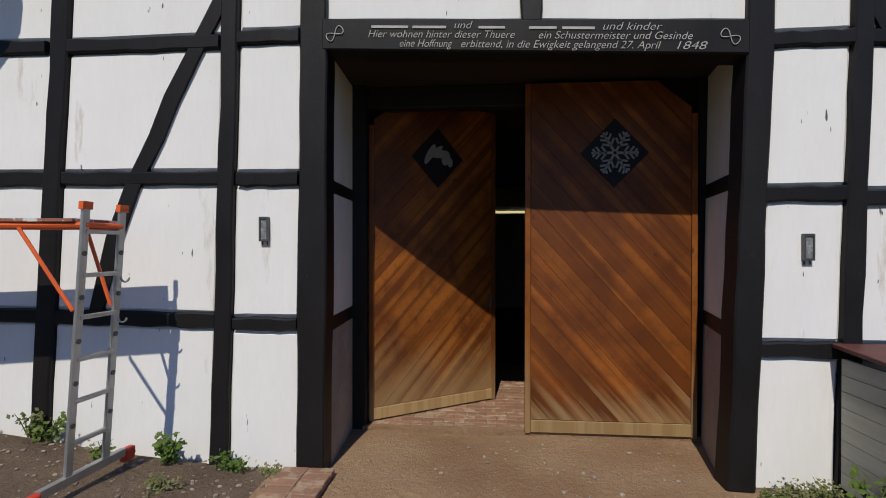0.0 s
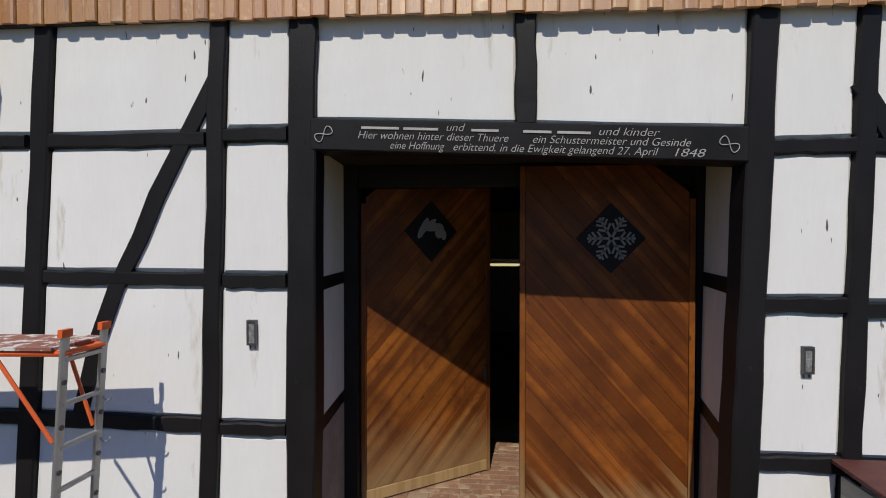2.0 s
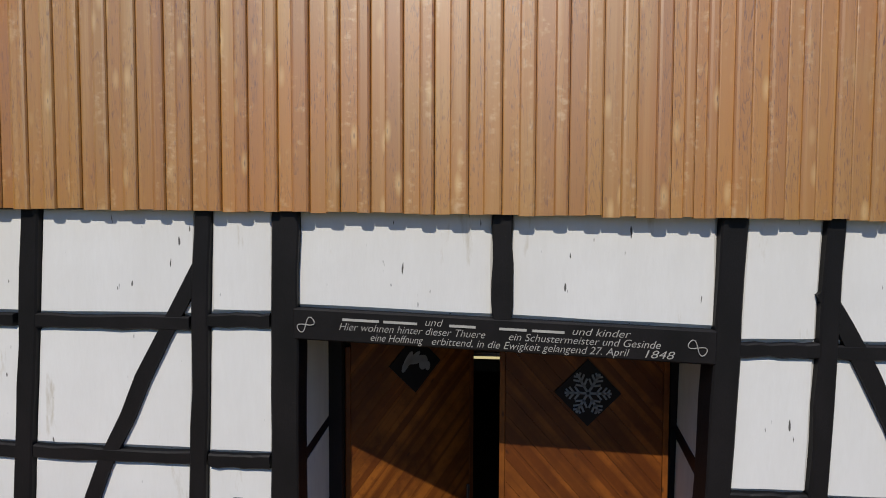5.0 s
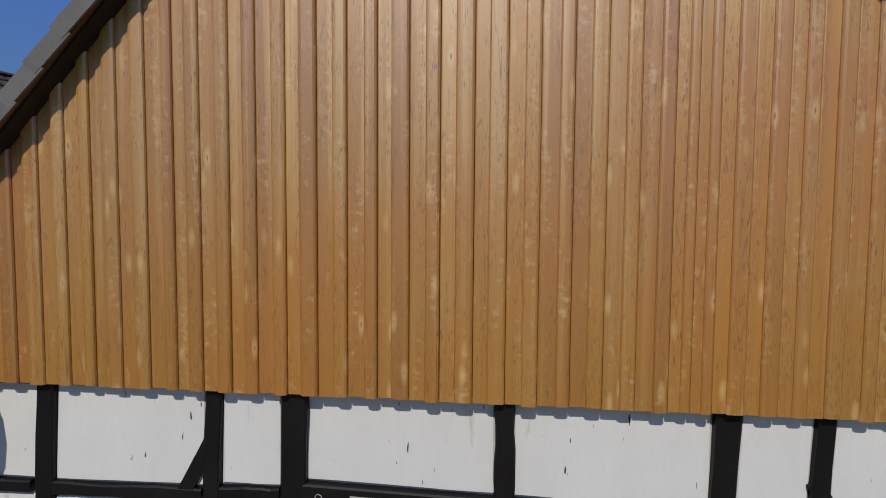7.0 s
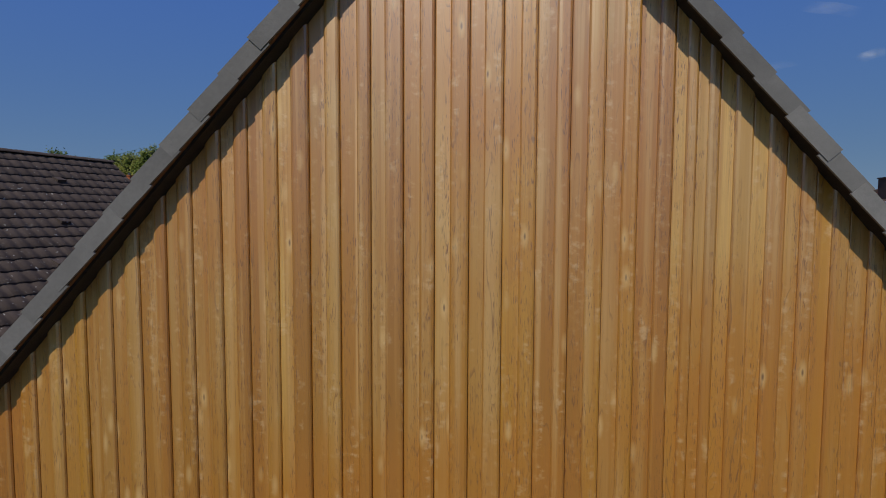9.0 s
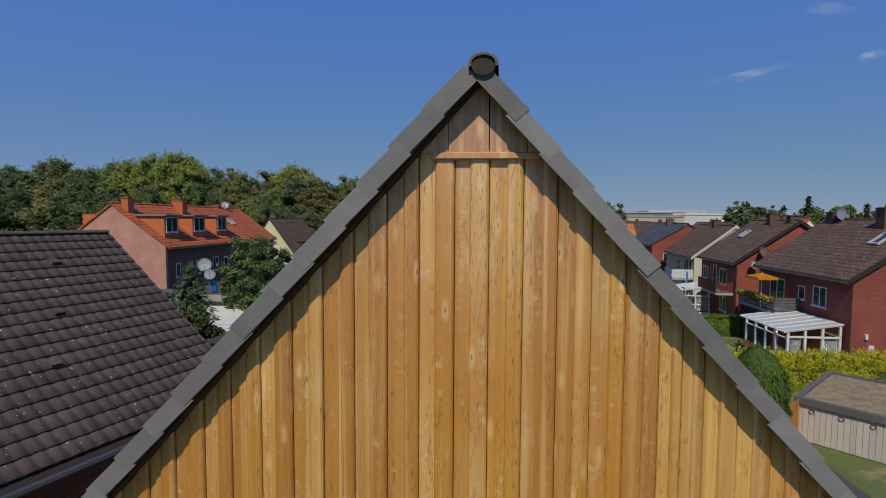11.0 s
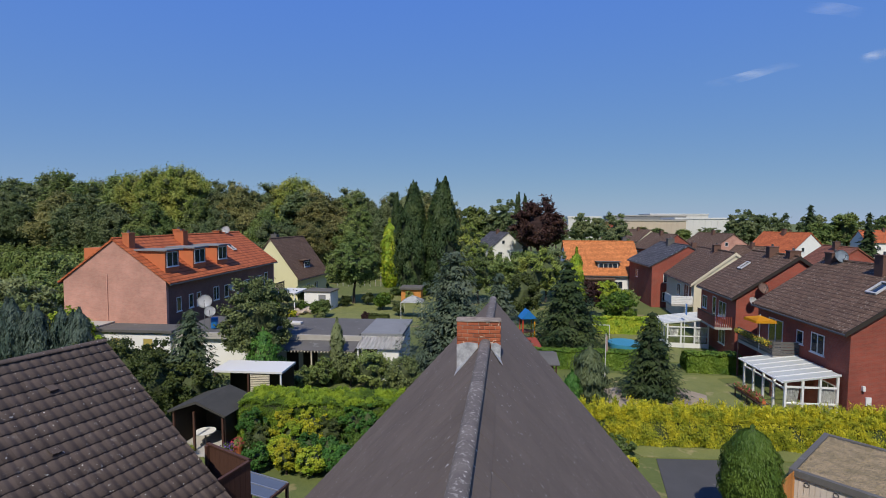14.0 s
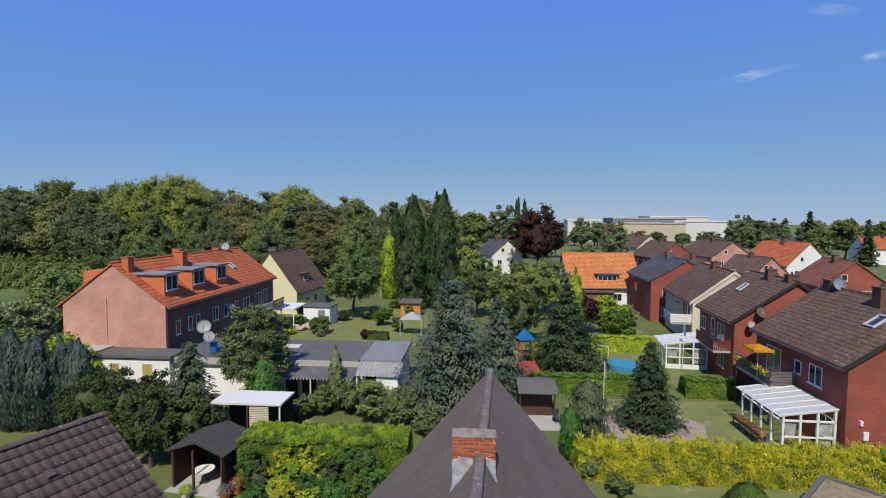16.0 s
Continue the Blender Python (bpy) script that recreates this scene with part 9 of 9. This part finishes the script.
hedge("bright green clipped thuja hedge behind the barn", 200, pose(-8.3, 23.4, 0, 0, 0, 1.5), 9.4, 2.5, 2.5, 70000, 0.06, L_HEDGE, wave=0.10, shoots=5600, shoot_h=0.50, upright=0.95, shoot_mat=L_HEDGETOP)
for k, (x, y, h, r, mt) in enumerate(((-11.9, 21.7, 2.2, 0.85, L_EMERALD), (-11.2, 20.9, 1.7, 0.75, L_SHRUB), (-10.0, 21.5, 2.3, 0.85, L_GOLDBODY), (-9.4, 21.0, 2.0, 0.70, L_LIME), (-9.9, 20.3, 1.4, 0.70, L_LIME), (-8.6, 21.6, 2.1, 0.80, L_GOLDBODY), (-8.4, 20.4, 1.5, 0.75, L_EMERALD),
                                      (-7.6, 21.6, 1.9, 0.80, L_SHRUB), (-7.3, 20.5, 1.5, 0.75, L_EMERALD), (-6.5, 21.9, 2.4, 0.80, L_EMERALD), (-5.7, 21.9, 2.4, 0.80, L_EMERALD), (-6.2, 20.8, 1.5, 0.80, L_THUJA), (-5.2, 21.2, 1.7, 0.70, L_EMERALD),
                                      (-10.8, 19.6, 1.3, 0.75, L_EMERALD), (-9.2, 19.5, 1.5, 0.75, L_GOLDBODY), (-7.9, 19.4, 1.3, 0.80, L_LIME), (-6.6, 19.6, 1.3, 0.80, L_EMERALD), (-9.0, 22.0, 2.55, 0.70, L_LIME))):
    leafy_tree("bush with yellow-green leaves along the hedge" if mt in (L_LIME, L_GOLDBODY) else "dark green bush along the hedge", 210 + k, pose(x, y, 0), h * 1.12, r, 0.05, 9000, 0.065, mt, clumps=34, name="bush", group="bushes along the hedge")
hedge("golden-yellow flowering hedge with upright shoots", 220, pose(15.2, 24.95, 0, 0, 0, -0.5), 18.5, 1.7, 1.5, 80000, 0.060, L_GOLDBODY, wave=0.16, shoots=7500, shoot_h=0.95, upright=0.9, shoot_mat=L_GOLD)
hedge("clipped green hedge along the lawn", 221, pose(10.4, 38.6, 0, 0, 0, -1), 11.0, 1.2, 1.5, 24000, 0.11, L_THUJA, wave=0.06)
hedge("clipped green hedge before the brick house", 222, pose(19.6, 38.6, 0, 0, 0, -2), 4.2, 1.4, 1.5, 11000, 0.11, L_THUJA, wave=0.08)
hedge("yellow-green hedge behind the pool", 223, pose(14.6, 52.0, 0), 11.0, 1.0, 1.8, 13000, 0.15, L_LIME, wave=0.06)
for k, (x, y, h, r) in enumerate(((8.2, 25.1, 1.6, 0.7), (6.4, 24.4, 1.3, 0.8), (7.8, 22.8, 1.1, 0.7), (7.4, 20.5, 1.2, 0.6))):
    leafy_tree("low bush beside the barn roof", 230 + k, pose(x, y, 0), h, r, 0.02, 2600, 0.09, L_GOLD if k > 2 else L_OAK, clumps=16, name="bush", group="bushes beside the barn")

# garden beds behind the flat garages
for k, (x, y, h, r, mt, lab) in enumerate((
        (-13.5, 55.1, 1.34, 0.64, L_COPPER, "ball of dark red leaves on the lawn"),
        (-18.9, 65.6, 1.43, 0.83, L_SHRUB, "dark rounded evergreen under the garden tree"),
        (-15.9, 66.8, 1.77, 0.97, L_SHRUB, "dark rounded evergreen under the garden tree"),
        (-23.6, 56.8, 0.9, 0.76, L_GOLD, "low yellow-green bush beside the terrace"),
        (-24.1, 62.5, 1.21, 0.83, L_THUJA, "green bush before the carport"),
        (-10.2, 59.3, 2.16, 0.86, L_BIRCH, "loose tall grass-like shrub on the lawn"),
        (-19.4, 56.0, 0.95, 0.55, L_BIRCH, "low grey-green bush on the lawn"),
        (-10.1, 69.9, 1.68, 0.84, L_OAK, "leafy bush among the garden beds"),
        (-13.1, 69.6, 1.51, 0.59, L_OAK, "leafy bush among the garden beds"),
        (-13.6, 64.6, 1.09, 0.55, L_LIME, "leafy bush among the garden beds"),
        (-9.1, 75.6, 1.63, 0.82, L_THUJA, "leafy bush among the garden beds"),
        (-13.4, 76.7, 1.1, 1.2, L_OAK, "leafy bush among the garden beds"),
        (-27.0, 80.8, 1.55, 0.97, L_BIRCH, "low bush behind the shed"),
        (-28.1, 90.6, 1.73, 1.3, L_OAK, "low bush behind the shed"),
        (-34.6, 102.4, 1.94, 1.58, L_BIRCH, "low bush behind the shed"))):
    leafy_tree(lab, 250 + k, pose(x, y, 0), h, r, 0.02, 4200, 0.12, mt, clumps=26, name="bush", group="bushes behind the garages", lumpy=0.3)
hedge("dark clipped low hedge on the lawn", 270, pose(-11.9, 55.2, 0), 2.4, 0.9, 0.95, 4200, 0.10, L_SHRUB, wave=0.05)
stones = thing("rock_pile", "pile of pale garden stones on a bank", "rocks", pose(-22.2, 59.1, 0))
rk = random.Random(8)
for i in range(16):
    bm = bmesh.new()
    bmesh.ops.create_icosphere(bm, subdivisions=1, radius=1.0)
    for v in bm.verts:
        v.co = Vector((v.co.x * 0.45, v.co.y * 0.4, v.co.z * 0.3)) * rk.uniform(0.8, 1.2)
    part("stone", bm, M_STONE, stones, m=pose(rk.uniform(-2.0, 2.0), rk.uniform(-1.2, 1.6), rk.uniform(0.1, 0.5), rk.uniform(-20, 20), rk.uniform(-20, 20), rk.uniform(0, 90)))
patch("terrace_paving", [(-28.1, 56.8), (-23.1, 56.8), (-23.1, 61.8), (-28.1, 61.8)], 0.06, M_PAVER, "reddish paved terrace beside the carport")

# ================= small things before the gable =================
# scaffold trestle: one ladder of two rails with rungs, an orange deck frame on it, struts and red feet
sc = thing("scaffold_trestle", "aluminium scaffold trestle with an orange-framed deck and red feet", "scaffold")
RN, RF = Vector((-2.915, -0.78, 0.0)), Vector((-2.895, -0.49, 0.0))     # near and far rail


def court_z(p):
    return court(p.x, p.y)


TOPR = 2.03
for p in (RN, RF):
    bm = bmesh.new()
    d = Vector((RF.x - RN.x, RF.y - RN.y, 0)).normalized()
    a = math.degrees(math.atan2(d.y, d.x))
    box(bm, -0.027, 0.027, -0.012, 0.012, 0.28, TOPR, Matrix.Translation((p.x, p.y, 0)) @ pose(0, 0, 0, 0, 0, a))
    bevel(bm, 0.004)
    rail_ = part("ladder_rail", bm, M_ALU, sc)
    bm = bmesh.new()
    box(bm, -0.037, 0.037, -0.017, 0.017, TOPR - 0.03, TOPR + 0.02, Matrix.Translation((p.x, p.y, 0)) @ pose(0, 0, 0, 0, 0, a))
    part("end_cap", bm, M_ORANGE, rail_, "orange plastic end cap")
    for z in (0.62, 0.89, 1.16, 1.44, 1.72):
        bm = bmesh.new()
        tube(bm, (p.x - d.y * 0.016, p.y + d.x * 0.016, z), (p.x + d.y * 0.018, p.y - d.x * 0.018, z), 0.017, k=8)
        part("rung_end", bm, M_STEEL, rail_)
for z in (0.50, 0.77, 1.04, 1.31, 1.58, 1.86):
    bm = bmesh.new()
    d = (RF - RN).normalized()
    box(bm, 0.0, (RF - RN).length, -0.016, 0.016, -0.014, 0.014, Matrix.Translation((RN.x, RN.y, z)) @ pose(0, 0, 0, 0, 0, math.degrees(math.atan2(d.y, d.x))))
    bevel(bm, 0.004)
    part("rung", bm, M_ALU, sc)
# cross foot with red ends
d = (RF - RN).normalized()
bm = bmesh.new()
box(bm, -0.20, 0.16 + (RF - RN).length, -0.022, 0.022, -0.028, 0.028, Matrix.Translation((RN.x, RN.y, 0.27)) @ pose(0, 0, 0, 0, 0, math.degrees(math.atan2(d.y, d.x))))
foot = part("cross_foot", bm, M_ALU, sc)
for s in (-0.24, (RF - RN).length + 0.20):
    bm = bmesh.new()
    box(bm, -0.05, 0.05, -0.03, 0.03, -0.06, 0.04, Matrix.Translation((RN.x + d.x * s, RN.y + d.y * s, 0.25)) @ pose(0, 0, 0, 0, 0, math.degrees(math.atan2(d.y, d.x))))
    bevel(bm, 0.012)
    part("foot_cap", bm, M_REDCAP, foot, "red plastic foot")
# deck frame towards the west, its struts
DZ = 1.90
for p in (RN, RF):
    bm = bmesh.new()
    tube(bm, (p.x, p.y, DZ), (p.x - 1.75, p.y - 0.12, DZ + 0.0), 0.021)
    part("deck_rail", bm, M_ORANGE, sc)
    bm = bmesh.new()
    tube(bm, (p.x - 0.015, p.y - 0.03, 1.36), (p.x - (0.40 if p is RN else 0.21), p.y - 0.05, DZ - 0.02), 0.012)
    part("strut", bm, M_ORANGE, sc)
bm = bmesh.new()
tube(bm, (RN.x, RN.y, DZ), (RF.x, RF.y, DZ), 0.02)
part("deck_end", bm, M_ORANGE, sc)
bm = bmesh.new()
prism(bm, [(RN.x - 0.05, RN.y - 0.04, DZ + 0.022), (RF.x - 0.05, RF.y + 0.09, DZ + 0.022), (RF.x - 1.72, RF.y + 0.03, DZ + 0.022), (RN.x - 1.72, RN.y - 0.12, DZ + 0.022)], (0, 0, 0.02))
M_DECK = mat("spattered_deck_board", (0.34, 0.15, 0.11), 0.8, dark=(0.20, 0.08, 0.06), coarse=6, fine=40, amount=0.8, stain=(0.62, 0.60, 0.56), stain_at=0.50, stain_scale=11, bump=0.3)
part("deck_board", bm, M_DECK, sc, "red deck board spattered with white paint")
for q in (RN, RF):
    p = Vector((q.x - 1.72, q.y - 0.12, 0))
    bm = bmesh.new()
    box(bm, p.x - 0.03, p.x + 0.03, p.y - 0.013, p.y + 0.013, 0.30, TOPR)
    part("ladder_rail", bm, M_ALU, sc)
for z in (1.27, 1.55):
    # hooks on the far rail
    bm = bmesh.new()
    for a in range(6):
        t0, t1 = math.pi * (1 + a / 6), math.pi * (1 + (a + 1) / 6)
        tube(bm, (RF.x + 0.055 + 0.03 * math.cos(t0), RF.y, z + 0.03 * math.sin(t0)), (RF.x + 0.055 + 0.03 * math.cos(t1), RF.y, z + 0.03 * math.sin(t1)), 0.007, k=5)
    part("hook", bm, M_ALU, sc)

for q in sc.children_recursive:
    # the whole trestle leans a little
    for v in q.data.vertices:
        v.co.x += (v.co.z - 1.3) * 0.075

# two small wall lamps with dark frames
for x, z in ((-2.045, 1.90), (1.94, 1.765)):
    wl = thing("wall_lamp", "small dark-framed oblong wall lamp", "wall lamp", pose(x, 0.004, z, 0, 0, 0), "lamps beside the gate")
    bm = bmesh.new()
    for x0, x1, z0, z1 in ((-0.036, 0.036, -0.095, -0.078), (-0.036, 0.036, 0.078, 0.095), (-0.036, -0.024, -0.078, 0.078), (0.024, 0.036, -0.078, 0.078)):
        box(bm, x0, x1, -0.035, 0, z0, z1)
    part("frame", bm, M_STEEL, wl)
    slab("glass", -0.024, 0.024, -0.026, 0.0, -0.078, 0.078, mat("clouded_lamp_glass", (0.34, 0.35, 0.35), 0.3, dark=(0.10, 0.10, 0.10), coarse=30, fine=60, amount=0.9, bump=0), wl)
    for s in (-0.022, 0.016):
        slab("pin", s, s + 0.006, -0.012, 0.0, -0.125, -0.095, M_STEEL, wl)

# lean-to store beside the gate: pale boards under a red-brown lid
st = thing("garden_store", "low store of pale boards with a red-brown lid", "store", pose(2.12, -0.06, 0))
M_STOREB = mat("grey_green_boards", (0.40, 0.39, 0.32), 0.8, dark=(0.28, 0.27, 0.21), coarse=3, fine=30, amount=0.6, stretch=(1, 0.4, 4), each=0.08, bump=0.25)
for i in range(8):
    z0 = 0.10 + i * 0.112
    for (x0, x1, y0, y1) in ((0.0, 0.022, -1.12, -0.02), (0.03, 1.30, -1.15, -1.128)):
        slab("board", x0, x1, y0, y1, z0, z0 + 0.108, M_STOREB, st)
for x, y in ((0.024, -1.1), (0.024, -0.08), (1.26, -1.1), (1.26, -0.08)):
    slab("corner_post", x, x + 0.05, y, y + 0.05, 0.0, 1.0, M_DARK, st)
bm = bmesh.new()
prism(bm, [(-0.03, -1.26, 0.985), (-0.03, 0.03, 1.06), (-0.03, 0.03, 1.09), (-0.03, -1.26, 1.015)], (1.41, 0, 0))
bevel(bm, 0.004)
part("lid", bm, mat("red_brown_lid", (0.115, 0.035, 0.026), 0.6, dark=(0.06, 0.02, 0.016), coarse=4, fine=30, amount=0.7, stretch=(0.5, 4, 4), bump=0.25), st, "red-brown stained lid")

# unseen dish past the west edge, placed to cast a round shadow on the facade
dish("grey dish out of view, placed for its round shadow", pose(-4.62, -0.45, 4.32, -20, 0, -6), 0.48, 0.45, mat_=mat("blue_grey_shell", (0.36, 0.40, 0.45), 0.5, dark=(0.28, 0.31, 0.35), amount=0.4, bump=0))

# brick edging and threshold, brick paving in the gateway
bm = bmesh.new()
box(bm, -0.1, 0.1, -0.05, 0.05, 0, 0.05)
bevel(bm, 0.006)
paver_me = mesh_of("paving_brick", bm, M_PAVER)
pv_bed = bmesh.new()
box(pv_bed, -1.46, 1.58, 0.98, 3.4, 0.0, 0.046)
bed = solo("gateway_paving", pv_bed, M_EARTH, "red brick paving inside the gateway", "paving", kind="structure")
for j in range(18):
    y = 1.04 + j * 0.108
    for i in range(14):
        x = -1.36 + i * 0.208 + (0.104 if j % 2 else 0)
        if x < 1.5:
            part("paving_brick", paver_me, None, bed, m=pose(x, y, 0.002 + random.uniform(-0.002, 0.002), 0, 0, random.uniform(-1, 1)))
th = solo("threshold_bed", (lambda b: (box(b, -1.86, -1.5, -0.75, -0.02, -0.02, 0.03), b)[1])(bmesh.new()), M_EARTH, "bed of the brick edging beside the gate", "paving", kind="structure")
for j in range(7):
    for i in range(2):
        part("paving_brick", paver_me, None, th, m=pose(-1.78 + i * 0.2, -0.08 - j * 0.104, 0.025 + random.uniform(-0.004, 0.006), 0, 0, random.uniform(-3, 3)))
slab("sill_stone", -1.5, 1.62, 0.90, 0.99, 0.0, 0.05, M_EARTH, bed)

# yellow bar seen through the gap; its glow, housing and hangers are added
sl = thing("strip_light", "yellowish bar inside the barn, given its own glow", "lamp", pose(0.05, 3.4, 2.26))
m_, n_, l_, b_ = tree("glowing_bar")
b_.inputs["Base Color"].default_value = (0.8, 0.7, 0.4, 1)
b_.inputs["Emission Color"].default_value = (1.0, 0.86, 0.45, 1)
b_.inputs["Emission Strength"].default_value = 0.9
bm = bmesh.new()
tube(bm, (-0.6, 0, 0), (0.6, 0, 0), 0.018, k=10)
part("tube", bm, m_, sl)
slab("housing", -0.65, 0.65, -0.03, 0.03, 0.03, 0.08, M_WHITEPVC, sl)
bm = bmesh.new()
tube(bm, (-0.5, 0, 0.08), (-0.5, 0, 1.2), 0.006)
tube(bm, (0.5, 0, 0.08), (0.5, 0, 1.2), 0.006)
part("hanger", bm, M_STEEL, sl)

# stones on the trodden earth
rng = random.Random(9)
vv, ff = [], []
ico = bmesh.new()
bmesh.ops.create_icosphere(ico, subdivisions=1, radius=1.0)
iv, jf = [v.co.copy() for v in ico.verts], [[v.index for v in f.verts] for f in ico.faces]
ico.free()
for i in range(2600):
    x, y = rng.uniform(-5, 4), rng.uniform(-2.2, 0.9)
    if -1.9 < x < 1.8 and (y > 0.85 or rng.random() < 0.7):
        continue
    if y > -0.02 and not -1.4 < x < 1.4:
        continue
    r = rng.choice((0.006, 0.008, 0.011, 0.016)) * rng.uniform(0.7, 1.3)
    o = len(vv)
    sx, sy, sz = rng.uniform(0.8, 1.5), rng.uniform(0.8, 1.4), rng.uniform(0.5, 0.9)
    c = Vector((x, y, court(x, y) + r * 0.3))
    vv += [c + Vector((v.x * sx, v.y * sy, v.z * sz)) * r for v in iv]
    ff += [[k + o for k in f] for f in jf]
me = bpy.data.meshes.new("gravel")
me.from_pydata(vv, [], ff)
me.materials.append(M_STONE)
me.update()
tagged(new("gravel", me), "loose pale stones on the earth", "gravel", kind="stuff")


# weeds at the wall's foot
def weed(label, x, y, h, spread, n, leaf, mat_, seed, stalks=6):
    rng = np.random.default_rng(seed)
    w = thing("weed", label, "plant", pose(x, y, court(x, y) - 0.01), "weeds at the wall")
    bm = bmesh.new()
    tips = []
    for i in range(stalks):
        a = rng.uniform(0, 6.28)
        q = Vector((math.cos(a) * spread * rng.uniform(0.3, 1), math.sin(a) * spread * rng.uniform(0.3, 0.8), h * rng.uniform(0.5, 1)))
        tube(bm, (0, 0, 0), q * 0.55 + Vector((0, 0, h * 0.08)), 0.005, 0.004, 5)
        tube(bm, q * 0.55 + Vector((0, 0, h * 0.08)), q, 0.004, 0.002, 5)
        tips.append(q)
    part("stems", bm, M_STEM, w)
    t = np.array([list(q) for q in tips])
    k = rng.integers(0, stalks, n)
    f = rng.uniform(0.3, 1.05, n)[:, None]
    pos = t[k] * f + rng.normal(size=(n, 3)) * spread * 0.16
    pos[:, 2] = np.maximum(pos[:, 2], 0.01)
    part("leaves", quads("leaves", pos, ball(rng, n) * 0.7 + np.array([0, -0.5, 0.8]), leaf, 1.5, mat_), None, w)


M_STEM = mat("green_stem", (0.13, 0.15, 0.05), 0.8, amount=0.4, bump=0)
L_WEED = leaf_mat("weed_leaves", (0.12, 0.19, 0.035), (0.07, 0.12, 0.02), (0.17, 0.22, 0.05), 6.0)
L_DRY = leaf_mat("dry_grass", (0.24, 0.22, 0.10), (0.15, 0.16, 0.06), (0.12, 0.16, 0.04), 6.0)
for k, (x, y, h, s, n, lf, mt) in enumerate(((-2.72, -0.16, 0.24, 0.14, 90, 0.05, L_WEED), (-2.28, -0.12, 0.12, 0.16, 110, 0.035, L_WEED), (-3.72, -0.14, 0.20, 0.16, 60, 0.05, L_WEED), (-3.92, -0.12, 0.24, 0.14, 50, 0.045, L_DRY), (-3.15, -0.3, 0.16, 0.10, 30, 0.06, L_WEED),
                                             (-2.55, -0.55, 0.07, 0.16, 70, 0.03, L_DRY), (1.78, -0.14, 0.10, 0.2, 160, 0.03, L_DRY), (2.0, -0.18, 0.13, 0.16, 160, 0.03, L_DRY), (1.62, -0.2, 0.07, 0.12, 90, 0.03, L_WEED), (2.02, -0.5, 0.42, 0.2, 50, 0.075, L_WEED), (2.1, -0.75, 0.34, 0.22, 50, 0.08, L_WEED), (-1.95, -0.12, 0.06, 0.1, 50, 0.03, L_DRY))):
    weed("green weed at the foot of the wall" if mt is L_WEED else "dry grass tuft at the foot of the wall", x, y, h, s, int(n * 2.4), lf * 0.58, mt, 300 + k, stalks=9)
